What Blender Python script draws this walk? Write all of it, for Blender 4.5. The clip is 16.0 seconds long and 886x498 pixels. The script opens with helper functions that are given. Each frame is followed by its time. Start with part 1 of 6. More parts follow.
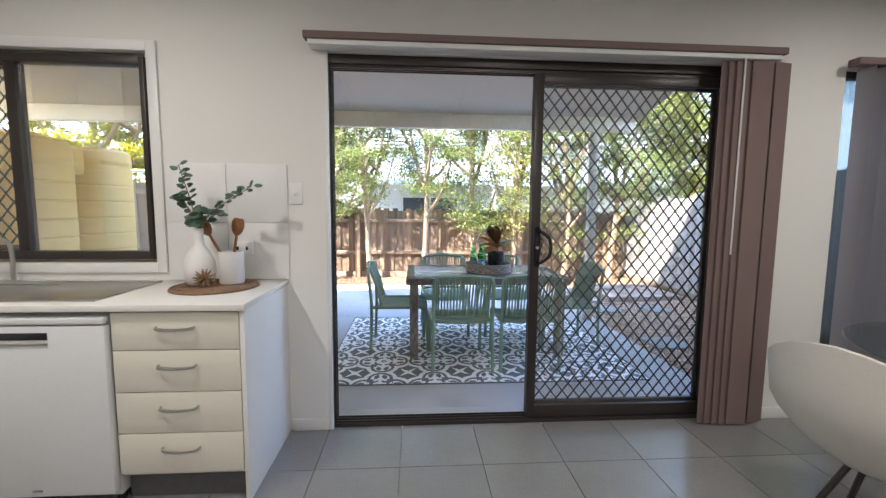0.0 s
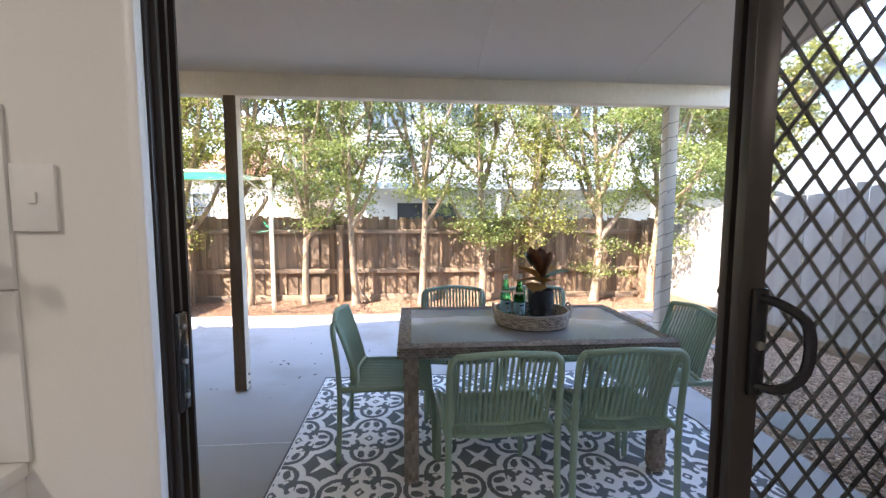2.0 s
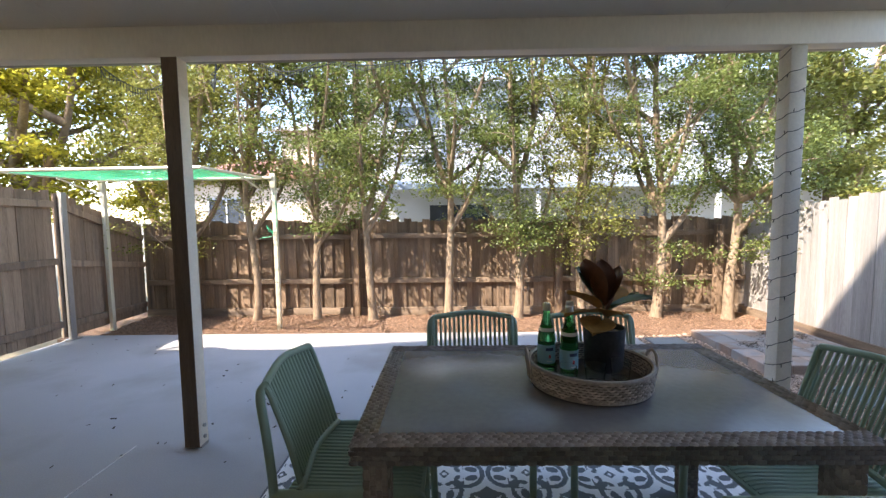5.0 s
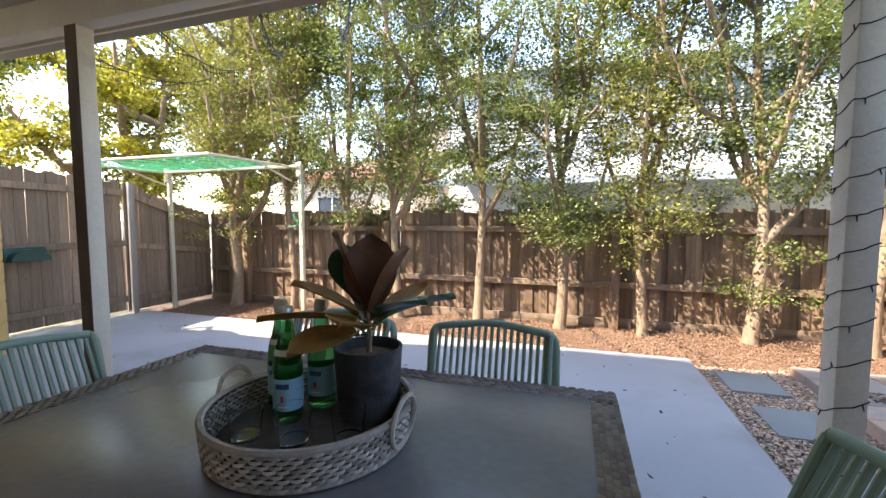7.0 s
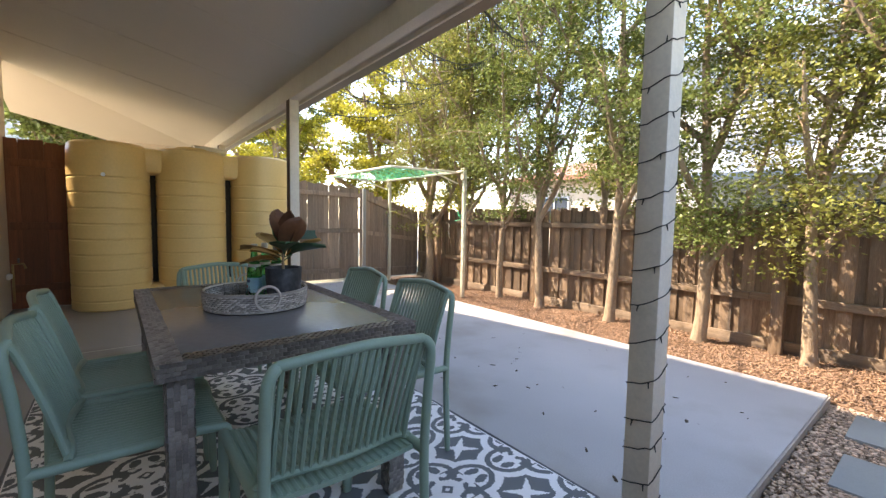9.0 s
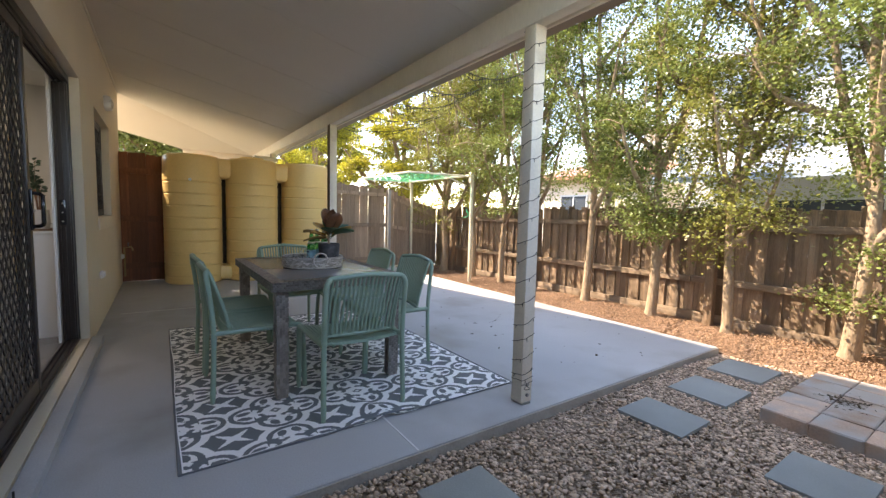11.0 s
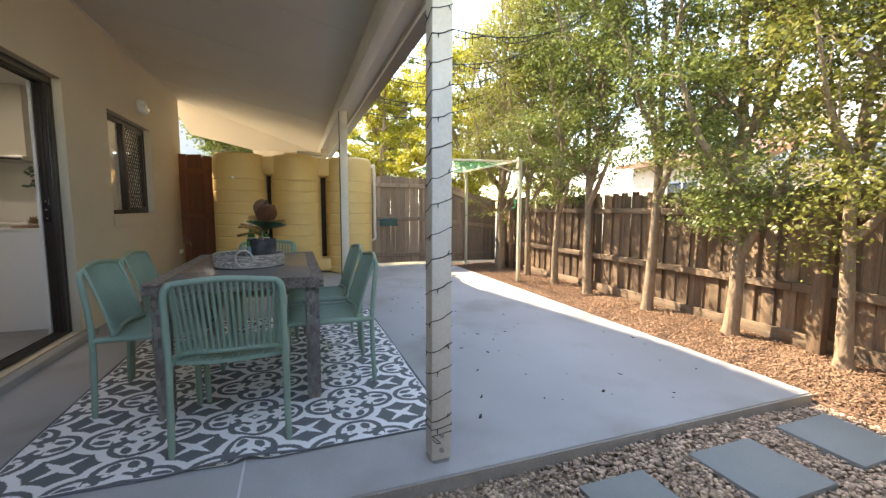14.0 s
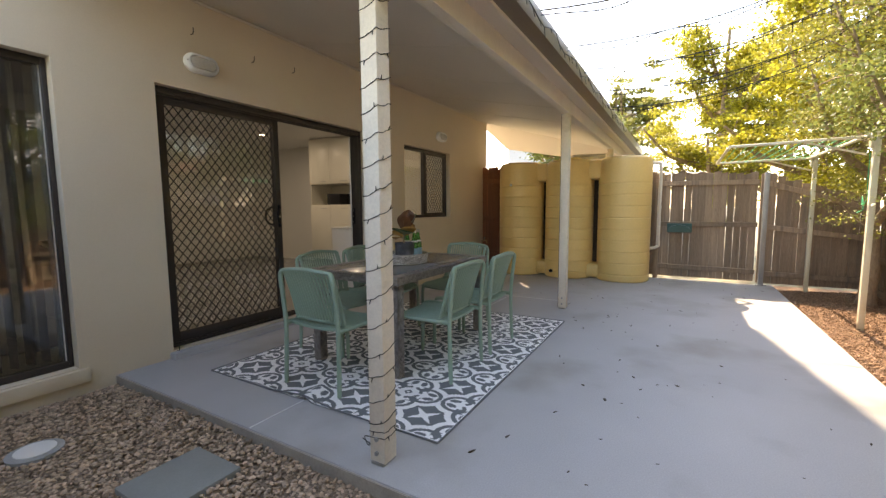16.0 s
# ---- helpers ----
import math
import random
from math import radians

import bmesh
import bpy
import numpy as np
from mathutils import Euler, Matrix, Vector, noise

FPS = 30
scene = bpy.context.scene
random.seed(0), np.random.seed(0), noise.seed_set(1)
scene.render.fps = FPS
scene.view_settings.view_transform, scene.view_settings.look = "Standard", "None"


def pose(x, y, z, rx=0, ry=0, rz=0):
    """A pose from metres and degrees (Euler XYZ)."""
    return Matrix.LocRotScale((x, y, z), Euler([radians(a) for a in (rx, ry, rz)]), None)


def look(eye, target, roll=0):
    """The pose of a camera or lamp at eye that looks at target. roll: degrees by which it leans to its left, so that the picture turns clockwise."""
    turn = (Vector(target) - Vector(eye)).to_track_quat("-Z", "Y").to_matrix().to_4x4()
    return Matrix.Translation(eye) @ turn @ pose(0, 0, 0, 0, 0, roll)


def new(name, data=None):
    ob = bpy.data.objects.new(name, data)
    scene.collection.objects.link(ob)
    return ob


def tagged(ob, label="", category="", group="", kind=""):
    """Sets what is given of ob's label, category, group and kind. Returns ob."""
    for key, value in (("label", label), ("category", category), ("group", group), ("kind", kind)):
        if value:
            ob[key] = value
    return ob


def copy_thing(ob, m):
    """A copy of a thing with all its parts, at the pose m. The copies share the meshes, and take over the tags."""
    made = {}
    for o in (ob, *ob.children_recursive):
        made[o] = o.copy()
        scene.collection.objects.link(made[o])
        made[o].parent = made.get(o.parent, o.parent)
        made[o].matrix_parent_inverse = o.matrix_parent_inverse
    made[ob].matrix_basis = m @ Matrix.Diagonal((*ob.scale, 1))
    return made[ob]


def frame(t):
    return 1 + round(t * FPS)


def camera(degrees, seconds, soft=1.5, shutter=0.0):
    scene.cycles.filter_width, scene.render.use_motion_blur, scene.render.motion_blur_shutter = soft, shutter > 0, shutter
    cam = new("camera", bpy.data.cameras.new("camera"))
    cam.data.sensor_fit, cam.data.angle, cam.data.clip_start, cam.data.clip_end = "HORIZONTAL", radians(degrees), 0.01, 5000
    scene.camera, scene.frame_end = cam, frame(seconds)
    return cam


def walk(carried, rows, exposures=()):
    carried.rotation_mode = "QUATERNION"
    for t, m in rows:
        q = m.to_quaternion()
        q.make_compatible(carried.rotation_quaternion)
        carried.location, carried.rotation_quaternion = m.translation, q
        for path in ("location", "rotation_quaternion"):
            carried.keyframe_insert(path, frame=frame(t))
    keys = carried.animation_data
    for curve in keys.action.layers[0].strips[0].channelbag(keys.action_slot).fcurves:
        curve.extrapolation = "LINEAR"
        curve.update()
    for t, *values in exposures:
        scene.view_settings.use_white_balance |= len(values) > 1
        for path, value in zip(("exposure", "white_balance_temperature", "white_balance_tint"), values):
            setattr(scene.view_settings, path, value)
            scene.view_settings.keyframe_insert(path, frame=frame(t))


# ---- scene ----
cam = camera(93.9, 16.0, soft=1.4)
PATH = [
    (0, (0.011, -0.176, 1.364), (0.143, 1.81, 1.17), 0.5),
    (0.5, (0.052, 0.179, 1.39), (0.235, 2.162, 1.203), 0.5),
    (1, (0.003, 0.639, 1.359), (0.203, 2.622, 1.188), -0.6),
    (1.5, (0.026, 1.062, 1.381), (0.198, 3.048, 1.216), 0.2),
    (2, (0.0, 1.412, 1.414), (0.154, 3.399, 1.243), 0.1),
    (2.5, (-0.016, 1.706, 1.38), (0.085, 3.698, 1.232), 0.2),
    (3, (0.018, 1.869, 1.376), (0.058, 3.864, 1.233), 0.2),
    (3.2, (0.026, 1.91, 1.385), (0.046, 3.905, 1.24), 0.1),
    (5.3, (0.33, 2.435, 1.368), (0.286, 4.429, 1.215), -0.6),
    (5.5, (0.441, 2.513, 1.307), (0.379, 4.507, 1.168), -0.0),
    (6, (0.68, 2.765, 1.255), (0.524, 4.753, 1.111), -0.1),
    (6.5, (0.958, 2.95, 1.225), (0.615, 4.915, 1.084), -0.1),
    (7, (1.289, 3.092, 1.232), (0.687, 4.994, 1.091), 0.0),
    (7.5, (1.648, 3.193, 1.213), (0.742, 4.971, 1.077), 0.3),
    (8, (1.973, 3.314, 1.215), (0.777, 4.911, 1.076), 0.4),
    (8.5, (2.383, 3.361, 1.161), (0.953, 4.753, 1.024), 0.8),
    (8.7, (2.549, 3.371, 1.169), (1.048, 4.686, 1.033), 0.7),
    (10.8, (3.9, 2.912, 1.153), (2.246, 4.025, 0.997), 1.5),
    (11, (3.965, 2.894, 1.17), (2.318, 4.017, 1.008), 1.4),
    (11.5, (4.042, 2.862, 1.188), (2.419, 4.017, 1.015), 1.2),
    (12, (4.035, 2.87, 1.182), (2.433, 4.055, 1.008), 1.2),
    (12.5, (4.001, 2.952, 1.162), (2.391, 4.125, 0.985), 1.1),
    (13, (3.939, 3.241, 1.155), (2.278, 4.339, 0.964), 0.8),
    (13.5, (3.891, 3.673, 1.133), (2.133, 4.607, 0.943), 0.5),
    (14, (3.862, 4.17, 1.144), (1.988, 4.84, 0.948), 0.2),
    (14.5, (3.882, 4.621, 1.146), (1.912, 4.903, 0.944), -0.1),
    (15, (3.779, 5.076, 1.132), (1.798, 4.898, 0.924), -0.2),
    (15.5, (3.687, 5.534, 1.177), (1.798, 4.908, 0.974), -0.3),
    (16, (3.643, 5.969, 1.212), (1.921, 4.971, 1.017), -0.4),
]

EXPOSURES = [(0, 4.22, 6350, 13), (1.5, 4.12, 6450, 15), (2, 3.82, 6800, 18), (2.5, 3.65, 7100, 21), (3.2, 3.2, 7400, 20), (5.5, 2.88, 7000, 16), (6.5, 2.92, 7100, 17), (8.5, 2.95, 7900, 17), (12.5, 3.06, 8200, 15), (14, 3.03, 8500, 14), (16, 2.94, 9700, 18)]
LAMP_WATTS = 0.95
walk(cam, [(t, look(eye, target, roll)) for t, eye, target, roll in PATH], EXPOSURES)

# ---- daylight ----
SUN_WAY = Vector((0.75, 0.60, -1.0)).normalized()
world = bpy.data.worlds.new("sky")
scene.world = world
world.use_nodes = True
wn = world.node_tree.nodes
sky = wn.new("ShaderNodeTexSky")
sky.sky_type = "NISHITA"
sky.sun_disc = False
sky.sun_elevation = math.asin(-SUN_WAY.z)
sky.sun_rotation = math.atan2(-SUN_WAY.x, -SUN_WAY.y)
sky.air_density, sky.dust_density, sky.ozone_density = 1.0, 0.4, 1.5
world.node_tree.links.new(sky.outputs[0], wn["Background"].inputs[0])
wn["Background"].inputs[1].default_value = 0.15
sun_data = bpy.data.lights.new("sun", "SUN")
sun_data.energy, sun_data.angle, sun_data.color = 2.15, radians(0.6), (1.0, 0.93, 0.83)
sun = new("sun", sun_data)
sun.matrix_world = look((-20, -16, 27), Vector((-20, -16, 27)) + SUN_WAY)


# ---- builders ----
def rng(seed):
    return random.Random(seed)


def here(ob):
    p = Vector((0, 0, 0))
    while ob:
        p += ob.location
        ob = ob.parent
    return p


def finish(name, bm, material, parent=None, smooth=None):
    """Links a bmesh built in world coordinates as one mesh object, its origin at its parent's or at its own base."""
    bm.normal_update()
    me = bpy.data.meshes.new(name)
    bm.to_mesh(me)
    bm.free()
    for m in (material if isinstance(material, (list, tuple)) else [material]):
        me.materials.append(m)
    if smooth:
        me.shade_smooth()
        me.set_sharp_from_angle(angle=radians(smooth))
    ob = new(name, me)
    if parent:
        ob.parent = parent
        me.transform(Matrix.Translation(-here(parent)))
    return ob


def part(name, bm, material, parent, label="", smooth=40, kind=""):
    ob = finish(name, bm, material, parent, smooth)
    return tagged(ob, label, "", "", kind)


def thing(name, base, label, category, group="", kind=""):
    ob = new(name)
    ob.empty_display_size = 0.1
    ob.location = base
    return tagged(ob, label, category, group, kind)


def solid(name, bm, material, label, category, group="", kind="", smooth=40):
    return tagged(finish(name, bm, material, None, smooth), label, category, group, kind)


def bare():
    return bmesh.new()


def box(bm, x0, y0, z0, x1, y1, z1, bevel=0.0, turn=None, mi=0):
    c = Vector(((x0 + x1) / 2, (y0 + y1) / 2, (z0 + z1) / 2))
    m = Matrix.Translation(c)
    if turn is not None:
        m = m @ turn
    m = m @ Matrix.Diagonal((abs(x1 - x0), abs(y1 - y0), abs(z1 - z0), 1))
    vs = bmesh.ops.create_cube(bm, size=1.0, matrix=m)["verts"]
    es = list({e for v in vs for e in v.link_edges})
    if mi:
        for f in {f for v in vs for f in v.link_faces}:
            f.material_index = mi
    if bevel > 0:
        bmesh.ops.bevel(bm, geom=es, offset=bevel, segments=2, profile=0.5, affect="EDGES", clamp_overlap=True)
    return vs


def cyl(bm, p0, p1, r0, r1=None, n=12, caps=True):
    p0, p1 = Vector(p0), Vector(p1)
    d = p1 - p0
    q = Vector((0, 0, 1)).rotation_difference(d.normalized()).to_matrix().to_4x4()
    m = Matrix.Translation((p0 + p1) / 2) @ q
    return bmesh.ops.create_cone(bm, cap_ends=caps, segments=n, radius1=r0, radius2=r0 if r1 is None else r1, depth=d.length, matrix=m)["verts"]


def tube(bm, pts, r, n=8, close=False, flat=1.0):
    """A round rod along pts; r is one radius or one for each point; flat squeezes it."""
    pts = [Vector(p) for p in pts]
    rs = r if isinstance(r, (list, tuple)) else [r] * len(pts)
    rings, k = [], len(pts)
    side = None
    for i, p in enumerate(pts):
        a = pts[(i - 1) % k] if close or i > 0 else p
        b = pts[(i + 1) % k] if close or i < k - 1 else p
        d = (b - a).normalized()
        if side is None:
            side = d.orthogonal().normalized() if abs(d.z) > 0.9 else d.cross(Vector((0, 0, 1))).normalized()
        side = (side - d * side.dot(d)).normalized()
        up = side.cross(d).normalized()
        rings.append([bm.verts.new(p + rs[i] * (math.cos(2 * math.pi * j / n) * side + flat * math.sin(2 * math.pi * j / n) * up)) for j in range(n)])
    for i in range(k if close else k - 1):
        a, b = rings[i], rings[(i + 1) % k]
        for j in range(n):
            bm.faces.new((a[j], a[(j + 1) % n], b[(j + 1) % n], b[j]))
    if not close:
        bm.faces.new(rings[0][::-1])
        bm.faces.new(rings[-1])


def curve(ctrl, steps=6):
    """Smooth points through ctrl (Catmull-Rom)."""
    c = [Vector(p) for p in ctrl]
    c = [2 * c[0] - c[1]] + c + [2 * c[-1] - c[-2]]
    out = []
    for i in range(1, len(c) - 2):
        for s in range(steps):
            t = s / steps
            a, b, d, e = c[i - 1], c[i], c[i + 1], c[i + 2]
            out.append(0.5 * (2 * b + (d - a) * t + (2 * a - 5 * b + 4 * d - e) * t * t + (3 * b - a - 3 * d + e) * t ** 3))
    return out + [c[-2]]


def lathe(bm, profile, centre, n=24, cap=True):
    """Turns (radius, height) pairs round the upright axis through centre."""
    cx, cy, cz = centre
    rings = []
    for r, z in profile:
        rings.append([bm.verts.new((cx + r * math.cos(2 * math.pi * j / n), cy + r * math.sin(2 * math.pi * j / n), cz + z)) for j in range(n)])
    for a, b in zip(rings, rings[1:]):
        for j in range(n):
            bm.faces.new((a[j], a[(j + 1) % n], b[(j + 1) % n], b[j]))
    if cap:
        bm.faces.new(rings[0][::-1])
        bm.faces.new(rings[-1])


def plate(bm, outline, thick):
    """A slab from an outline of 3D points, thick along -z."""
    top = [bm.verts.new(p) for p in outline]
    low = [bm.verts.new(Vector(p) - Vector((0, 0, thick))) for p in outline]
    bm.faces.new(top)
    bm.faces.new(low[::-1])
    k = len(top)
    for i in range(k):
        bm.faces.new((top[i], low[i], low[(i + 1) % k], top[(i + 1) % k]))
    bmesh.ops.recalc_face_normals(bm, faces=bm.faces)


def mesh_object(name, verts, faces, material, parent=None, smooth=False, slots=None):
    me = bpy.data.meshes.new(name)
    me.from_pydata(verts, [], faces)
    for m in (material if isinstance(material, (list, tuple)) else [material]):
        me.materials.append(m)
    if slots is not None:
        me.polygons.foreach_set("material_index", slots)
    if smooth:
        me.shade_smooth()
    me.update()
    ob = new(name, me)
    if parent:
        ob.parent = parent
        me.transform(Matrix.Translation(-here(parent)))
    return ob


def pieces(name, parent, meshes, places):
    """Objects of their own on shared meshes, each at a pose in its parent's space."""
    for k, m in places:
        ob = new(name, meshes[k])
        ob.parent = parent
        ob.matrix_basis = m


# ---- materials ----
def mat(name, col, rough=0.6, metal=0.0, var=0.12, coarse=3.0, fine=60.0, bump=0.15, stretch=(1, 1, 1), rand=0.0, island=0.0,
        stain=None, stain_at=0.62, stain_scale=1.5, dist=0.004, translucent=0.0, spec=0.5):
    m = bpy.data.materials.new(name)
    m.use_nodes = True
    nt = m.node_tree
    n, l = nt.nodes, nt.links
    b = n["Principled BSDF"]
    b.inputs["Roughness"].default_value = rough
    b.inputs["Metallic"].default_value = metal
    b.inputs["Specular IOR Level"].default_value = spec
    co = n.new("ShaderNodeTexCoord")
    mp = n.new("ShaderNodeMapping")
    mp.inputs["Scale"].default_value = stretch
    l.new(co.outputs["Object"], mp.inputs["Vector"])
    if rand:
        oi = n.new("ShaderNodeObjectInfo")
        shift = n.new("ShaderNodeVectorMath")
        shift.operation = "SCALE"
        shift.inputs[0].default_value = (7.3, 5.1, 9.7)
        l.new(oi.outputs["Random"], shift.inputs["Scale"])
        l.new(shift.outputs[0], mp.inputs["Location"])
    n1, n2 = n.new("ShaderNodeTexNoise"), n.new("ShaderNodeTexNoise")
    for t, s in ((n1, coarse), (n2, fine)):
        t.inputs["Scale"].default_value = s
        t.inputs["Detail"].default_value = 5
        l.new(mp.outputs[0], t.inputs["Vector"])
    add = n.new("ShaderNodeMath")
    add.operation = "ADD"
    l.new(n1.outputs["Fac"], add.inputs[0])
    l.new(n2.outputs["Fac"], add.inputs[1])
    mr = n.new("ShaderNodeMapRange")
    mr.inputs["From Min"].default_value, mr.inputs["From Max"].default_value = 0.7, 1.3
    mr.inputs["To Min"].default_value, mr.inputs["To Max"].default_value = 1 - var, 1 + var
    l.new(add.outputs[0], mr.inputs["Value"])
    hsv = n.new("ShaderNodeHueSaturation")
    hsv.inputs["Color"].default_value = (*col, 1)
    value = mr.outputs[0]
    if rand or island:
        if island:
            src = n.new("ShaderNodeNewGeometry").outputs["Random Per Island"]
        else:
            src = oi.outputs["Random"]
        r = n.new("ShaderNodeMapRange")
        a = rand or island
        r.inputs["To Min"].default_value, r.inputs["To Max"].default_value = 1 - a, 1 + a
        l.new(src, r.inputs["Value"])
        mul = n.new("ShaderNodeMath")
        mul.operation = "MULTIPLY"
        l.new(value, mul.inputs[0])
        l.new(r.outputs[0], mul.inputs[1])
        value = mul.outputs[0]
    l.new(value, hsv.inputs["Value"])
    colour = hsv.outputs[0]
    if stain:
        n3 = n.new("ShaderNodeTexNoise")
        n3.inputs["Scale"].default_value, n3.inputs["Detail"].default_value = stain_scale, 8
        l.new(mp.outputs[0], n3.inputs["Vector"])
        ramp = n.new("ShaderNodeMapRange")
        ramp.inputs["From Min"].default_value, ramp.inputs["From Max"].default_value = stain_at - 0.08, stain_at + 0.1
        l.new(n3.outputs["Fac"], ramp.inputs["Value"])
        mix = n.new("ShaderNodeMix")
        mix.data_type = "RGBA"
        l.new(ramp.outputs[0], mix.inputs["Factor"])
        l.new(colour, mix.inputs["A"])
        mix.inputs["B"].default_value = (*stain, 1)
        colour = mix.outputs["Result"]
    l.new(colour, b.inputs["Base Color"])
    if bump:
        bp = n.new("ShaderNodeBump")
        bp.inputs["Strength"].default_value, bp.inputs["Distance"].default_value = bump, dist
        l.new(n2.outputs["Fac"], bp.inputs["Height"])
        l.new(bp.outputs[0], b.inputs["Normal"])
    if translucent:
        tr = n.new("ShaderNodeBsdfTranslucent")
        l.new(colour, tr.inputs["Color"])
        ms = n.new("ShaderNodeMixShader")
        ms.inputs[0].default_value = translucent
        l.new(b.outputs[0], ms.inputs[1])
        l.new(tr.outputs[0], ms.inputs[2])
        l.new(ms.outputs[0], n["Material Output"].inputs["Surface"])
    return m


def glass(name, tint=(1, 1, 1), rough=0.0, ior=1.45, solid_glass=False):
    m = bpy.data.materials.new(name)
    m.use_nodes = True
    n, l = m.node_tree.nodes, m.node_tree.links
    b = n["Principled BSDF"]
    if solid_glass:
        b.inputs["Base Color"].default_value = (*tint, 1)
        b.inputs["Roughness"].default_value = rough
        b.inputs["IOR"].default_value = ior
        b.inputs["Transmission Weight"].default_value = 1.0
        return m
    # a pane: clear straight through, with a mirror gloss that grows at a grazing view
    t, g, w, x = n.new("ShaderNodeBsdfTransparent"), n.new("ShaderNodeBsdfGlossy"), n.new("ShaderNodeLayerWeight"), n.new("ShaderNodeMixShader")
    t.inputs["Color"].default_value = (*tint, 1)
    g.inputs["Roughness"].default_value = rough
    w.inputs["Blend"].default_value = 0.5
    p, q = n.new("ShaderNodeMath"), n.new("ShaderNodeMath")
    p.operation, q.operation = "POWER", "MULTIPLY_ADD"
    p.inputs[1].default_value, q.inputs[1].default_value, q.inputs[2].default_value = 4.0, 0.8, 0.11
    l.new(w.outputs["Facing"], p.inputs[0])
    l.new(p.outputs[0], q.inputs[0])
    l.new(q.outputs[0], x.inputs[0])
    l.new(t.outputs[0], x.inputs[1])
    l.new(g.outputs[0], x.inputs[2])
    l.new(x.outputs[0], n["Material Output"].inputs["Surface"])
    return m


RENDER_WALL = mat("rendered_wall", (0.66, 0.565, 0.435), 0.85, var=0.05, coarse=1.2, fine=220, bump=0.35, dist=0.003)
PLASTER = mat("white_plaster", (0.78, 0.77, 0.74), 0.7, var=0.02, coarse=1.0, fine=150, bump=0.05)
SOFFIT = mat("soffit_paint", (0.65, 0.585, 0.50), 0.7, var=0.03, coarse=1.5, fine=90, bump=0.04)
TRIM_CREAM = mat("cream_timber_paint", (0.66, 0.60, 0.51), 0.55, var=0.06, coarse=4, fine=70, bump=0.1, stretch=(1, 1, 0.3))
POST_PAINT = mat("post_paint", (0.72, 0.65, 0.54), 0.6, var=0.08, coarse=5, fine=80, bump=0.15, stain=(0.42, 0.36, 0.28), stain_at=0.68, stain_scale=4)
ROOF_METAL = mat("roof_steel", (0.25, 0.24, 0.22), 0.45, metal=0.3, var=0.06)
GUTTER = mat("gutter_steel", (0.20, 0.165, 0.14), 0.35, metal=0.2, var=0.08, bump=0.05)
CONCRETE = mat("concrete_slab", (0.405, 0.402, 0.405), 0.85, var=0.11, coarse=0.9, fine=140, bump=0.3, stain=(0.31, 0.295, 0.275), stain_at=0.60, stain_scale=1.1)
CONCRETE_EDGE = mat("concrete_edge", (0.34, 0.31, 0.27), 0.9, var=0.15, coarse=6, fine=90, bump=0.5)
SOIL = mat("soil", (0.16, 0.11, 0.075), 0.95, var=0.3, coarse=4, fine=60, bump=0.8, dist=0.02)
TILE = mat("floor_tile", (0.25, 0.248, 0.25), 0.22, var=0.08, coarse=3, fine=90, bump=0.03, rand=0.08)
GROUT = mat("grout", (0.22, 0.22, 0.21), 0.9)
BLACK_ALU = mat("dark_bronze_aluminium", (0.048, 0.040, 0.037), 0.38, metal=0.3, var=0.05, bump=0.03)
SCREEN_WIRE = mat("black_grille", (0.03, 0.03, 0.032), 0.5, metal=0.2, var=0.05, bump=0)
WINDOW_GLASS = glass("window_pane", (0.98, 0.985, 0.98))
TINTED_GLASS = glass("tinted_window_pane", (0.50, 0.53, 0.53))
BLIND = mat("brown_blind_fabric", (0.20, 0.14, 0.128), 0.85, var=0.06, fine=300, bump=0.15, dist=0.001)
BLIND_PALE = mat("grey_blind_fabric", (0.52, 0.50, 0.53), 0.85, var=0.05, fine=300, bump=0.15, dist=0.001, translucent=0.6)
WHITE_PAINT = mat("white_satin_paint", (0.78, 0.78, 0.77), 0.4, var=0.02, bump=0.02)
CABINET = mat("cream_laminate", (0.74, 0.71, 0.62), 0.35, var=0.02, bump=0.02)
BENCH = mat("white_benchtop", (0.80, 0.79, 0.76), 0.18, var=0.02, bump=0.01)
STEEL = mat("brushed_steel", (0.55, 0.54, 0.52), 0.28, metal=1.0, var=0.05, fine=200, bump=0.04)
WHITE_GOODS = mat("white_enamel", (0.72, 0.73, 0.75), 0.3, var=0.02, bump=0.01)
BLACK_GLOSS = mat("black_gloss", (0.02, 0.02, 0.024), 0.12, var=0.02, bump=0)
RESIN = mat("sage_green_resin", (0.25, 0.365, 0.29), 0.42, var=0.05, coarse=5, fine=200, bump=0.08, dist=0.001)
WICKER = mat("brown_grey_wicker", (0.30, 0.27, 0.25), 0.45, var=0.2, coarse=30, fine=200, bump=0.2, island=0.3, dist=0.002)
WICKER_LEG = mat("wicker_leg", (0.33, 0.29, 0.255), 0.5, var=0.3, coarse=60, fine=120, bump=0.8, dist=0.004, stretch=(1, 1, 0.5))
TABLE_GLASS = mat("dark_table_glass", (0.16, 0.16, 0.168), 0.26, var=0.1, coarse=2, fine=40, bump=0.01, spec=0.9)
BASKET = mat("whitewashed_cane", (0.46, 0.41, 0.36), 0.7, var=0.2, coarse=40, fine=200, bump=0.3, island=0.4, dist=0.002)
BASKET_DARK = mat("basket_floor_cane", (0.10, 0.08, 0.065), 0.8, var=0.3, coarse=40, fine=150, bump=0.5)
RUG_LIGHT = mat("rug_white_yarn", (0.88, 0.88, 0.89), 0.85, var=0.08, fine=300, bump=0.3, dist=0.002)
RUG_DARK = mat("rug_charcoal_yarn", (0.15, 0.165, 0.178), 0.85, var=0.12, fine=300, bump=0.3, dist=0.002)
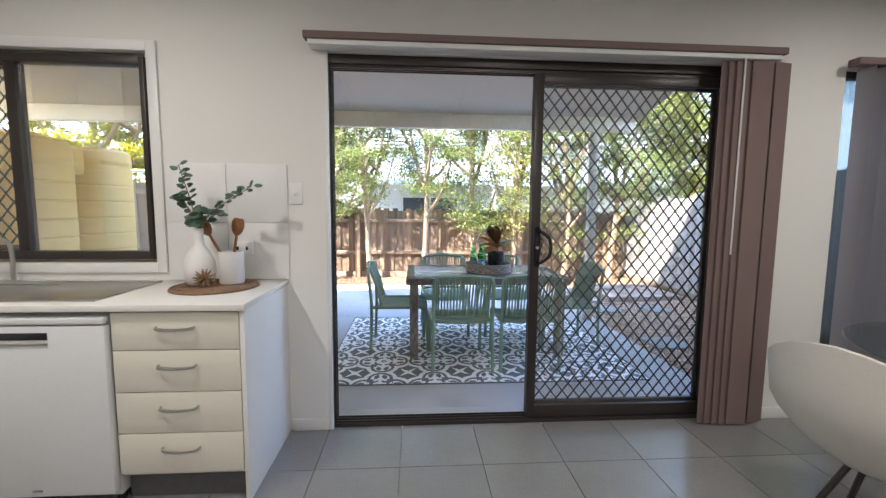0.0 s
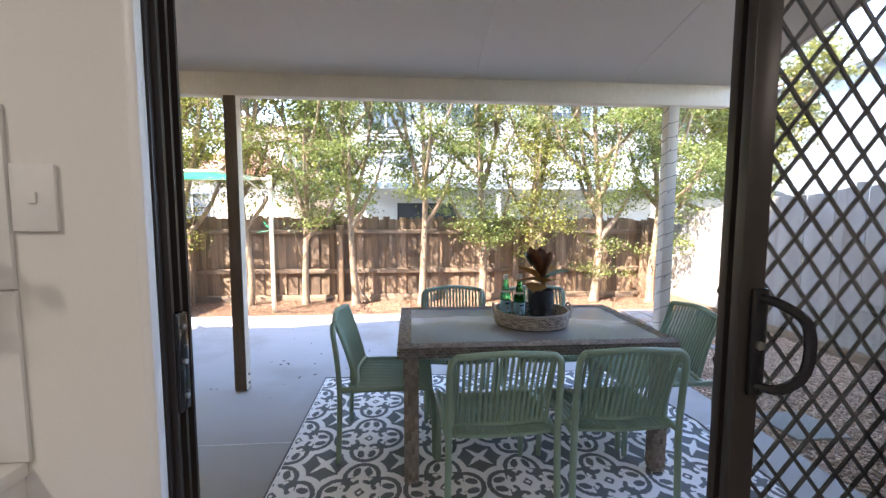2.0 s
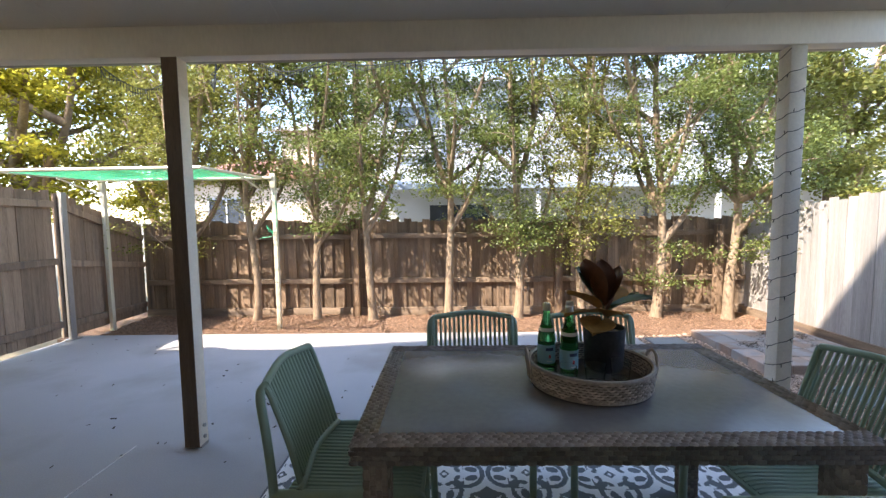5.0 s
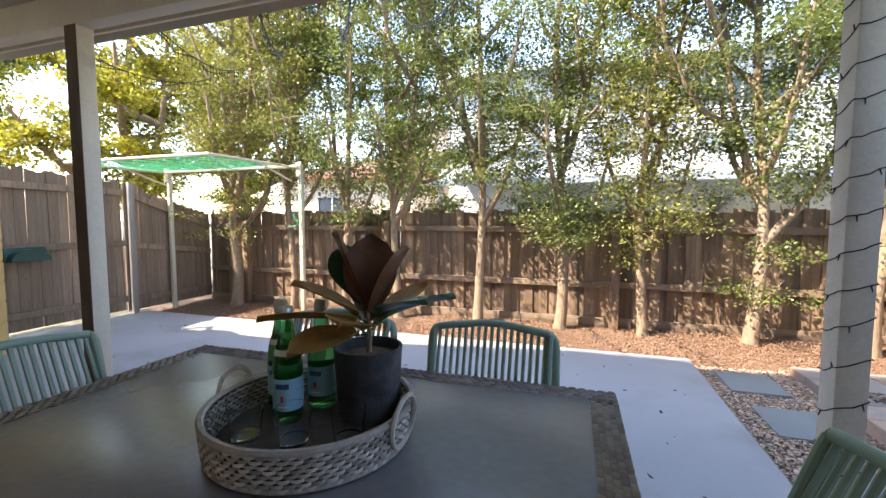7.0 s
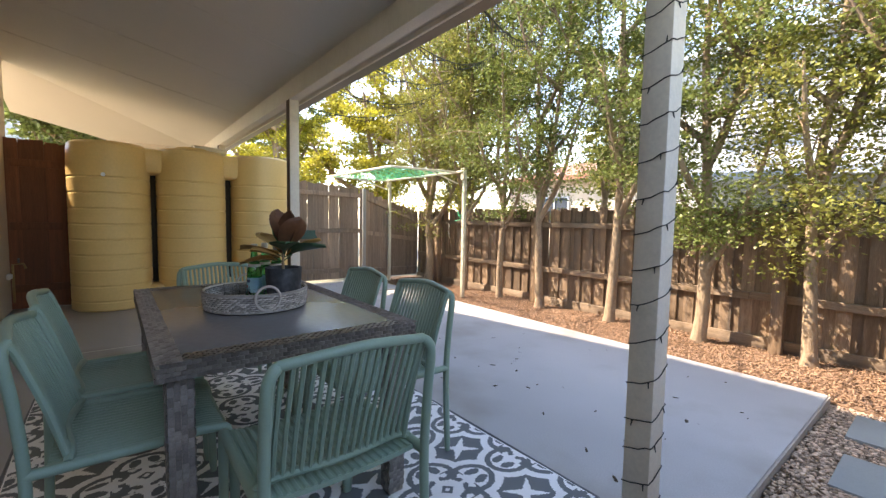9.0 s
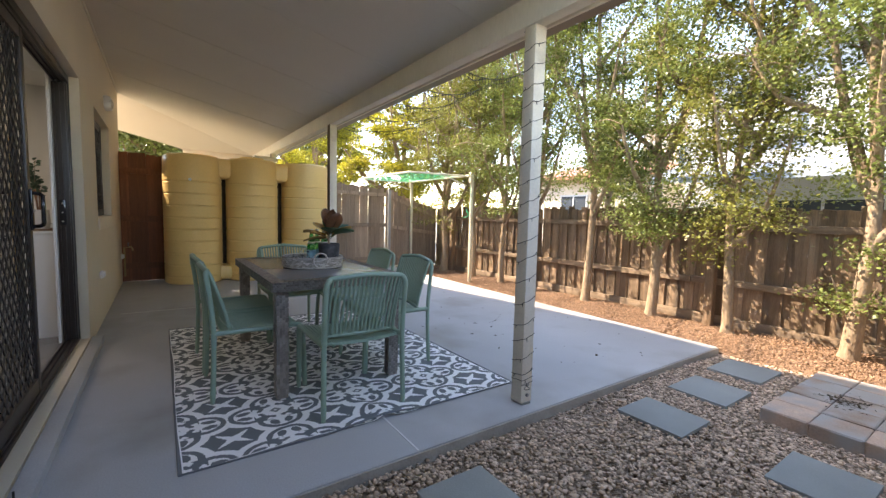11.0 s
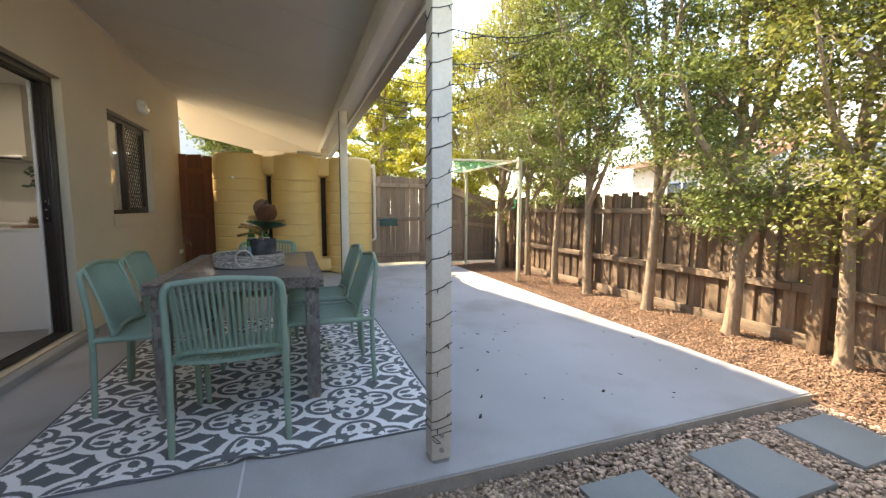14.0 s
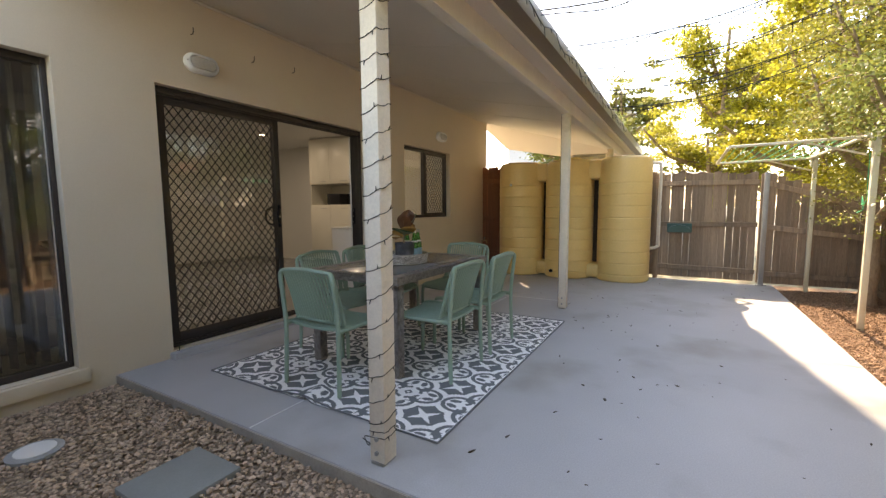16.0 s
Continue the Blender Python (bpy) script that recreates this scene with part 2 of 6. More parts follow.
RUG_EDGE = mat("rug_grey_binding", (0.16, 0.17, 0.185), 0.85, var=0.08, fine=300, bump=0.3, dist=0.002)
TANK = mat("beige_polyethylene", (0.78, 0.54, 0.22), 0.42, var=0.05, coarse=1.5, fine=40, bump=0.05)
TANK_SHADE = mat("tank_shadow_gap", (0.05, 0.035, 0.02), 0.8)
PALING = mat("weathered_brown_paling", (0.235, 0.162, 0.105), 0.85, var=0.35, coarse=5, fine=50, bump=0.6, stretch=(6, 6, 0.5), rand=0.38, stain=(0.11, 0.085, 0.065), stain_at=0.6, stain_scale=2.5)
PALING_GREY = mat("weathered_grey_paling", (0.30, 0.21, 0.145), 0.85, var=0.3, coarse=5, fine=50, bump=0.6, stretch=(6, 6, 0.5), rand=0.22, stain=(0.14, 0.11, 0.09), stain_at=0.62, stain_scale=2.5)
PALING_SILVER = mat("silver_grey_paling", (0.33, 0.315, 0.295), 0.85, var=0.22, coarse=5, fine=50, bump=0.6, stretch=(6, 6, 0.5), rand=0.15, stain=(0.23, 0.20, 0.17), stain_at=0.62, stain_scale=2.5)
PALING_RED = mat("stained_orange_paling", (0.18, 0.062, 0.026), 0.75, var=0.3, coarse=5, fine=50, bump=0.5, stretch=(6, 6, 0.5), rand=0.2)
RAIL = mat("weathered_rail", (0.24, 0.175, 0.12), 0.85, var=0.3, coarse=4, fine=50, bump=0.6, stretch=(0.6, 0.6, 6), stain=(0.12, 0.09, 0.07), stain_at=0.6)
BROWN_TIMBER = mat("bare_brown_timber", (0.13, 0.09, 0.06), 0.8, var=0.25, coarse=6, fine=60, bump=0.4, stretch=(5, 5, 0.5))
GALV = mat("galvanised_post", (0.36, 0.35, 0.33), 0.5, metal=0.4, var=0.1, coarse=8, bump=0.08)
CREAM_STEEL = mat("cream_steel", (0.66, 0.62, 0.47), 0.4, metal=0.1, var=0.05, bump=0.03)
GREEN_CORD = mat("green_cord", (0.02, 0.42, 0.20), 0.5, var=0.1, bump=0)
GREEN_PLASTIC = mat("dark_green_plastic", (0.02, 0.075, 0.06), 0.45, var=0.1, bump=0.02)
BARK = mat("pale_bark", (0.31, 0.23, 0.155), 0.9, var=0.3, coarse=5, fine=45, bump=0.9, stretch=(1, 1, 0.4), dist=0.01, stain=(0.15, 0.105, 0.075), stain_at=0.6, stain_scale=5)
LEAF_DARK = mat("dark_green_leaf", (0.18, 0.222, 0.064), 0.38, var=0.1, island=0.36, bump=0, translucent=0.42)
LEAF_LIME = mat("lime_green_leaf", (0.40, 0.38, 0.05), 0.45, var=0.1, island=0.5, bump=0, translucent=0.45)
LEAF_OLIVE = mat("olive_leaf", (0.25, 0.255, 0.065), 0.42, var=0.1, island=0.36, bump=0, translucent=0.4)
PEBBLE = mat("river_pebble", (0.44, 0.315, 0.23), 0.6, var=0.15, coarse=40, fine=200, bump=0.2, island=0.55, dist=0.002)
MULCH = mat("bark_mulch", (0.27, 0.165, 0.105), 0.9, var=0.2, coarse=30, fine=120, bump=0.4, island=0.42, dist=0.003)
PAVER = mat("grey_paver", (0.235, 0.25, 0.245), 0.8, var=0.08, coarse=4, fine=130, bump=0.3, rand=0.06)
BRICK = mat("clay_paver", (0.36, 0.255, 0.195), 0.85, var=0.2, coarse=6, fine=100, bump=0.5, rand=0.3, stain=(0.30, 0.285, 0.27), stain_at=0.46, stain_scale=4)
LEAF_LITTER = mat("dead_leaf", (0.06, 0.045, 0.03), 0.8, island=0.4)
WIRE_GREEN = mat("dark_fairy_wire", (0.015, 0.018, 0.016), 0.5, bump=0)
BULB = mat("clear_bulb", (0.6, 0.6, 0.55), 0.2, bump=0)


# ---- ground ----
bm = bare()
box(bm, -400, -400, -0.5, 400, 400, -0.14)
solid("ground", bm, mat("dry_ground", (0.20, 0.185, 0.13), 0.95, var=0.2, coarse=0.8, fine=20), "bare earth around the house and its neighbours", "ground", kind="structure")
bm = bare()
box(bm, -4.3, 2.37, -0.13, 2.285, 7.2, 0.0, 0.012)
box(bm, 2.2845, 2.372, -0.13, 2.2935, 7.198, -0.010, mi=1)
slab = solid("patio_slab", bm, [CONCRETE, CONCRETE_EDGE], "pale grey concrete patio slab with a few dark specks", "patio", kind="structure")
bm = bare()
for x0, y0, x1, y1 in ((-1.72, 3.92, 2.28, 3.93), (-1.73, 2.5, -1.72, 4.74)):
    box(bm, x0, y0, -0.01, x1, y1, 0.0022)
part("control_joint", bm, mat("joint_filler", (0.64, 0.64, 0.63), 0.9), slab)
bm = bare()
box(bm, -0.66, 2.373, -0.1, 1.92, 2.455, 0.052, 0.012)
solid("door_step", bm, CONCRETE, "worn concrete ledge under the sliding door", "step", kind="structure")
bm = bare()
box(bm, 2.294, 2.3, -0.139, 4.9, 7.23, -0.075)
solid("gravel_base", bm, mat("gravel_grit", (0.27, 0.20, 0.15), 0.95, var=0.35, coarse=30, fine=160, bump=0.9, dist=0.01), "brown grit under the pebbles", "ground", kind="structure")
bm = bare()
box(bm, -4.6, 7.204, -0.139, 4.9, 9.0, -0.05)
solid("garden_bed", bm, mat("fine_mulch", (0.22, 0.135, 0.085), 0.95, var=0.4, coarse=25, fine=140, bump=0.9, dist=0.012), "brown garden bed along the back fence", "garden bed", kind="structure")


def scatter(name, count, spots, size, flatness, material, label, category, seed, ridge=0.0, elongated=1.0):
    """Many small loose pieces lying on a bed, each a squashed low-poly lump."""
    gen = np.random.default_rng(seed)
    phi = (1 + 5 ** 0.5) / 2
    ico = np.array([(-1, phi, 0), (1, phi, 0), (-1, -phi, 0), (1, -phi, 0), (0, -1, phi), (0, 1, phi), (0, -1, -phi), (0, 1, -phi),
                    (phi, 0, -1), (phi, 0, 1), (-phi, 0, -1), (-phi, 0, 1)]) / math.hypot(1, phi)
    hull = bmesh.new()
    for v in ico:
        hull.verts.new(v)
    bmesh.ops.convex_hull(hull, input=hull.verts)
    hull.verts.index_update()
    tris = np.array([[v.index for v in f.verts] for f in hull.faces])
    order = np.array([v.co[:] for v in hull.verts])
    hull.free()
    xy = spots(gen, count)
    n = len(xy)
    s = size * (0.55 + 0.9 * gen.random(n) ** 1.6)
    ax = s[:, None] * np.stack([elongated * (0.8 + 0.5 * gen.random(n)), 0.7 + 0.4 * gen.random(n), flatness * (0.7 + 0.6 * gen.random(n))], 1)
    p = order[None] * ax[:, None, :] * (0.82 + 0.36 * gen.random((n, 12, 1)))
    tilt = gen.normal(0, 0.28, n)
    c, d = np.cos(tilt), np.sin(tilt)
    x, z = p[..., 0] * c[:, None] - p[..., 2] * d[:, None], p[..., 0] * d[:, None] + p[..., 2] * c[:, None]
    a = gen.random(n) * 2 * math.pi
    c, d = np.cos(a)[:, None], np.sin(a)[:, None]
    p = np.stack([x * c - p[..., 1] * d, x * d + p[..., 1] * c, z], -1)
    p += xy[:, None, :]
    faces = (tris[None] + 12 * np.arange(n)[:, None, None]).reshape(-1, 3)
    ob = mesh_object(name, p.reshape(-1, 3).tolist(), faces.tolist(), material, smooth=True)
    return tagged(ob, label, category, kind="stuff")


FLAGS = [(2.49, 5.28, 2.89, 5.63), (2.47, 5.94, 2.85, 6.36), (2.44, 6.62, 2.82, 7.05), (2.49, 3.79, 2.87, 4.15), (3.28, 5.26, 3.62, 5.66)]
PAD = (3.02, 5.98, 4.20, 7.16)


def gravel_spots(gen, count):
    q = np.stack([2.30 + 2.10 * gen.random(count), 2.40 + 4.82 * gen.random(count), np.zeros(count)], 1)
    keep = np.ones(count, bool)
    for x0, y0, x1, y1 in FLAGS + [PAD]:
        keep &= ~((q[:, 0] > x0 + 0.01) & (q[:, 0] < x1 - 0.01) & (q[:, 1] > y0 + 0.01) & (q[:, 1] < y1 - 0.01))
    keep &= np.hypot(q[:, 0] - 2.93, q[:, 1] - 3.05) > 0.12
    q[:, 2] = -0.066 + 0.012 * gen.random(count) + 0.012 * np.sin(q[:, 0] * 3.1 + 1.0) * np.sin(q[:, 1] * 2.3)
    return q[keep]


def mulch_spots(gen, count):
    q = np.stack([-4.2 + 8.55 * gen.random(count), 7.22 + 1.08 * gen.random(count), np.zeros(count)], 1)
    q[:, 2] = -0.045 + 0.02 * gen.random(count) + 0.015 * np.sin(q[:, 0] * 2.7) * np.sin(q[:, 1] * 3.3)
    return q


scatter("pebbles", 50000, gravel_spots, 0.0112, 0.48, PEBBLE, "brown and grey river pebbles spread over the yard", "gravel", 11)
scatter("mulch", 42000, mulch_spots, 0.0072, 0.34, MULCH, "reddish brown bark mulch chips on the garden bed", "mulch", 12, elongated=1.9)


def litter_spots(gen, count):
    q = np.stack([-4.0 + 6.1 * gen.random(count), 4.2 + 2.8 * gen.random(count), np.full(count, 0.003)], 1)
    keep = (q[:, 1] > 5.0) | (q[:, 0] < -0.9)
    return q[keep]


scatter("leaf_litter", 130, litter_spots, 0.0085, 0.2, LEAF_LITTER, "small dry leaves and seeds scattered on the slab", "leaf litter", 13, elongated=1.8)

# ---- the house ----
DOOR = (-0.565, 1.885, 0.056, 2.205)
KWIN = (-2.83, -1.445, 1.065, 2.165)
BWIN = (2.50, 4.30, 0.118, 2.215)


def wall_y(bm, y0, y1, x0, x1, z0, z1, holes):
    """A wall along x with openings that go through it."""
    cuts = sorted(holes)
    x = x0
    for hx0, hx1, hz0, hz1 in cuts:
        box(bm, x, y0, z0, hx0, y1, z1)
        if hz0 > z0:
            box(bm, hx0, y0, z0, hx1, y1, hz0)
        box(bm, hx0, y0, hz1, hx1, y1, z1)
        x = hx1
    box(bm, x, y0, z0, x1, y1, z1)


bm = bare()
wall_y(bm, 2.262, 2.37, -4.4, 4.75, -0.14, 6.5, [DOOR, KWIN, BWIN])
box(bm, -4.4, -6.0, -0.14, -4.29, 2.262, 6.5)
solid("wall_yard", bm, RENDER_WALL, "cream rendered masonry house wall facing the patio", "wall", kind="structure")
bm = bare()
wall_y(bm, 2.20, 2.258, -3.0, 4.75, 0.0, 2.6, [(-0.49, DOOR[1], 0.056, 2.205), (-2.83, -1.405, 1.05, 2.18), (2.55, 4.2, 0.15, 2.2)])
solid("wall_inner", bm, PLASTER, "white plastered kitchen wall around the door and windows", "wall", kind="structure")
for name, b in (("wall_kitchen_end", (-3.12, -3.4, 0, -3.002, 2.198, 2.6)), ("wall_back", (-3.0, -3.52, 0, 4.75, -3.402, 2.6)), ("wall_dining_end", (4.64, -3.4, 0, 4.75, 2.198, 2.6))):
    bm = bare()
    box(bm, *b)
    solid(name, bm, PLASTER, "plain white plastered interior wall", "wall", kind="structure")
bm = bare()
box(bm, -3.12, -3.52, 2.604, 4.75, 2.258, 2.7)
solid("ceiling", bm, PLASTER, "flat white plasterboard ceiling", "ceiling", kind="structure")
bm = bare()
box(bm, -4.28, -6.0, -0.12, 4.75, 2.258, 0.05)
floor = solid("floor", bm, GROUT, "dark grey tiled kitchen floor", "floor", kind="structure")
# Unseen roof block; its profile is set by the shadow edge on the slab.
bm = bare()
prof = [(-6.3, 6.502), (-6.3, 6.6), (-4.2, 7.36), (5.2, 7.36), (5.2, 6.502)]
a = [bm.verts.new((x, -6.2, z)) for x, z in prof]
b = [bm.verts.new((x, 2.7, z)) for x, z in prof]
bm.faces.new(a[::-1]), bm.faces.new(b)
for i in range(5):
    bm.faces.new((a[i], a[(i + 1) % 5], b[(i + 1) % 5], b[i]))
bmesh.ops.recalc_face_normals(bm, faces=bm.faces)
solid("shadow_roof", bm, ROOF_METAL, "unseen dark steel roof block added to cast the shadow edge on the slab", "roof", kind="structure")

# baseboards inside
bm = bare()
box(bm, -0.70, 2.185, 0.06, -0.492, 2.199, 0.13, 0.003)
box(bm, 1.918, 2.185, 0.06, 2.499, 2.199, 0.13, 0.003)
box(bm, 4.2, 2.185, 0.06, 4.64, 2.199, 0.13, 0.003)
solid("baseboard", bm, WHITE_PAINT, "low white painted skirting board", "baseboard", kind="structure")

# ---- patio roof: a hipped soffit, its beam, fascia and gutter ----
SL = 0.2125


def soffit_z(y):
    return 2.955 - SL * (y - 2.37)


bm = bare()
plate(bm, [(-4.4, 2.371, 2.955), (2.65, 2.371, 2.955), (2.65, 4.70, soffit_z(4.70)), (-6.70, 4.70, soffit_z(4.70))], -0.02)
plate(bm, [(-6.70, 4.701, soffit_z(4.70)), (2.65, 4.701, soffit_z(4.70)), (2.65, 4.95, 2.402), (-6.95, 4.95, 2.402)], -0.02)
plate(bm, [(-4.4, 2.22, 2.955), (-4.4, 2.371, 2.955), (-6.70, 4.70, soffit_z(4.70)), (-6.70, 3.30, soffit_z(4.70)), (-5.95, 2.22, 2.622)], -0.02)
plate(bm, [(-6.701, 3.30, soffit_z(4.70)), (-6.701, 4.70, soffit_z(4.70)), (-6.95, 4.95, 2.402), (-6.95, 3.35, 2.402)], -0.02)
soffit = solid("patio_ceiling", bm, SOFFIT, "sloping cream sheet soffit over the patio", "ceiling", kind="structure")
bm = bare()
for x in (-3.1, -1.9, -0.7, 0.5, 1.7):
    tube(bm, [(x, 2.40, soffit_z(2.40) - 0.001), (x, 4.67, soffit_z(4.67) - 0.001)], 0.0025, 4)
tube(bm, [(-4.4, 2.38, 2.941), (2.64, 2.38, 2.941)], 0.011, 6)
solid("soffit_trim", bm, SOFFIT, "thin cream cover strips on the soffit joints", "trim", kind="structure")
bm = bare()
plate(bm, [(-4.3, 2.372, 3.23), (2.69, 2.372, 3.23), (2.69, 5.03, 2.515), (-7.05, 5.03, 2.515)], 0.03)
plate(bm, [(-4.3, 2.20, 3.23), (-4.3, 2.372, 3.23), (-7.05, 5.03, 2.515), (-7.05, 3.30, 2.515), (-6.0, 2.20, 2.788)], 0.03)
solid("patio_roof", bm, ROOF_METAL, "low dark steel patio roof", "roof", kind="structure")
bm = bare()
box(bm, -6.70, 4.705, 2.292, 2.63, 4.79, 2.475, 0.004)
box(bm, -6.76, 3.32, 2.292, -6.70, 4.79, 2.475, 0.004)
solid("patio_beam", bm, TRIM_CREAM, "cream painted timber beam carried by the patio posts", "beam", kind="structure")
bm = bare()
box(bm, -6.98, 4.952, 2.372, 2.65, 4.975, 2.51, 0.003)
solid("fascia", bm, TRIM_CREAM, "cream fascia board under the gutter", "trim", kind="structure")
bm = bare()
gx = [(4.977, 2.39), (5.09, 2.39), (5.105, 2.45), (5.105, 2.50), (5.095, 2.50), (5.09, 2.46), (5.075, 2.405), (4.99, 2.405), (4.985, 2.49), (4.977, 2.49)]
a = [bm.verts.new((2.70, y, z)) for y, z in gx]
b = [bm.verts.new((-7.0, y, z)) for y, z in gx]
bm.faces.new(a), bm.faces.new(b[::-1])
for i in range(len(gx)):
    j = (i + 1) % len(gx)
    bm.faces.new((a[i], b[i], b[j], a[j]))
bmesh.ops.recalc_face_normals(bm, faces=bm.faces)
solid("gutter", bm, GUTTER, "dark brown steel eaves gutter", "gutter", kind="structure")
# barge board up the open end of the roof
bm = bare()
L = math.hypot(2.6, 2.6 * SL)
box(bm, 2.653, 3.67 - L / 2, 2.67, 2.685, 3.67 + L / 2, 2.83, 0.003, turn=Euler((-math.atan(SL), 0, 0)).to_matrix().to_4x4())
solid("barge_board", bm, TRIM_CREAM, "cream barge board on the roof's end", "trim", kind="structure")


def patio_post(x, y, wires):
    t = thing("patio_post", (x, y, 0), "cream painted square timber patio post" + (" wrapped in a dark fairy-light cable" if wires else ""), "post", "patio posts")
    bm = bare()
    box(bm, x - 0.045, y - 0.045, 0.012, x + 0.045, y + 0.045, 2.292, 0.004)
    part("shaft", bm, POST_PAINT, t)
    if not wires:
        bm = bare()
        box(bm, x - 0.045, y - 0.049, 0.012, x + 0.045, y - 0.0455, 2.291, 0.001)
        part("facing_board", bm, BROWN_TIMBER, t, "bare brown timber face")
    bm = bare()
    box(bm, x - 0.05, y - 0.035, 0.0, x + 0.05, y + 0.035, 0.011)
    part("base_bracket", bm, GALV, t, "galvanised base bracket")
    for z in (0.06, 0.13):
        bm = bare()
        cyl(bm, (x + 0.043, y, z), (x + 0.057, y, z), 0.011, n=6)
        part("bolt", bm, GALV, t)
    if wires:
        bm = bare()
        h, g, z, pts = 0.0468, rng(5), 0.13, []
        corners = [(h, -h), (h, h), (-h, h), (-h, -h)]
        for turn in range(20):
            rise = 0.008 if turn < 2 else 0.028 + g.uniform(-0.005, 0.007)
            for k in range(4):
                (ax, ay), (bx, by) = corners[k], corners[(k + 1) % 4]
                for f in (0.0, 0.3, 0.55, 0.8):
                    pts.append(Vector((x + ax + (bx - ax) * f, y + ay + (by - ay) * f, z + rise * f * f * 1.2 + g.uniform(-0.003, 0.003))))
                z += rise
        pts = [p for p in pts if p.z < 2.28]
        tube(bm, pts, 0.0021, 5)
        tail = curve([(x + 0.047, y - 0.047, 0.13), (x + 0.075, y - 0.05, 0.145), (x + 0.09, y - 0.02, 0.12), (x + 0.06, y - 0.03, 0.105), (x + 0.085, y - 0.055, 0.14)], 4)
        tube(bm, tail, 0.0021, 5)
        for p in pts[5::6]:
            out = Vector((p.x - x, p.y - y, 0)).normalized()
            cyl(bm, p, p + out * 0.006 + Vector((0, 0, g.choice((-0.02, 0.018)))), 0.0028, 0.0016, 5)
        part("fairy_light_cable", bm, WIRE_GREEN, t, "dark fairy-light cable wound round the post")
    return t


patio_post(-1.35, 4.748, False)
patio_post(2.148, 4.762, True)
patio_post(-4.75, 4.748, False)


# ---- fences ----
def paling_meshes(h, w, material, seed, count=5):
    g, out = rng(seed), []
    for k in range(count):
        bm = bare()
        hh = h + g.uniform(-0.012, 0.012)
        ww = w * g.uniform(0.98, 1.02)
        vs = box(bm, -ww / 2, -0.008, 0, ww / 2, 0.008, hh)
        for v in vs:
            v.co.x += 0.0026 * g.uniform(-1, 1)
            v.co.y += 0.003 * g.uniform(-1, 1)
            if v.co.z > 0.5:
                v.co.z += 0.008 * g.uniform(-1, 1)
        bm.normal_update()
        me = bpy.data.meshes.new("paling")
        bm.to_mesh(me)
        bm.free()
        me.materials.append(material)
        out.append(me)
    return out


def palings(parent, p0, p1, base, top0, top1, w, pitch, material, seed, behind=0.022, lap=True):
    """A row of upright boards from p0 to p1 (plan), their tops running from top0 to top1."""
    p0, p1 = Vector((*p0, 0)), Vector((*p1, 0))
    d = p1 - p0
    n = int(d.length / pitch)
    g = rng(seed)
    meshes = paling_meshes(1.0, w, material, seed)
    yaw = math.atan2(d.y, d.x)
    o = here(parent)
    places = []
    for i in range(n):
        s = (i + 0.5) / n
        p = p0 + d * s
        h = top0 + (top1 - top0) * s - base + g.uniform(-0.012, 0.012)
        off = behind if (lap and i % 2) else 0.0
        nrm = Vector((-d.y, d.x, 0)).normalized()
        q = p + nrm * (off + g.uniform(-0.002, 0.002)) - o
        m = Matrix.LocRotScale(Vector((q.x, q.y, base - o.z)), Euler((g.gauss(0, 0.004), g.gauss(0, 0.0035 if lap else 0.0028), yaw)), Vector((1, 1, h)))
        places.append((g.randrange(len(meshes)), m))
    pieces("paling", parent, meshes, places)


def bar(bm, p0, p1, w, h, g=None, sag=0.0):
    """A squared timber from p0 to p1."""
    p0, p1 = Vector(p0), Vector(p1)
    d = p1 - p0
    q = Vector((1, 0, 0)).rotation_difference(d.normalized()).to_matrix().to_4x4()
    if abs(d.x) < 1e-6 and abs(d.z) < 1e-6 or abs(d.y) > abs(d.x):
        a = math.atan2(d.y, d.x)
        q = Euler((0, -math.atan2(d.z, math.hypot(d.x, d.y)), a)).to_matrix().to_4x4()
    m = Matrix.Translation((p0 + p1) / 2) @ q @ Matrix.Diagonal((d.length, w, h, 1))
    vs = bmesh.ops.create_cube(bm, size=1.0, matrix=m)["verts"]
    es = list({e for v in vs for e in v.link_edges})
    bmesh.ops.bevel(bm, geom=es, offset=0.004, segments=1, affect="EDGES")


back = thing("back_fence", (0, 8.32, -0.06), "weathered brown timber paling fence behind the trees", "fence", kind="structure")
for z in (1.115, 0.465):
    bm = bare()
    xs = [-4.25, -3.3, -0.9, 1.5, 3.9, 4.45]
    for a, b in zip(xs, xs[1:]):
        bar(bm, (a + 0.003, 8.302, z + 0.004), (b - 0.003, 8.302, z - 0.004), 0.04, 0.075)
    part("rail", bm, RAIL, back)
for x in (-3.5, -1.15, 1.75, 4.0):
    bm = bare()
    box(bm, x - 0.05, 8.19, -0.06, x + 0.05, 8.279, 1.22, 0.006)
    part("fence_post", bm, PALING, back)
bm = bare()
box(bm, -4.28, 8.285, -0.06, 4.46, 8.32, 0.07, 0.004)
part("plinth_board", bm, RAIL, back)

left = thing("side_fence", (-4.3, 6.0, -0.02), "grey brown timber paling fence and gate with light between the boards", "fence", kind="structure")
for z0, z1 in ((0.22, 0.20), (0.93, 0.93), (1.60, 1.58)):
    bm = bare()
    bar(bm, (-4.27, 5.62, z0), (-4.27, 6.96, z1), 0.04, 0.075)
    part("rail", bm, PALING_GREY, left)
for z0, z1 in ((0.18, 0.16), (0.90, 0.74), (1.56, 1.13)):
    bm = bare()
    bar(bm, (-4.27, 7.05, z0), (-4.27, 8.28, z1), 0.04, 0.075)
    part("rail", bm, PALING_GREY, left)
bm = bare()
box(bm, -4.265, 7.005, -0.02, -4.215, 7.07, 1.715, 0.004)
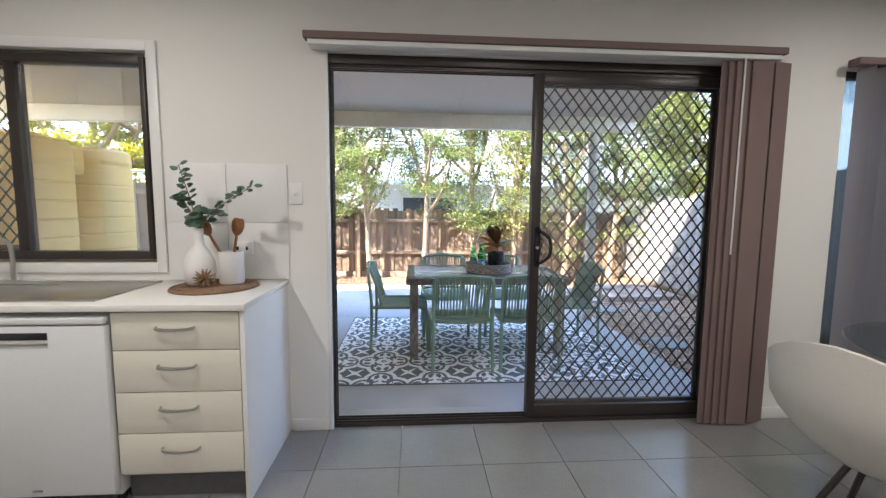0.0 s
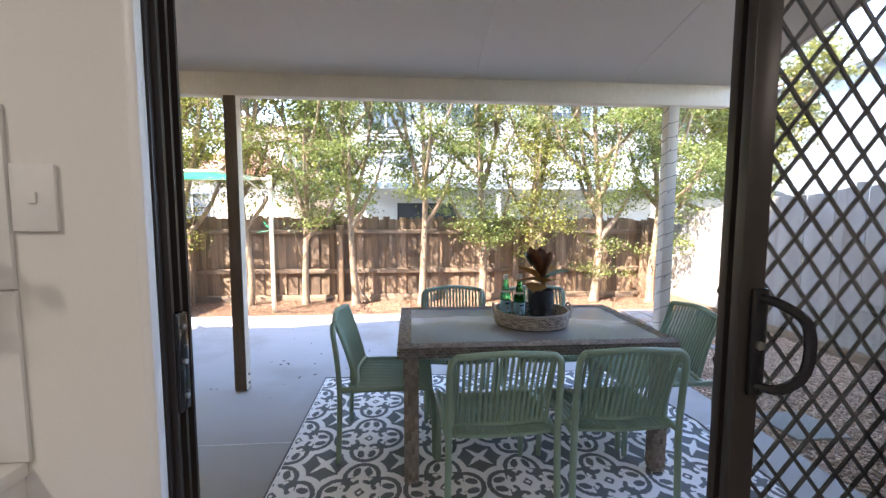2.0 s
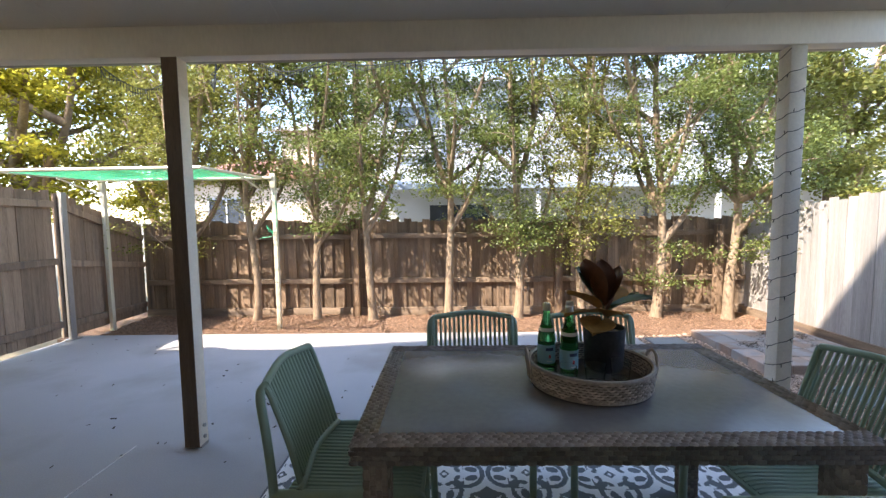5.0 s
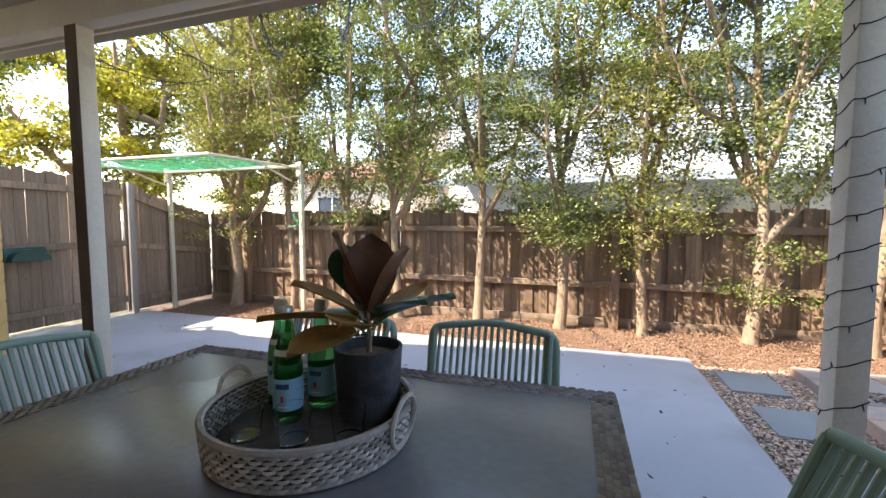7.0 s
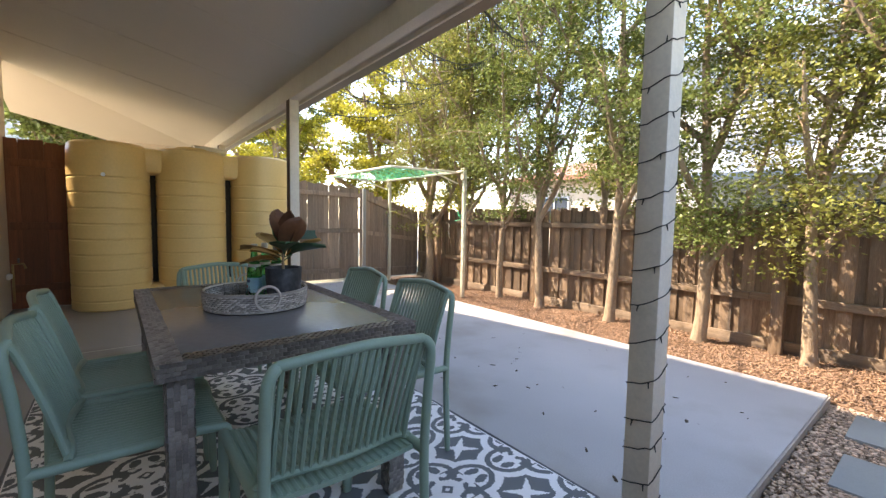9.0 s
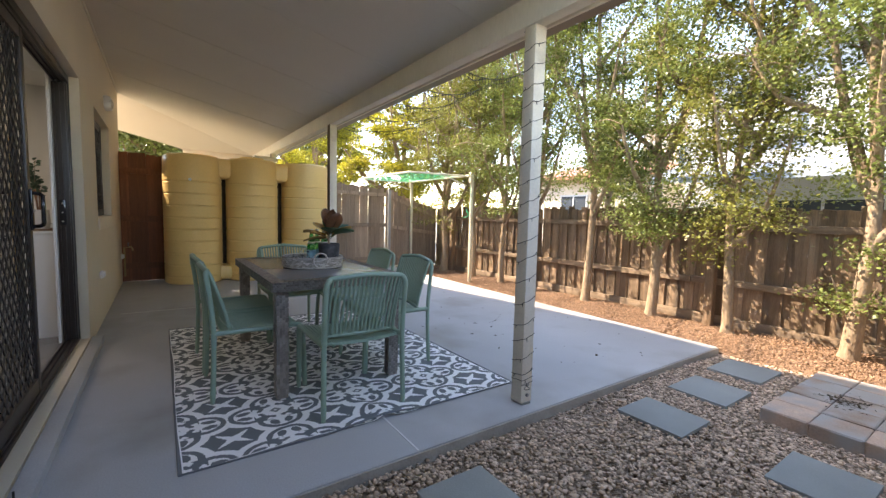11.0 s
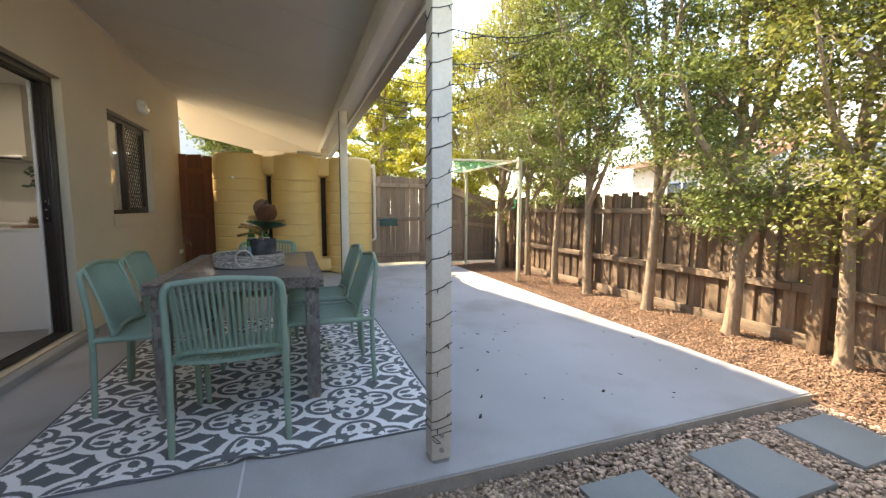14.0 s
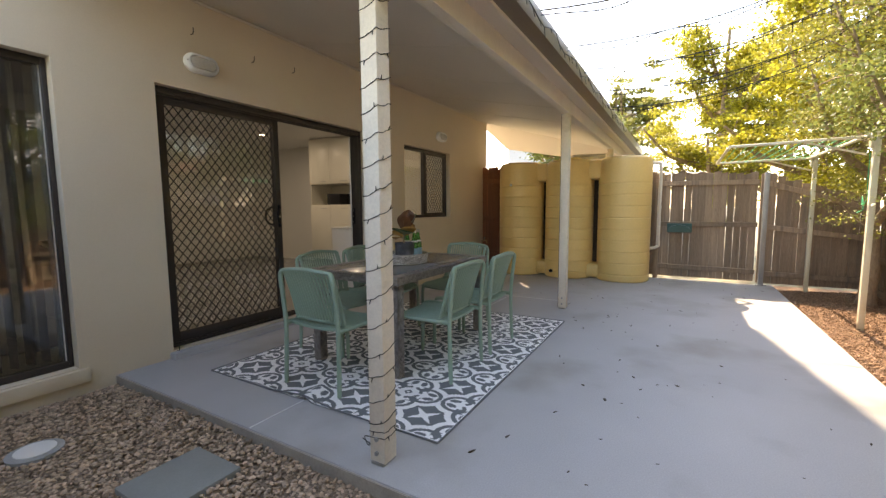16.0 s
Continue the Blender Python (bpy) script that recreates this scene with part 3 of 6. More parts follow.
box(bm, -4.29, 6.97, -0.02, -4.19, 7.11, 0.012, 0.003)
part("gate_post", bm, GALV, left, "blue grey steel gate post on a base plate")
bm = bare()
box(bm, -4.36, 5.55, -0.02, -4.26, 5.62, 1.76, 0.005)
part("fence_post", bm, PALING_GREY, left)

right = thing("boundary_fence", (4.43, 5.5, -0.1), "silver grey weathered timber paling fence along the side", "fence", kind="structure")
for f in (0.30, 0.86):
    bm = bare()
    bar(bm, (4.48, 2.4, 1.98 * f), (4.48, 8.3, 1.39 * f), 0.04, 0.075)
    part("rail", bm, PALING_SILVER, right)
bm = bare()
bar(bm, (4.405, 2.4, -0.02), (4.405, 8.28, -0.02), 0.03, 0.15)
part("plinth_board", bm, RAIL, right)

# timber side gate beside the tanks
gate = thing("side_gate", (-4.24, 2.65, 0.0), "orange stained timber side gate beside the tanks", "gate", kind="structure")
for z in (0.25, 1.0, 1.75):
    bm = bare()
    box(bm, -4.235, 2.39, z - 0.045, -4.20, 3.05, z + 0.045, 0.004)
    part("rail", bm, PALING_RED, gate)

bm = bare()
box(bm, -4.275, 2.375, 0.02, -4.268, 3.30, 1.99)
part("backing_board", bm, PALING_RED, gate)



# ---- trees ----
def leaf_cloud(name, parent, centres, spread, per, size, material, seed, droop=0.35, bias=None):
    """Leaves in clumps round the given twig ends: each a folded blade of four triangles, joined into one crown."""
    gen = np.random.default_rng(seed)
    c = np.repeat(np.array(centres), per, 0)
    n = len(c)
    p = c + gen.normal(0, 1, (n, 3)) * np.array(spread)
    L = size * (0.6 + 0.8 * gen.random(n))
    W = L * (0.34 + 0.14 * gen.random(n))
    a = gen.random(n) * 2 * math.pi
    tilt = -droop + gen.normal(0, 0.45, n)
    d = np.stack([np.cos(a) * np.cos(tilt), np.sin(a) * np.cos(tilt), np.sin(tilt)], 1)
    s = np.cross(d, np.array([0, 0, 1.0]) + gen.normal(0, 0.4, (n, 3)))
    s /= np.linalg.norm(s, axis=1)[:, None]
    u = np.cross(s, d)
    mid = p + d * (L * 0.45)[:, None] - u * (L * 0.07)[:, None]
    tip = p + d * L[:, None] - u * (L * 0.1)[:, None]
    v = np.stack([p, mid + s * W[:, None], tip, mid - s * W[:, None]], 1).reshape(-1, 3)
    k = 4 * np.arange(n)
    f = np.stack([np.stack([k, k + 1, k + 2], 1), np.stack([k, k + 2, k + 3], 1)], 1).reshape(-1, 3)
    # the two halves share the midrib, folded by moving its ends
    ob = mesh_object(name, v.tolist(), f.tolist(), material, parent, smooth=False)
    return ob


def tree(x, y, height, crown_low, radius, seed, leaf, label, lean=(0, 0), trunk_r=0.06, clumps=230, per=118, leaf_size=0.0335, limbs=14, low_twigs=(), base=-0.06, wide=1.0):
    g = rng(seed)
    trunk_r *= 1.1
    t = thing("tree", (x, y, base), label, "tree", "screening trees")
    bm = bare()
    clumps = int(clumps * 1.02)
    fork = g.uniform(1.2, 1.9)
    top = Vector((x + lean[0], y + lean[1], height * 0.92))
    main = curve([(x, y, base), (x + g.uniform(-0.04, 0.04), y + g.uniform(-0.03, 0.03), 0.5), (x + lean[0] * 0.2 + g.uniform(-0.09, 0.09), y + lean[1] * 0.2, fork),
                  (x + lean[0] * 0.5 + g.uniform(-0.15, 0.15), y + lean[1] * 0.5, height * 0.55), top], 6)
    k = len(main)
    tube(bm, main, [trunk_r * (1.25 if i == 0 else 1.0) * (1 - 0.8 * i / k) for i in range(k)], 9)
    ends, twigs, stems = [], [], [main]
    side = g.choice((-1, 1))
    p = min(main, key=lambda q: abs(q.z - fork))
    second = curve([p, p + Vector((side * 0.16, g.uniform(-0.08, 0.08), 0.5)), p + Vector((side * radius * 0.42, g.uniform(-0.2, 0.2), 1.5)), p + Vector((side * radius * 0.6, g.uniform(-0.2, 0.2), (height - fork) * 0.8))], 6)
    tube(bm, second, [trunk_r * 0.72 * (1 - 0.8 * i / len(second)) for i in range(len(second))], 8)
    stems.append(second)
    for j in range(limbs):
        f = (j + g.random() * 0.6) / limbs
        zt = crown_low - 0.55 + (height * 0.86 - crown_low) * f
        stem = stems[1] if j % 3 == 1 and zt > fork + 0.4 else main
        p = min(stem, key=lambda q: abs(q.z - zt))
        f = 0.3 + 0.6 * f
        ang = 2.4 * j + g.uniform(-0.5, 0.5)
        reach = radius * g.uniform(0.5, 1.0) * (1.0 - 0.45 * max(0, f - 0.5))
        rise = g.uniform(0.7, 1.6) * (1.1 - 0.4 * f)
        e = p + Vector((math.cos(ang) * reach * wide, math.sin(ang) * reach, rise))
        m = p.lerp(e, 0.5) + Vector((math.cos(ang) * reach * 0.12, math.sin(ang) * reach * 0.12, -0.12 + g.uniform(-0.05, 0.08)))
        limb = curve([p, m, e], 5)
        r0 = trunk_r * (0.74 - 0.36 * f)
        tube(bm, limb, [r0 * (1 - 0.8 * i / len(limb)) for i in range(len(limb))], 6)
        for q in range(7):
            s = limb[int((0.28 + 0.11 * q) * (len(limb) - 1))]
            w = s + Vector((g.uniform(-0.4, 0.4), g.uniform(-0.4, 0.4), g.uniform(-0.1, 0.45)))
            tw = curve([s, s.lerp(w, 0.5) + Vector((0, 0, 0.05)), w], 3)
            tube(bm, tw, [0.009 * (1 - 0.7 * i / len(tw)) for i in range(len(tw))], 4)
            twigs += [tw[-1], tw[len(tw) // 2]]
        ends.append(e)
    for p0, p1 in low_twigs:
        tw = curve([p0, Vector(p0).lerp(Vector(p1), 0.5) + Vector((0, 0, -0.04)), p1], 4)
        tube(bm, tw, [0.011 * (1 - 0.7 * i / len(tw)) for i in range(len(tw))], 5)
        twigs += [tw[-1], tw[-1], tw[len(tw) // 2 + 1], tw[-1]]
    part("trunk", bm, BARK, t, smooth=60)
    centres = []
    for i in range(clumps):
        if g.random() < 0.92:
            c = g.choice(twigs)
        else:
            zt = g.uniform(crown_low - 0.3, height)
            c = min(main, key=lambda q: abs(q.z - zt)) + Vector((g.gauss(0, radius * 0.55 * wide), g.uniform(0.0, radius * 0.8), g.gauss(0, 0.2)))
        c = c + Vector((g.gauss(0, 0.13), g.gauss(0, 0.13), g.gauss(0, 0.13)))
        if c.z > crown_low - 0.25 or g.random() < 0.3:
            if not (c.x > -7.3 and c.y < 5.35 and c.z < 3.6):
                centres.append(c[:])
    leaf_cloud("crown", t, centres, (0.14, 0.14, 0.05), per, leaf_size, leaf, seed + 100)
    return t


SCREEN = "slender evergreen tree with pale trunk"
tree(-3.515, 8.02, 5.4, 1.5, 0.95, 1, LEAF_OLIVE, SCREEN + ", forked low down", (0.1, 0.0), 0.085, 250, low_twigs=[((-3.52, 8.02, 0.9), (-3.82, 7.77, 1.25)), ((-3.52, 8.02, 1.0), (-3.22, 7.82, 1.2))])
tree(-2.525, 8.06, 5.6, 1.6, 0.8, 2, LEAF_OLIVE, SCREEN, (-0.1, 0.1), 0.055, 230)
tree(-1.66, 8.03, 5.7, 1.5, 0.8, 3, LEAF_DARK, SCREEN + " and a leafy low shoot", (0.05, 0.1), 0.055, 230, low_twigs=[((-1.66, 8.03, 0.6), (-1.77, 7.84, 1.15)), ((-1.66, 8.03, 0.8), (-1.44, 7.89, 1.5))])
tree(-0.88, 8.035, 5.8, 1.7, 0.85, 4, LEAF_DARK, SCREEN, (-0.1, 0.1), 0.06, 250)
tree(0.174, 8.03, 6.0, 1.8, 0.85, 5, LEAF_DARK, SCREEN, (-0.15, 0.1), 0.062, 250)
tree(1.15, 8.06, 5.9, 1.3, 0.85, 6, LEAF_DARK, SCREEN + " and drooping low branches", (0.1, 0.1), 0.065, 260, low_twigs=[((1.15, 8.06, 1.1), (0.93, 7.82, 1.3)), ((1.15, 8.06, 1.0), (1.38, 7.82, 1.15)), ((1.15, 8.06, 1.3), (1.13, 7.72, 0.85))])
tree(2.03, 8.05, 5.8, 1.4, 0.8, 7, LEAF_OLIVE, SCREEN, (0.1, 0.1), 0.055, 300, low_twigs=[((2.03, 8.05, 0.9), (1.79, 7.82, 1.05)), ((2.03, 8.05, 1.1), (2.34, 7.87, 1.25))])
tree(3.02, 7.99, 5.9, 1.5, 0.9, 8, LEAF_DARK, SCREEN + " and a bushy low shoot", (0.15, 0.1), 0.07, 340,
     low_twigs=[((3.02, 7.99, 0.25), (2.96, 7.79, 0.55)), ((3.02, 7.99, 0.3), (3.19, 7.77, 0.66)), ((3.02, 7.99, 0.3), (2.89, 7.82, 0.72)), ((3.02, 7.99, 0.3), (3.09, 7.75, 0.45)), ((3.02, 7.99, 0.4), (3.06, 7.79, 0.8))])
tree(3.95, 7.91, 6.0, 1.6, 0.9, 9, LEAF_DARK, SCREEN + " leaning a little", (0.15, 0.15), 0.07, 340, low_twigs=[((3.95, 7.91, 0.9), (3.64, 7.69, 1.15)), ((3.95, 7.91, 0.9), (4.24, 7.69, 0.95))])
FAR_TREE = "large yellow green tree beyond the fence"
tree(-6.3, 8.4, 6.2, 1.6, 2.0, 21, LEAF_LIME, FAR_TREE, (0.3, 0.2), 0.12, 420, 105, 0.06, 16)
tree(-8.2, 6.6, 5.6, 1.6, 2.0, 22, LEAF_LIME, FAR_TREE, (0.2, 0.1), 0.12, 400, 105, 0.06, 16)
tree(-6.0, 11.0, 6.8, 1.5, 2.0, 23, LEAF_LIME, FAR_TREE, (0.2, 0.1), 0.12, 380, 105, 0.06, 16)
tree(-13.0, 3.6, 6.0, 1.6, 2.6, 24, LEAF_OLIVE, "broad grey green tree beyond the side fence", (0.2, 0.1), 0.15, 320, 55, 0.12, 16)
tree(-2.6, 12.5, 6.4, 1.5, 1.6, 25, LEAF_OLIVE, "garden tree behind the back fence", (0.2, 0.1), 0.1, 200, 45, 0.09, 12)
tree(6.3, 9.2, 5.3, 1.5, 1.45, 26, LEAF_OLIVE, "round grey green tree beyond the side fence", (0.2, 0.1), 0.1, 480, 85, 0.055, 14)
tree(13.0, 8.6, 5.2, 1.5, 1.6, 27, LEAF_DARK, "dark green tree in the neighbouring garden", (0.2, 0.1), 0.1, 200, 50, 0.09, 12)
tree(-15.0, 9.0, 8.0, 1.6, 3.0, 28, LEAF_DARK, "tall dark tree far behind the gate", (0.2, 0.1), 0.16, 320, 55, 0.14, 16)
tree(-9.6, 2.8, 4.3, 1.3, 1.6, 29, LEAF_DARK, "dark green tree by the neighbouring wall", (0.1, 0.1), 0.1, 420, 70, 0.085, 14)


# ---- rug ----
def rug_dark(X, Y):
    """Where the woven ornament is charcoal: medallions with scrolls, and four-petalled crosses between them."""
    u = np.abs(((X + 0.05 - 0.2185) / 0.437 + 0.5) % 1 - 0.5) * 2
    v = np.abs(((Y - 3.17 - 0.255) / 0.51 + 0.5) % 1 - 0.5) * 2
    du, dv = 1 - u, 1 - v
    d = np.minimum(np.hypot(u - 0.52, v), np.hypot(u, v - 0.52))
    star = (d > 0.625) & (u + v > 1.0)
    along, across = (du + dv) / math.sqrt(2), np.abs(du - dv) / math.sqrt(2)
    cross = (along < 0.44) & (across < 0.092 * np.clip(1 - along / 0.44, 0, 1) ** 0.75)
    ring = (d > 0.350) & (d < 0.465) & (np.maximum(u, v) > 0.34)
    p, q = np.maximum(u, v), np.minimum(u, v)
    leaf = ((p - 0.665 + 0.4 * (q - 0.14)) / 0.145) ** 2 + ((q - 0.145) / 0.095) ** 2 < 1
    curl = (np.abs(np.hypot(p - 0.40, q - 0.205) - 0.115) < 0.050) & (p - 0.40 < 0.08) & ~((q < 0.16) & (p > 0.34))
    stem = (p - q < 0.14) & (p + q > 0.54) & (p + q < 0.90)
    knob = np.hypot(p - 0.335, q - 0.10) < 0.058
    heart = (u + v > 0.06) & (u + v < 0.135)
    return (star & ~cross) | ring | leaf | ((curl | stem | knob) & (d < 0.40)) | heart


def build_rug():
    x0, x1, y0, y1, c = -0.735, 1.905, 2.93, 4.92, 0.0065
    nx, ny = int((x1 - x0) / c), int((y1 - y0) / c)
    xs, ys = np.linspace(x0, x1, nx + 1), np.linspace(y0, y1, ny + 1)
    X, Y = np.meshgrid(xs, ys, indexing="ij")
    Z = 0.006 + 0.012 * np.exp(-((X - 0.60) / 0.035) ** 2) * (0.4 + 0.6 * np.sin(Y * 2.0) ** 2)
    Z += 0.028 * np.exp(-((Y - 3.93 - 0.25 * (X - 1.88)) / 0.05) ** 2) * np.exp(-((X - 1.9) / 0.30) ** 2)
    Z += 0.006 * np.exp(-((Y - 3.45) / 0.04) ** 2) * np.exp(-((X - 1.9) / 0.2) ** 2) + 0.0015 * np.sin(X * 9) * np.sin(Y * 7)
    P = X + 0.010 * np.sin(Y * 5.0) * np.exp(-((X - 1.905) / 0.1) ** 2), Y + 0.006 * np.sin(X * 4.0), Z
    verts = np.stack(P, -1).reshape(-1, 3)
    i, j = np.meshgrid(np.arange(nx), np.arange(ny), indexing="ij")
    k = (i * (ny + 1) + j).ravel()
    faces = np.stack([k, k + ny + 1, k + ny + 2, k + 1], 1)
    cx, cy = (xs[i] + c / 2), (ys[j] + c / 2)
    slot = rug_dark(cx, cy).astype(int)
    edge = np.minimum.reduce([cx - x0, x1 - cx, cy - y0, y1 - cy])
    slot[edge <= 0.016] = 0
    slot[edge <= 0.009] = 2
    t = thing("outdoor_rug", (0.585, 3.925, 0.0), "charcoal and white patterned outdoor rug, slightly rucked, on the slab", "rug")
    mesh_object("woven_top", verts.tolist(), faces.tolist(), [RUG_LIGHT, RUG_DARK, RUG_EDGE], t, True, slot.ravel().tolist())
    bm = bare()
    tube(bm, [(x0, y0, 0.006), (x1, y0, 0.006), (x1 + 0.004, 3.6, 0.008), (x1 - 0.004, 3.93, 0.034), (x1, 4.2, 0.008), (x1, y1, 0.006), (x0, y1, 0.006)], 0.0055, 6, close=True)
    part("binding", bm, RUG_EDGE, t, "grey woven edge binding")


build_rug()


# ---- chairs ----
def build_chair():
    """Faces +y; its rear feet stand at y = -0.275, the front ones at y = 0.265. The back leans away from the rear legs' tops down to the seat."""
    t = thing("dining_chair", (0, 0, 0), "sage green resin slatted outdoor chair at the table", "chair", "chairs round the table")
    W = 0.25
    for s in (-1, 1):
        bm = bare()
        tube(bm, curve([(s * W, -0.278, 0.0), (s * (W - 0.004), -0.268, 0.25), (s * (W - 0.006), -0.266, 0.44), (s * (W - 0.006), -0.280, 0.62), (s * (W - 0.008), -0.296, 0.745), (s * (W - 0.020), -0.298, 0.785), (s * (W - 0.040), -0.288, 0.800)], 5),
             [0.0125] + [0.0155] * 40, 10)
        part("rear_leg", bm, RESIN, t)
        bm = bare()
        tube(bm, curve([(s * (W - 0.012), 0.268, 0.0), (s * (W - 0.012), 0.262, 0.22), (s * (W - 0.010), 0.248, 0.385), (s * (W - 0.008), 0.21, 0.425), (s * (W - 0.006), 0.05, 0.425), (s * (W - 0.006), -0.268, 0.425)], 5), [0.0125] + [0.0165] * 25, 10)
        part("front_leg", bm, RESIN, t)
    bm = bare()
    tube(bm, curve([(-W + 0.034, -0.290, 0.799), (-W + 0.08, -0.298, 0.805), (0, -0.318, 0.820), (W - 0.08, -0.298, 0.805), (W - 0.034, -0.290, 0.799)], 5), 0.0145, 10)
    part("top_rail", bm, RESIN, t)
    bm = bare()
    tube(bm, curve([(-W + 0.006, -0.175, 0.435), (-0.19, -0.172, 0.452), (0, -0.196, 0.456), (0.19, -0.172, 0.452), (W - 0.006, -0.175, 0.435)], 5), 0.0135, 8)
    part("lower_rail", bm, RESIN, t)
    n = 17
    for i in range(n):
        x = -0.205 + 0.41 * i / (n - 1)
        bow = 0.022 * (1 - (x / 0.205) ** 2)
        bm = bare()
        tube(bm, curve([(x * 0.96, -0.174 - bow, 0.452), (x * 0.98, -0.220 - bow, 0.60), (x, -0.296 - bow, 0.799 + bow * 0.8)], 4), 0.0075, 6)
        part("slat", bm, RESIN, t)
    for s in (-1, 1):
        bm = bare()
        tube(bm, curve([(s * 0.222, -0.176, 0.44), (s * 0.219, -0.218, 0.60), (s * 0.222, -0.268, 0.755), (s * 0.224, -0.286, 0.795)], 4), 0.011, 8)
        part("back_edge", bm, RESIN, t)
    # seat: a dished pan with raised ribs from front to back
    bm = bare()
    cols, rows = 10, 10
    grid = []
    for i in range(cols + 1):
        x = -0.228 + 0.456 * i / cols
        grid.append([bm.verts.new((x, -0.225 + 0.475 * j / rows, 0.428 - 0.012 * (1 - (x / 0.228) ** 2) - 0.014 * max(0, (j - 8.2) / 1.8) ** 2 - 0.006 * math.sin(math.pi * j / rows))) for j in range(rows + 1)])
    for i in range(cols):
        for j in range(rows):
            bm.faces.new((grid[i][j], grid[i + 1][j], grid[i + 1][j + 1], grid[i][j + 1]))
    geo = bmesh.ops.extrude_face_region(bm, geom=bm.faces[:])
    bmesh.ops.translate(bm, vec=(0, 0, -0.014), verts=[v for v in geo["geom"] if isinstance(v, bmesh.types.BMVert)])
    bmesh.ops.recalc_face_normals(bm, faces=bm.faces)
    part("seat", bm, RESIN, t)
    for i in range(19):
        x = -0.214 + 0.428 * i / 18
        z = 0.429 - 0.012 * (1 - (x / 0.228) ** 2)
        bm = bare()
        tube(bm, curve([(x, -0.222, z + 0.001), (x, 0.0, z - 0.005), (x, 0.18, z), (x, 0.238, z - 0.010)], 3), 0.0078, 6, flat=0.55)
        part("seat_rib", bm, RESIN, t)
    return t


chair = build_chair()
CHAIRS = [(0.395, 3.392, 1.5), (0.972, 3.402, -0.5), (1.497, 3.862, 90), (0.992, 4.356, 180), (0.335, 4.362, 180), (-0.135, 3.922, -90)]
chair.matrix_basis = pose(CHAIRS[0][0], CHAIRS[0][1], 0.008, 0, 0, CHAIRS[0][2])
for x, y, a in CHAIRS[1:]:
    copy_thing(chair, pose(x, y, 0.008, 0, 0, a))


# ---- table ----
def woven_strip(verts, faces, a, b, width_dir, normal, rows, bead, seed):
    """Rows of over-and-under strands laid along a to b."""
    a, b, wd, nm = np.array(a), np.array(b), np.array(width_dir), np.array(normal)
    d = b - a
    L = np.linalg.norm(d)
    d = d / L
    width = np.linalg.norm(wd)
    w = wd / width
    g = random.Random(seed)
    step = width / rows
    n = max(1, int(L / bead))
    for r in range(rows):
        for i in range(-1, n + 1):
            s = (i + 0.5 + 0.5 * (r % 2)) * L / n
            if s < bead * 0.2 or s > L - bead * 0.2:
                continue
            c = a + d * s + w * (r + 0.5) * step
            hl, hw, h = min(bead * 0.56, s, L - s), step * 0.44, 0.0042 * g.uniform(0.8, 1.25)
            k = len(verts)
            for sl, sh in ((-1, -0.2), (-0.55, 0.85), (0, 1.0), (0.55, 0.85), (1, -0.2)):
                for sw in (-1, 1):
                    verts.append((c + d * hl * sl + w * hw * sw + nm * h * sh).tolist())
            for q in range(4):
                e = k + 2 * q
                faces.append((e, e + 1, e + 3, e + 2))
            for sw in (0, 1):
                faces.append(tuple(k + 2 * q + sw for q in range(5)))


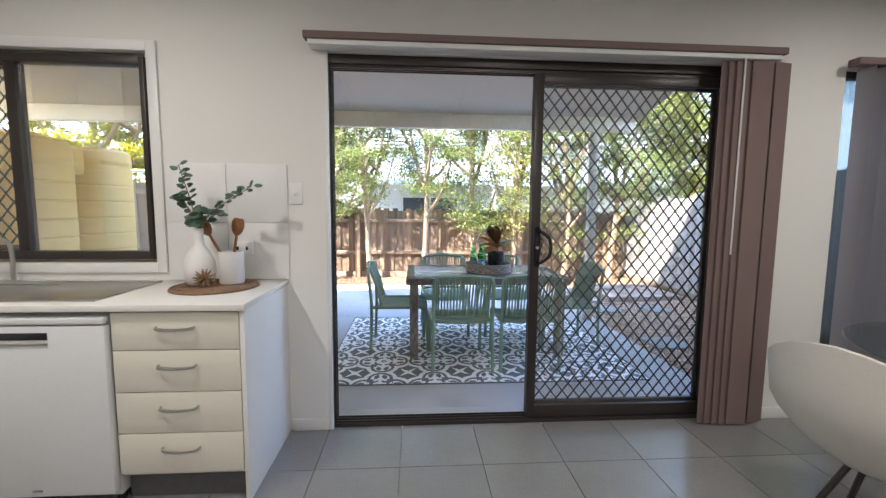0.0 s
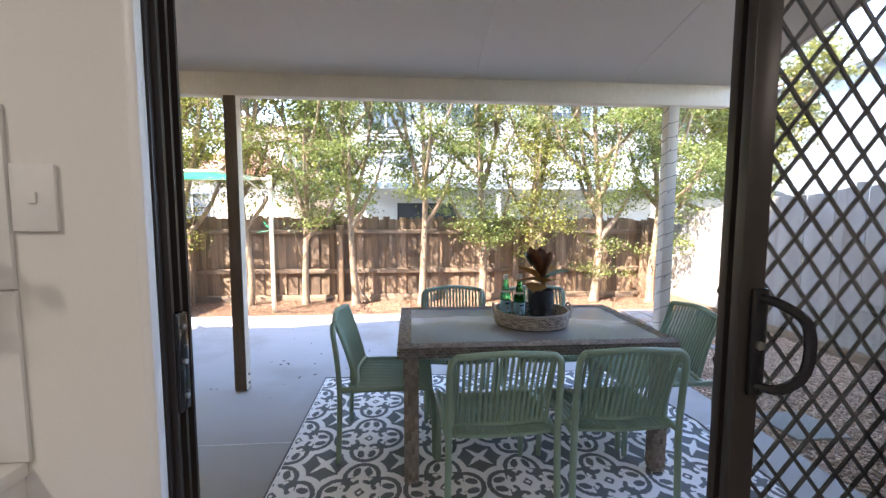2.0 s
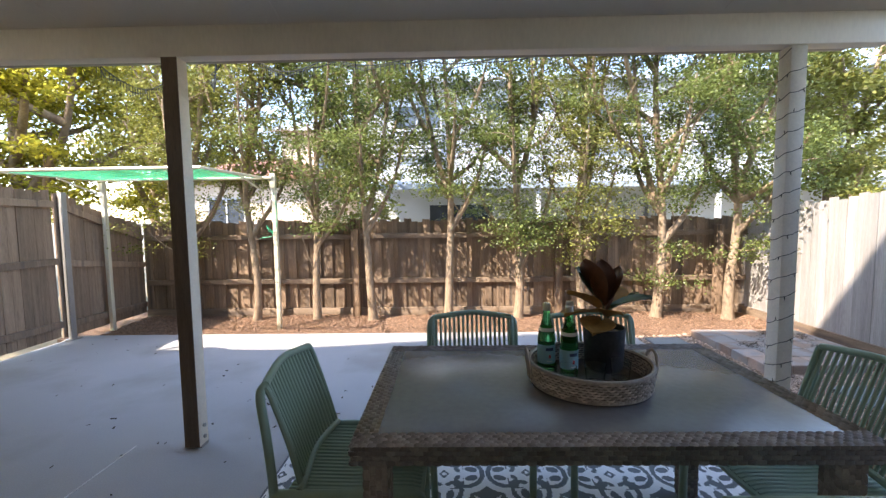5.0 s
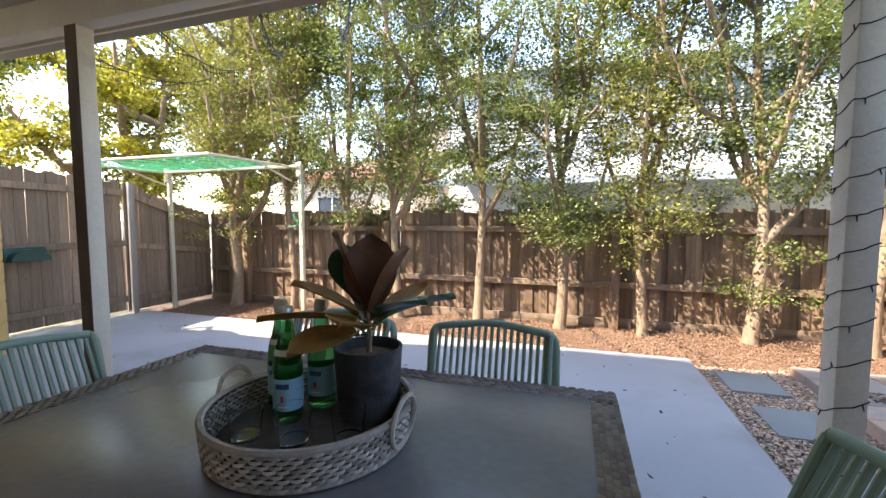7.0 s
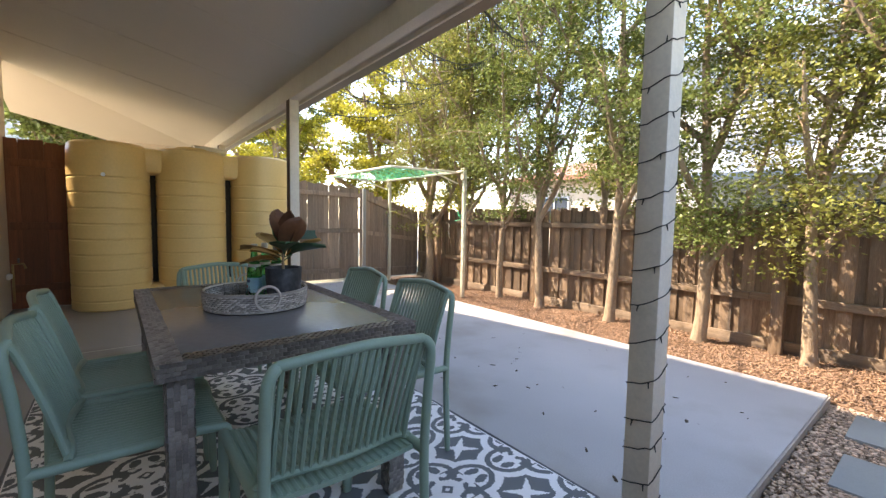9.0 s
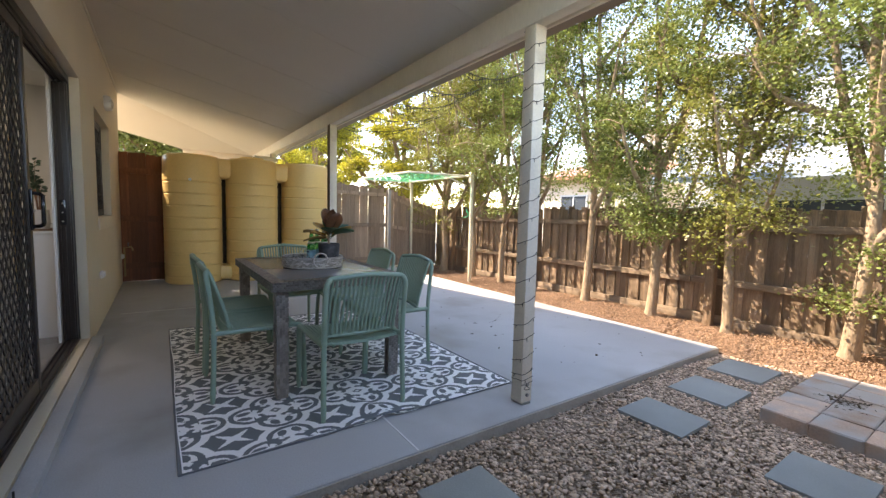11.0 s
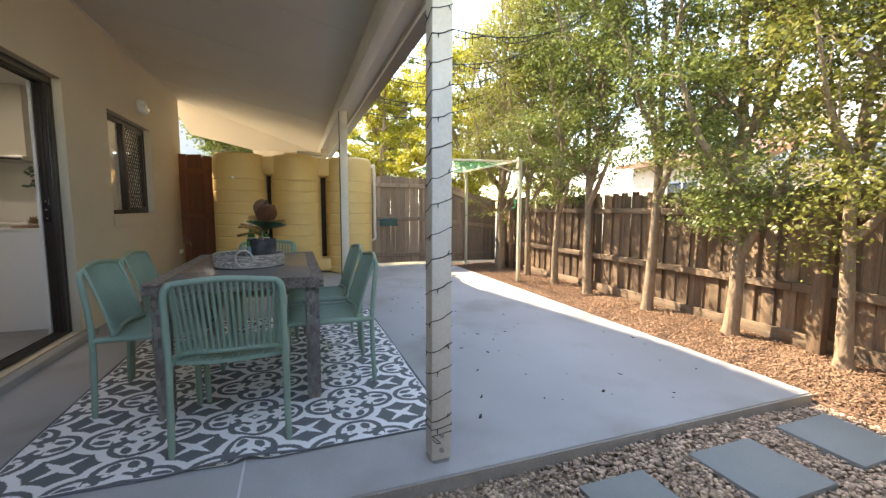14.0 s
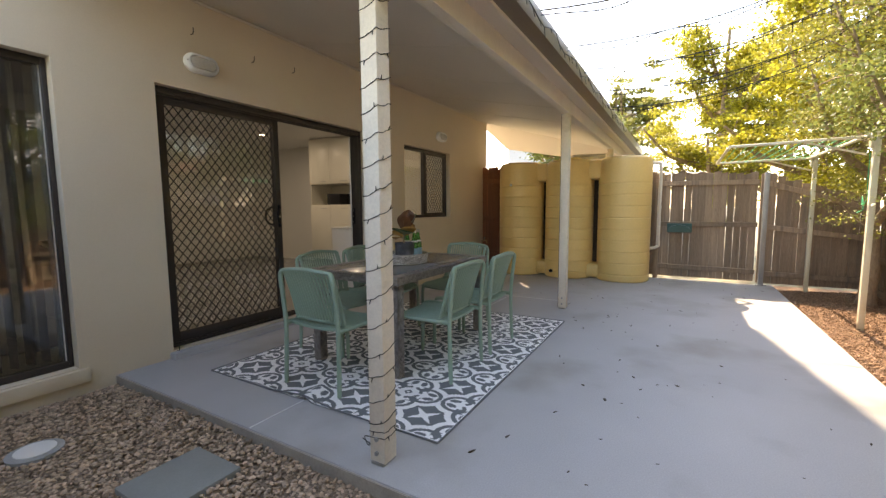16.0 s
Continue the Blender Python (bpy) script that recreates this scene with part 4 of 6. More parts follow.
def build_table():
    x0, x1, y0, y1, top = -0.072, 1.411, 3.425, 4.317, 0.75
    t = thing("patio_table", ((x0 + x1) / 2, (y0 + y1) / 2, 0), "brown wicker patio table with a dark glass top", "table")
    bm = bare()
    rim = 0.072
    for b in ((x0, y0, x1, y0 + rim), (x0, y1 - rim, x1, y1), (x0, y0 + rim, x0 + rim, y1 - rim), (x1 - rim, y0 + rim, x1, y1 - rim)):
        box(bm, b[0] + 0.004, b[1] + 0.004, top - 0.058, b[2] - 0.004, b[3] - 0.004, top - 0.006, 0.006)
    part("rim", bm, WICKER_LEG, t)
    verts, faces = [], []
    up = (0, 0, 1)
    zt, zs = top - 0.005, top - 0.060
    woven_strip(verts, faces, (x0, y0, zt), (x1, y0, zt), (0, rim, 0), up, 5, 0.026, 1)
    woven_strip(verts, faces, (x0, y1 - rim, zt), (x1, y1 - rim, zt), (0, rim, 0), up, 5, 0.026, 2)
    woven_strip(verts, faces, (x0, y0 + rim, zt), (x0, y1 - rim, zt), (rim, 0, 0), up, 5, 0.026, 3)
    woven_strip(verts, faces, (x1 - rim, y0 + rim, zt), (x1 - rim, y1 - rim, zt), (rim, 0, 0), up, 5, 0.026, 4)
    hs = (0, 0, 0.056)
    woven_strip(verts, faces, (x0, y0 + 0.004, zs), (x1, y0 + 0.004, zs), hs, (0, -1, 0), 4, 0.026, 5)
    woven_strip(verts, faces, (x0, y1 - 0.004, zs), (x1, y1 - 0.004, zs), hs, (0, 1, 0), 4, 0.026, 6)
    woven_strip(verts, faces, (x0 + 0.004, y0, zs), (x0 + 0.004, y1, zs), hs, (-1, 0, 0), 4, 0.026, 7)
    woven_strip(verts, faces, (x1 - 0.004, y0, zs), (x1 - 0.004, y1, zs), hs, (1, 0, 0), 4, 0.026, 8)
    tagged(mesh_object("rim_weave", verts, faces, WICKER, t, True), "woven brown synthetic cane rim", kind="stuff")
    bm = bare()
    box(bm, x0 + rim - 0.004, y0 + rim - 0.004, top - 0.012, x1 - rim + 0.004, y1 - rim + 0.004, top - 0.003, 0.002)
    part("glass_top", bm, TABLE_GLASS, t, "dark smoky glass table top")
    for lx in (x0 + 0.07, x1 - 0.075):
        for ly in (y0 + 0.065, y1 - 0.065):
            bm = bare()
            box(bm, lx - 0.034, ly - 0.034, 0.012, lx + 0.034, ly + 0.034, top - 0.058, 0.006)
            leg = part("leg", bm, WICKER_LEG, t)
            verts, faces = [], []
            for nx, ny in ((1, 0), (-1, 0), (0, 1), (0, -1)):
                o = (lx + nx * 0.0345 - abs(ny) * 0.034, ly + ny * 0.0345 - abs(nx) * 0.034, 0.02)
                woven_strip(verts, faces, o, (o[0], o[1], top - 0.06), (abs(ny) * 0.068, abs(nx) * 0.068, 0), (nx, ny, 0), 4, 0.03, 9)
            tagged(mesh_object("leg_weave", verts, faces, WICKER, leg, True), kind="stuff")


build_table()


# ---- tray and what stands on it ----
TX, TY, TZ = 0.735, 3.868, 0.752


def build_tray():
    t = thing("wicker_tray", (TX, TY, TZ), "round whitewashed cane tray with ring handles on the table", "tray")
    R, H = 0.215, 0.075
    bm = bare()
    lathe(bm, [(0.0005, 0.004), (R - 0.012, 0.004), (R - 0.012, 0.012), (0.0005, 0.012)], (TX, TY, TZ), 40, cap=False)
    part("tray_floor", bm, BASKET_DARK, t, "dark woven tray floor")
    bm = bare()
    lathe(bm, [(R - 0.010, 0.0), (R, 0.0), (R + 0.006, H), (R - 0.003, H), (R - 0.010, 0.012)], (TX, TY, TZ), 48, cap=False)
    part("wall", bm, BASKET_DARK, t)
    verts, faces = [], []
    g = rng(8)
    n, rows = 58, 8
    for side, nrm in ((0.001, 1), (-0.0105, -1)):
        for r in range(rows):
            for i in range(n):
                a0 = 2 * math.pi * (i + 0.5 * (r % 2)) / n
                k = len(verts)
                z = TZ + 0.004 + (r + 0.5) * (H - 0.004) / rows
                hw = 0.36 * H / rows
                for f, h in ((-0.62, -0.002), (-0.3, 0.0045), (0, 0.006), (0.3, 0.0045), (0.62, -0.002)):
                    a = a0 + f * 2 * math.pi / n
                    rr = R + side + 0.006 * (z - TZ) / H + nrm * h * g.uniform(0.85, 1.1)
                    for s in (-1, 1):
                        verts.append((TX + rr * math.cos(a), TY + rr * math.sin(a), z + s * hw))
                for q in range(4):
                    e = k + 2 * q
                    faces.append((e, e + 2, e + 3, e + 1) if nrm > 0 else (e, e + 1, e + 3, e + 2))
    tagged(mesh_object("weave", verts, faces, BASKET, t, True), kind="stuff")
    for z, rad in ((H + 0.002, 0.0075), (0.004, 0.006)):
        bm = bare()
        rr = R + 0.001 + 0.005 * z / H
        tube(bm, [(TX + rr * math.cos(2 * math.pi * i / 48), TY + rr * math.sin(2 * math.pi * i / 48), TZ + max(z, 0.006)) for i in range(48)], rad, 6, close=True)
        part("rim", bm, BASKET, t)
    for a in (math.radians(-3), math.radians(177)):
        bm = bare()
        o, tan = Vector((math.cos(a), math.sin(a), 0)), Vector((-math.sin(a), math.cos(a), 0))
        c = Vector((TX, TY, TZ + 0.066)) + o * (R + 0.012)
        tube(bm, [c + tan * 0.050 * math.cos(2 * math.pi * i / 24) + Vector((0, 0, 0.052 * math.sin(2 * math.pi * i / 24))) + o * 0.006 * math.sin(2 * math.pi * i / 24) for i in range(24)], 0.0058, 7, close=True)
        part("ring_handle", bm, BASKET, t, "round cane ring handle")


build_tray()
GREEN_GLASS = glass("green_bottle_glass", (0.16, 0.70, 0.22), 0.02, 1.45, True)
CLEAR_GLASS = glass("tumbler_glass", (0.97, 0.98, 0.98), 0.0, 1.45, True)
LABEL_BLUE = mat("blue_label_paper", (0.25, 0.50, 0.60), 0.6, var=0.05, bump=0.02)
LABEL_WHITE = mat("white_label_print", (0.75, 0.77, 0.75), 0.6, var=0.03, bump=0)
LABEL_RED = mat("red_star_print", (0.55, 0.06, 0.05), 0.6, bump=0)
CAP = mat("bottle_cap_foil", (0.45, 0.46, 0.44), 0.35, metal=0.7, bump=0)


def bottle(x, y, turn):
    z = TZ + 0.013
    t = thing("water_bottle", (x, y, z), "green glass mineral water bottle with a pale blue label", "bottle", "bottles on the tray")
    bm = bare()
    lathe(bm, [(0.0005, 0.006), (0.026, 0.0), (0.033, 0.004), (0.034, 0.02), (0.034, 0.125), (0.031, 0.15), (0.022, 0.185), (0.0155, 0.215), (0.0135, 0.245), (0.0135, 0.252)], (x, y, z), 24)
    part("glass_body", bm, GREEN_GLASS, t, smooth=50)
    bm = bare()
    lathe(bm, [(0.0155, 0.240), (0.0155, 0.266), (0.0130, 0.269), (0.0005, 0.270)], (x, y, z), 20)
    part("cap", bm, CAP, t, "silver screw cap")
    bm = bare()
    lathe(bm, [(0.0346, 0.035), (0.0346, 0.108)], (x, y, z), 24, cap=False)
    label = part("label", bm, LABEL_BLUE, t, "pale blue paper label")
    bm = bare()
    lathe(bm, [(0.0258, 0.173), (0.0292, 0.160)], (x, y, z), 24, cap=False)
    part("neck_label", bm, LABEL_WHITE, t)
    for zz, wd, hh, m in ((0.092, 0.9, 0.012, mat_navy), (0.064, 0.22, 0.014, LABEL_RED), (0.045, 0.7, 0.003, LABEL_WHITE)):
        vs, fs = [], []
        for i in range(9):
            a = turn + wd * (i / 8 - 0.5)
            for s in (-1, 1):
                vs.append((x + 0.0350 * math.cos(a), y + 0.0350 * math.sin(a), z + zz + s * hh / 2))
        for i in range(8):
            fs.append((2 * i, 2 * i + 2, 2 * i + 3, 2 * i + 1))
        mesh_object("print", vs, fs, m, label)


mat_navy = mat("navy_print", (0.03, 0.06, 0.14), 0.6, bump=0)
bottle(0.662, 3.878, math.radians(-75))
bottle(0.592, 3.945, math.radians(-80))
bottle(0.690, 3.972, math.radians(-85))


def tumbler(x, y):
    z = TZ + 0.013
    bm = bare()
    lathe(bm, [(0.0005, 0.0), (0.030, 0.0), (0.038, 0.075), (0.0365, 0.075), (0.029, 0.010), (0.0005, 0.008)], (x, y, z), 24, cap=False)
    solid("glass_tumbler", bm, CLEAR_GLASS, "clear empty glass tumbler on the tray", "glass", "tumblers on the tray", smooth=60)


for x, y in ((0.735, 3.800), (0.842, 3.840), (0.625, 3.785)):
    tumbler(x, y)


def potted_plant(x, y, z):
    t = thing("potted_plant", (x, y, z), "broad brown and green leaves in a dark grey pot", "plant")
    pot = mat("charcoal_pot", (0.045, 0.047, 0.052), 0.7, var=0.3, coarse=12, fine=80, bump=0.4, stain=(0.13, 0.135, 0.145), stain_at=0.56, stain_scale=9)
    bm = bare()
    lathe(bm, [(0.0005, 0.0), (0.068, 0.0), (0.072, 0.006), (0.080, 0.15), (0.081, 0.168), (0.075, 0.168), (0.073, 0.145), (0.0005, 0.14)], (x, y, z), 32, cap=False)
    part("pot", bm, pot, t, "mottled dark grey cylinder pot", smooth=50)
    bm = bare()
    lathe(bm, [(0.073, 0.142), (0.04, 0.150), (0.0005, 0.152)], (x, y, z), 20, cap=False)
    part("soil", bm, SOIL, t)
    top_m = mat("magnolia_green", (0.045, 0.11, 0.05), 0.35, var=0.15, coarse=20, bump=0.1)
    tan_m = mat("magnolia_tan", (0.42, 0.23, 0.065), 0.6, var=0.2, coarse=20, bump=0.1)
    brown_m = mat("magnolia_brown", (0.14, 0.055, 0.025), 0.5, var=0.2, coarse=20, bump=0.1)
    g = rng(3)
    leaves = [(216, 0.20, 15, tan_m), (200, 0.17, 35, tan_m), (238, 0.15, 8, tan_m), (185, 0.19, 68, brown_m), (100, 0.20, 80, brown_m), (30, 0.18, 64, brown_m),
              (36, 0.19, 22, top_m), (52, 0.17, 36, tan_m), (150, 0.17, 58, top_m), (345, 0.15, 28, top_m), (275, 0.13, 30, tan_m)]
    bm = bare()
    tube(bm, curve([(x, y, z + 0.14), (x + 0.006, y - 0.004, z + 0.20), (x, y, z + 0.25)], 4), [0.007] * 4 + [0.005] * 5, 7)
    part("stem", bm, BARK, t)
    for az, L, el, m in leaves:
        a, e = math.radians(az), math.radians(el)
        d = Vector((math.cos(a) * math.cos(e), math.sin(a) * math.cos(e), math.sin(e)))
        s = d.cross(Vector((0, 0, 1))).normalized()
        s = (s + 0.4 * g.uniform(-1, 1) * s.cross(d)).normalized()
        u = s.cross(d).normalized()
        o = Vector((x, y, z + 0.19 + g.uniform(0, 0.05)))
        bm = bare()
        rows = []
        for i in range(9):
            f = i / 8
            w = 0.064 * math.sin(math.pi * min(1, 0.05 + f * 0.92)) ** 0.8 * (0.75 + 0.5 * f) * (1 if f < 0.97 else 0.2)
            c = o + d * (0.03 + 1.12 * L * f) - Vector((0, 0, 1)) * 0.05 * f * f * (1 - 0.6 * math.sin(e))
            rows.append([bm.verts.new(c + s * w * q + u * (0.014 * abs(q))) for q in (-1, -0.5, 0, 0.5, 1)])
        for p, q in zip(rows, rows[1:]):
            for k in range(4):
                bm.faces.new((p[k], p[k + 1], q[k + 1], q[k]))
        geo = bmesh.ops.extrude_face_region(bm, geom=bm.faces[:])
        bmesh.ops.translate(bm, vec=u * 0.0012, verts=[v for v in geo["geom"] if isinstance(v, bmesh.types.BMVert)])
        bmesh.ops.recalc_face_normals(bm, faces=bm.faces)
        stalk = part("leaf", bm, m, t, smooth=60)
        tube_bm = bare()
        tube(tube_bm, [Vector((x, y, z + 0.21)), o, o + d * 0.05], 0.003, 5)
        part("leaf_stalk", tube_bm, top_m, stalk)


potted_plant(0.825, 3.965, TZ + 0.013)


# ---- water tanks ----
def build_tanks():
    ys, cx, R, H = (3.33, 4.21, 5.11), -3.88, 0.41, 2.02
    t = thing("water_tank", (cx, 4.31, 0), "beige ribbed three-column plastic rainwater tank on the slab", "water tank")
    for k, y in enumerate(ys):
        bm = bare()
        prof = [(R - 0.02, 0.0), (R, 0.02)]
        z = 0.10
        while z < H - 0.42:
            prof += [(R, z), (R - 0.007, z + 0.012), (R - 0.007, z + 0.02), (R, z + 0.032)]
            z += 0.185
        prof += [(R, H - 0.30), (R - 0.004, H - 0.1), (R - 0.015, H - 0.03), (R - 0.05, H), (0.001, H + 0.012)]
        lathe(bm, prof, (cx, y, 0), 56, cap=True)
        part("column", bm, TANK, t, smooth=30)
    for y in (3.77, 4.66):
        for z0, z1 in ((H - 0.34, H - 0.02), (0.02, 0.26)):
            bm = bare()
            cyl(bm, (cx - 0.1, y - 0.13, (z0 + z1) / 2), (cx - 0.1, y + 0.13, (z0 + z1) / 2), 0.01, n=6)
            vs = box(bm, cx - 0.30, y - 0.16, z0, cx + 0.20, y + 0.16, z1, 0.06)
            part("neck", bm, TANK, t)
        # Near-black block between the columns: the slot's shade put into colour.
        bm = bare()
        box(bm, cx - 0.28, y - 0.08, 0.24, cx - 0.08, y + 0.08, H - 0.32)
        part("gap_shade", bm, TANK_SHADE, t, "dark block standing in for the shade between the columns")
    bm = bare()
    lathe(bm, [(0.20, 0.0), (0.20, 0.03), (0.18, 0.045), (0.001, 0.05)], (cx, ys[1], H + 0.006), 28)
    part("lid", bm, TANK, t, "round strainer lid")
    bm = bare()
    cyl(bm, (cx + R - 0.005, ys[0] - 0.06, 1.62), (cx + R + 0.02, ys[0] - 0.06, 1.62), 0.022, n=10)
    part("outlet_cap", bm, WHITE_PAINT, t, "small white outlet cap")
    bm = bare()
    cyl(bm, (cx + R - 0.02, ys[1] - 0.2, 0.12), (cx + R + 0.01, ys[1] - 0.2, 0.12), 0.03, n=10)
    part("drain_fitting", bm, BLACK_GLOSS, t)


build_tanks()
t = thing("downpipe", (-4.12, 5.62, 0), "cream round plastic downpipe beside the tank", "pipe")
bm = bare()
tube(bm, curve([(-4.12, 5.62, 0.55), (-4.12, 5.62, 1.2), (-4.12, 5.62, 1.86), (-4.10, 5.56, 1.93), (-4.05, 5.48, 1.94)], 5), 0.028, 14)
part("pipe", bm, TRIM_CREAM, t)
for z in (0.62, 1.2):
    bm = bare()
    cyl(bm, (-4.12, 5.62, z - 0.03), (-4.12, 5.62, z + 0.03), 0.034, n=14)
    part("collar", bm, TRIM_CREAM, t)
bm = bare()
tube(bm, curve([(-4.12, 5.62, 0.56), (-4.08, 5.56, 0.53), (-4.02, 5.50, 0.53)], 4), 0.026, 12)
part("elbow", bm, TRIM_CREAM, t)
bm = bare()
tube(bm, [(-4.3, 4.7, 2.12), (-4.0, 4.42, 2.10), (-3.9, 4.24, 2.085)], 0.045, 12)
solid("rainwater_pipe", bm, TRIM_CREAM, "cream rainwater pipe running from gutter onto the tank lid", "pipe")

# ---- folding clothes line ----
t = thing("clothes_line", (-2.005, 7.565, -0.05), "cream folding clothes line frame with green cords on posts", "clothes line")
for x, h in ((-2.005, 1.93), (-4.195, 1.93)):
    bm = bare()
    box(bm, x - 0.025, 7.54, -0.06, x + 0.025, 7.59, h, 0.004)
    post = part("post", bm, CREAM_STEEL, t)
    bm = bare()
    box(bm, x - 0.035, 7.515, h - 0.16, x + 0.035, 7.538, h + 0.02, 0.004)
    part("hinge_plate", bm, CREAM_STEEL, post)
bm = bare()
tube(bm, [(-2.005, 7.51, 1.895), (-4.195, 7.51, 1.895)], 0.02, 8)
part("back_bar", bm, CREAM_STEEL, t)
for x in (-2.12, -4.23):
    bm = bare()
    tube(bm, [(x, 7.51, 1.895), (x - 0.12, 6.40, 1.895)], 0.016, 8)
    part("arm", bm, CREAM_STEEL, t)
    bm = bare()
    tube(bm, [(x, 7.53, 1.72), (x - 0.06, 7.05, 1.885)], 0.011, 6)
    part("strut", bm, CREAM_STEEL, t)
bm = bare()
tube(bm, [(-2.22, 6.40, 1.895), (-4.36, 6.40, 1.895)], 0.018, 8)
part("front_bar", bm, CREAM_STEEL, t)
for i in range(11):
    y = 6.47 + 0.095 * i
    x = -2.23 + 0.12 * i / 11
    z = 1.892
    bm = bare()
    tube(bm, curve([(x, y, z), (x - 1.0, y, z - 0.012), (x - 2.11, y, z)], 4), 0.0042, 5)
    part("cord", bm, GREEN_CORD, t)
bm = bare()
tube(bm, curve([(-2.0, 7.52, 1.72), (-1.96, 7.51, 1.5), (-1.98, 7.52, 1.28), (-2.05, 7.51, 1.22), (-2.10, 7.52, 1.30), (-2.02, 7.51, 1.18), (-2.18, 7.51, 1.14)], 5), 0.004, 5)
part("loose_cord", bm, GREEN_CORD, t, "green cord end hanging loose")

# hose hanger on the gate
t = thing("hose_hanger", (-4.25, 5.92, 0.82), "dark green plastic hose hanger on the gate", "hose hanger")
bm = bare()
vs = [(0.17 * math.cos(math.radians(a)), 0.12 * math.sin(math.radians(a))) for a in range(0, 181, 15)]
for xx in (-4.25, -4.13):
    ring = [bm.verts.new((xx, 5.92 + p, 0.80 + q)) for p, q in vs]
    bm.faces.new(ring if xx > -4.2 else ring[::-1])
bm.verts.ensure_lookup_table()
k = len(vs)
for i in range(k):
    j = (i + 1) % k
    bm.faces.new((bm.verts[i], bm.verts[j], bm.verts[k + j], bm.verts[k + i]))
bmesh.ops.recalc_face_normals(bm, faces=bm.faces)
part("saddle", bm, GREEN_PLASTIC, t)
bm = bare()
box(bm, -4.252, 5.74, 0.79, -4.235, 6.10, 0.94, 0.01)
part("back_plate", bm, GREEN_PLASTIC, t)

# ---- stepping stones, brick pad, lid in the gravel ----
for x0, y0, x1, y1 in FLAGS:
    bm = bare()
    box(bm, x0, y0, -0.075, x1, y1, -0.038, 0.004)
    solid("stepping_stone", bm, PAVER, "square grey concrete stepping stone set in pebbles", "paver", "stepping stones")
pad = thing("paved_pad", (3.7, 6.4, -0.075), "raised pad of mottled reddish clay pavers in the gravel", "paving")
bm = bare()
box(bm, PAD[0] + 0.02, PAD[1] + 0.02, -0.075, PAD[2] - 0.02, PAD[3] - 0.02, -0.02)
part("sand_bed", bm, SOIL, pad)
lid = thing("drain_lid", (2.93, 3.05, -0.07), "round white plastic drain lid among the pebbles", "drain lid")
bm = bare()
lathe(bm, [(0.115, 0.0), (0.118, 0.02), (0.10, 0.026), (0.085, 0.024)], (2.93, 3.05, -0.07), 28, cap=False)
part("collar", bm, mat("grey_plastic", (0.35, 0.36, 0.36), 0.6), lid)
bm = bare()
lathe(bm, [(0.086, 0.0), (0.086, 0.028), (0.07, 0.033), (0.0005, 0.035)], (2.93, 3.05, -0.07), 28)
part("cap", bm, WHITE_PAINT, lid, "white domed cap")




def pad_litter_spots(gen, count):
    """Loose drifts of dry leaves lying in a few places on the pad."""
    middle = np.array([(3.30, 6.55), (3.62, 6.72), (3.95, 6.45), (3.75, 6.95), (4.05, 6.85)])
    q = middle[gen.integers(0, 5, count)] + gen.normal(0, 0.075, (count, 2))
    q = np.concatenate([q, np.full((count, 1), 0.024)], 1)
    return q[(q[:, 0] > PAD[0]) & (q[:, 0] < PAD[2]) & (q[:, 1] > PAD[1]) & (q[:, 1] < PAD[3])]


scatter("pad_litter", 420, pad_litter_spots, 0.0065, 0.14, LEAF_LITTER, "dark dry leaves drifted on the paved pad", "leaf litter", 14, elongated=2.2)

# ---- lamps and fittings on the wall ----
def stadium(bm, x, z, rows, n=40):
    """Rings of a rounded oblong on the wall, lofted outwards: rows of half width, half height, y."""
    rings = []
    for w, h, y in rows:
        ring = []
        for i in range(n):
            a = 2 * math.pi * (i + 0.5) / n
            c, s = math.cos(a), math.sin(a)
            ring.append(bm.verts.new((x + 1.15 * ((w - h) * (1 if c > 0 else -1) + h * c), y, z + 1.15 * h * s)))
        rings.append(ring)
    for a, b in zip(rings, rings[1:]):
        for i in range(n):
            bm.faces.new((a[i], a[(i + 1) % n], b[(i + 1) % n], b[i]))
    bm.faces.new(rings[0]), bm.faces.new(rings[-1])
    bmesh.ops.recalc_face_normals(bm, faces=bm.faces)


def bulkhead(x, z):
    t = thing("bulkhead_lamp", (x, 2.37, z), "white oblong bulkhead lamp on the outside wall, unlit", "wall lamp", "wall lamps")
    bm = bare()
    stadium(bm, x, z, [(0.118, 0.064, 2.371), (0.122, 0.068, 2.377), (0.122, 0.068, 2.40), (0.117, 0.063, 2.425), (0.106, 0.054, 2.438), (0.098, 0.046, 2.438), (0.094, 0.042, 2.428)])
    part("base", bm, WHITE_PAINT, t, "white moulded rim")
    bm = bare()
    stadium(bm, x, z, [(0.093, 0.041, 2.4285), (0.088, 0.036, 2.442), (0.070, 0.022, 2.450)])
    part("diffuser", bm, mat("ribbed_diffuser", (0.55, 0.54, 0.50), 0.25, bump=0.3, fine=120), t, "frosted ribbed diffuser")
    for s in (-1, 1):
        bm = bare()
        cyl(bm, (x + s * 0.128, 2.41, z), (x + s * 0.128, 2.433, z), 0.007, n=10)
        part("screw", bm, STEEL, t)


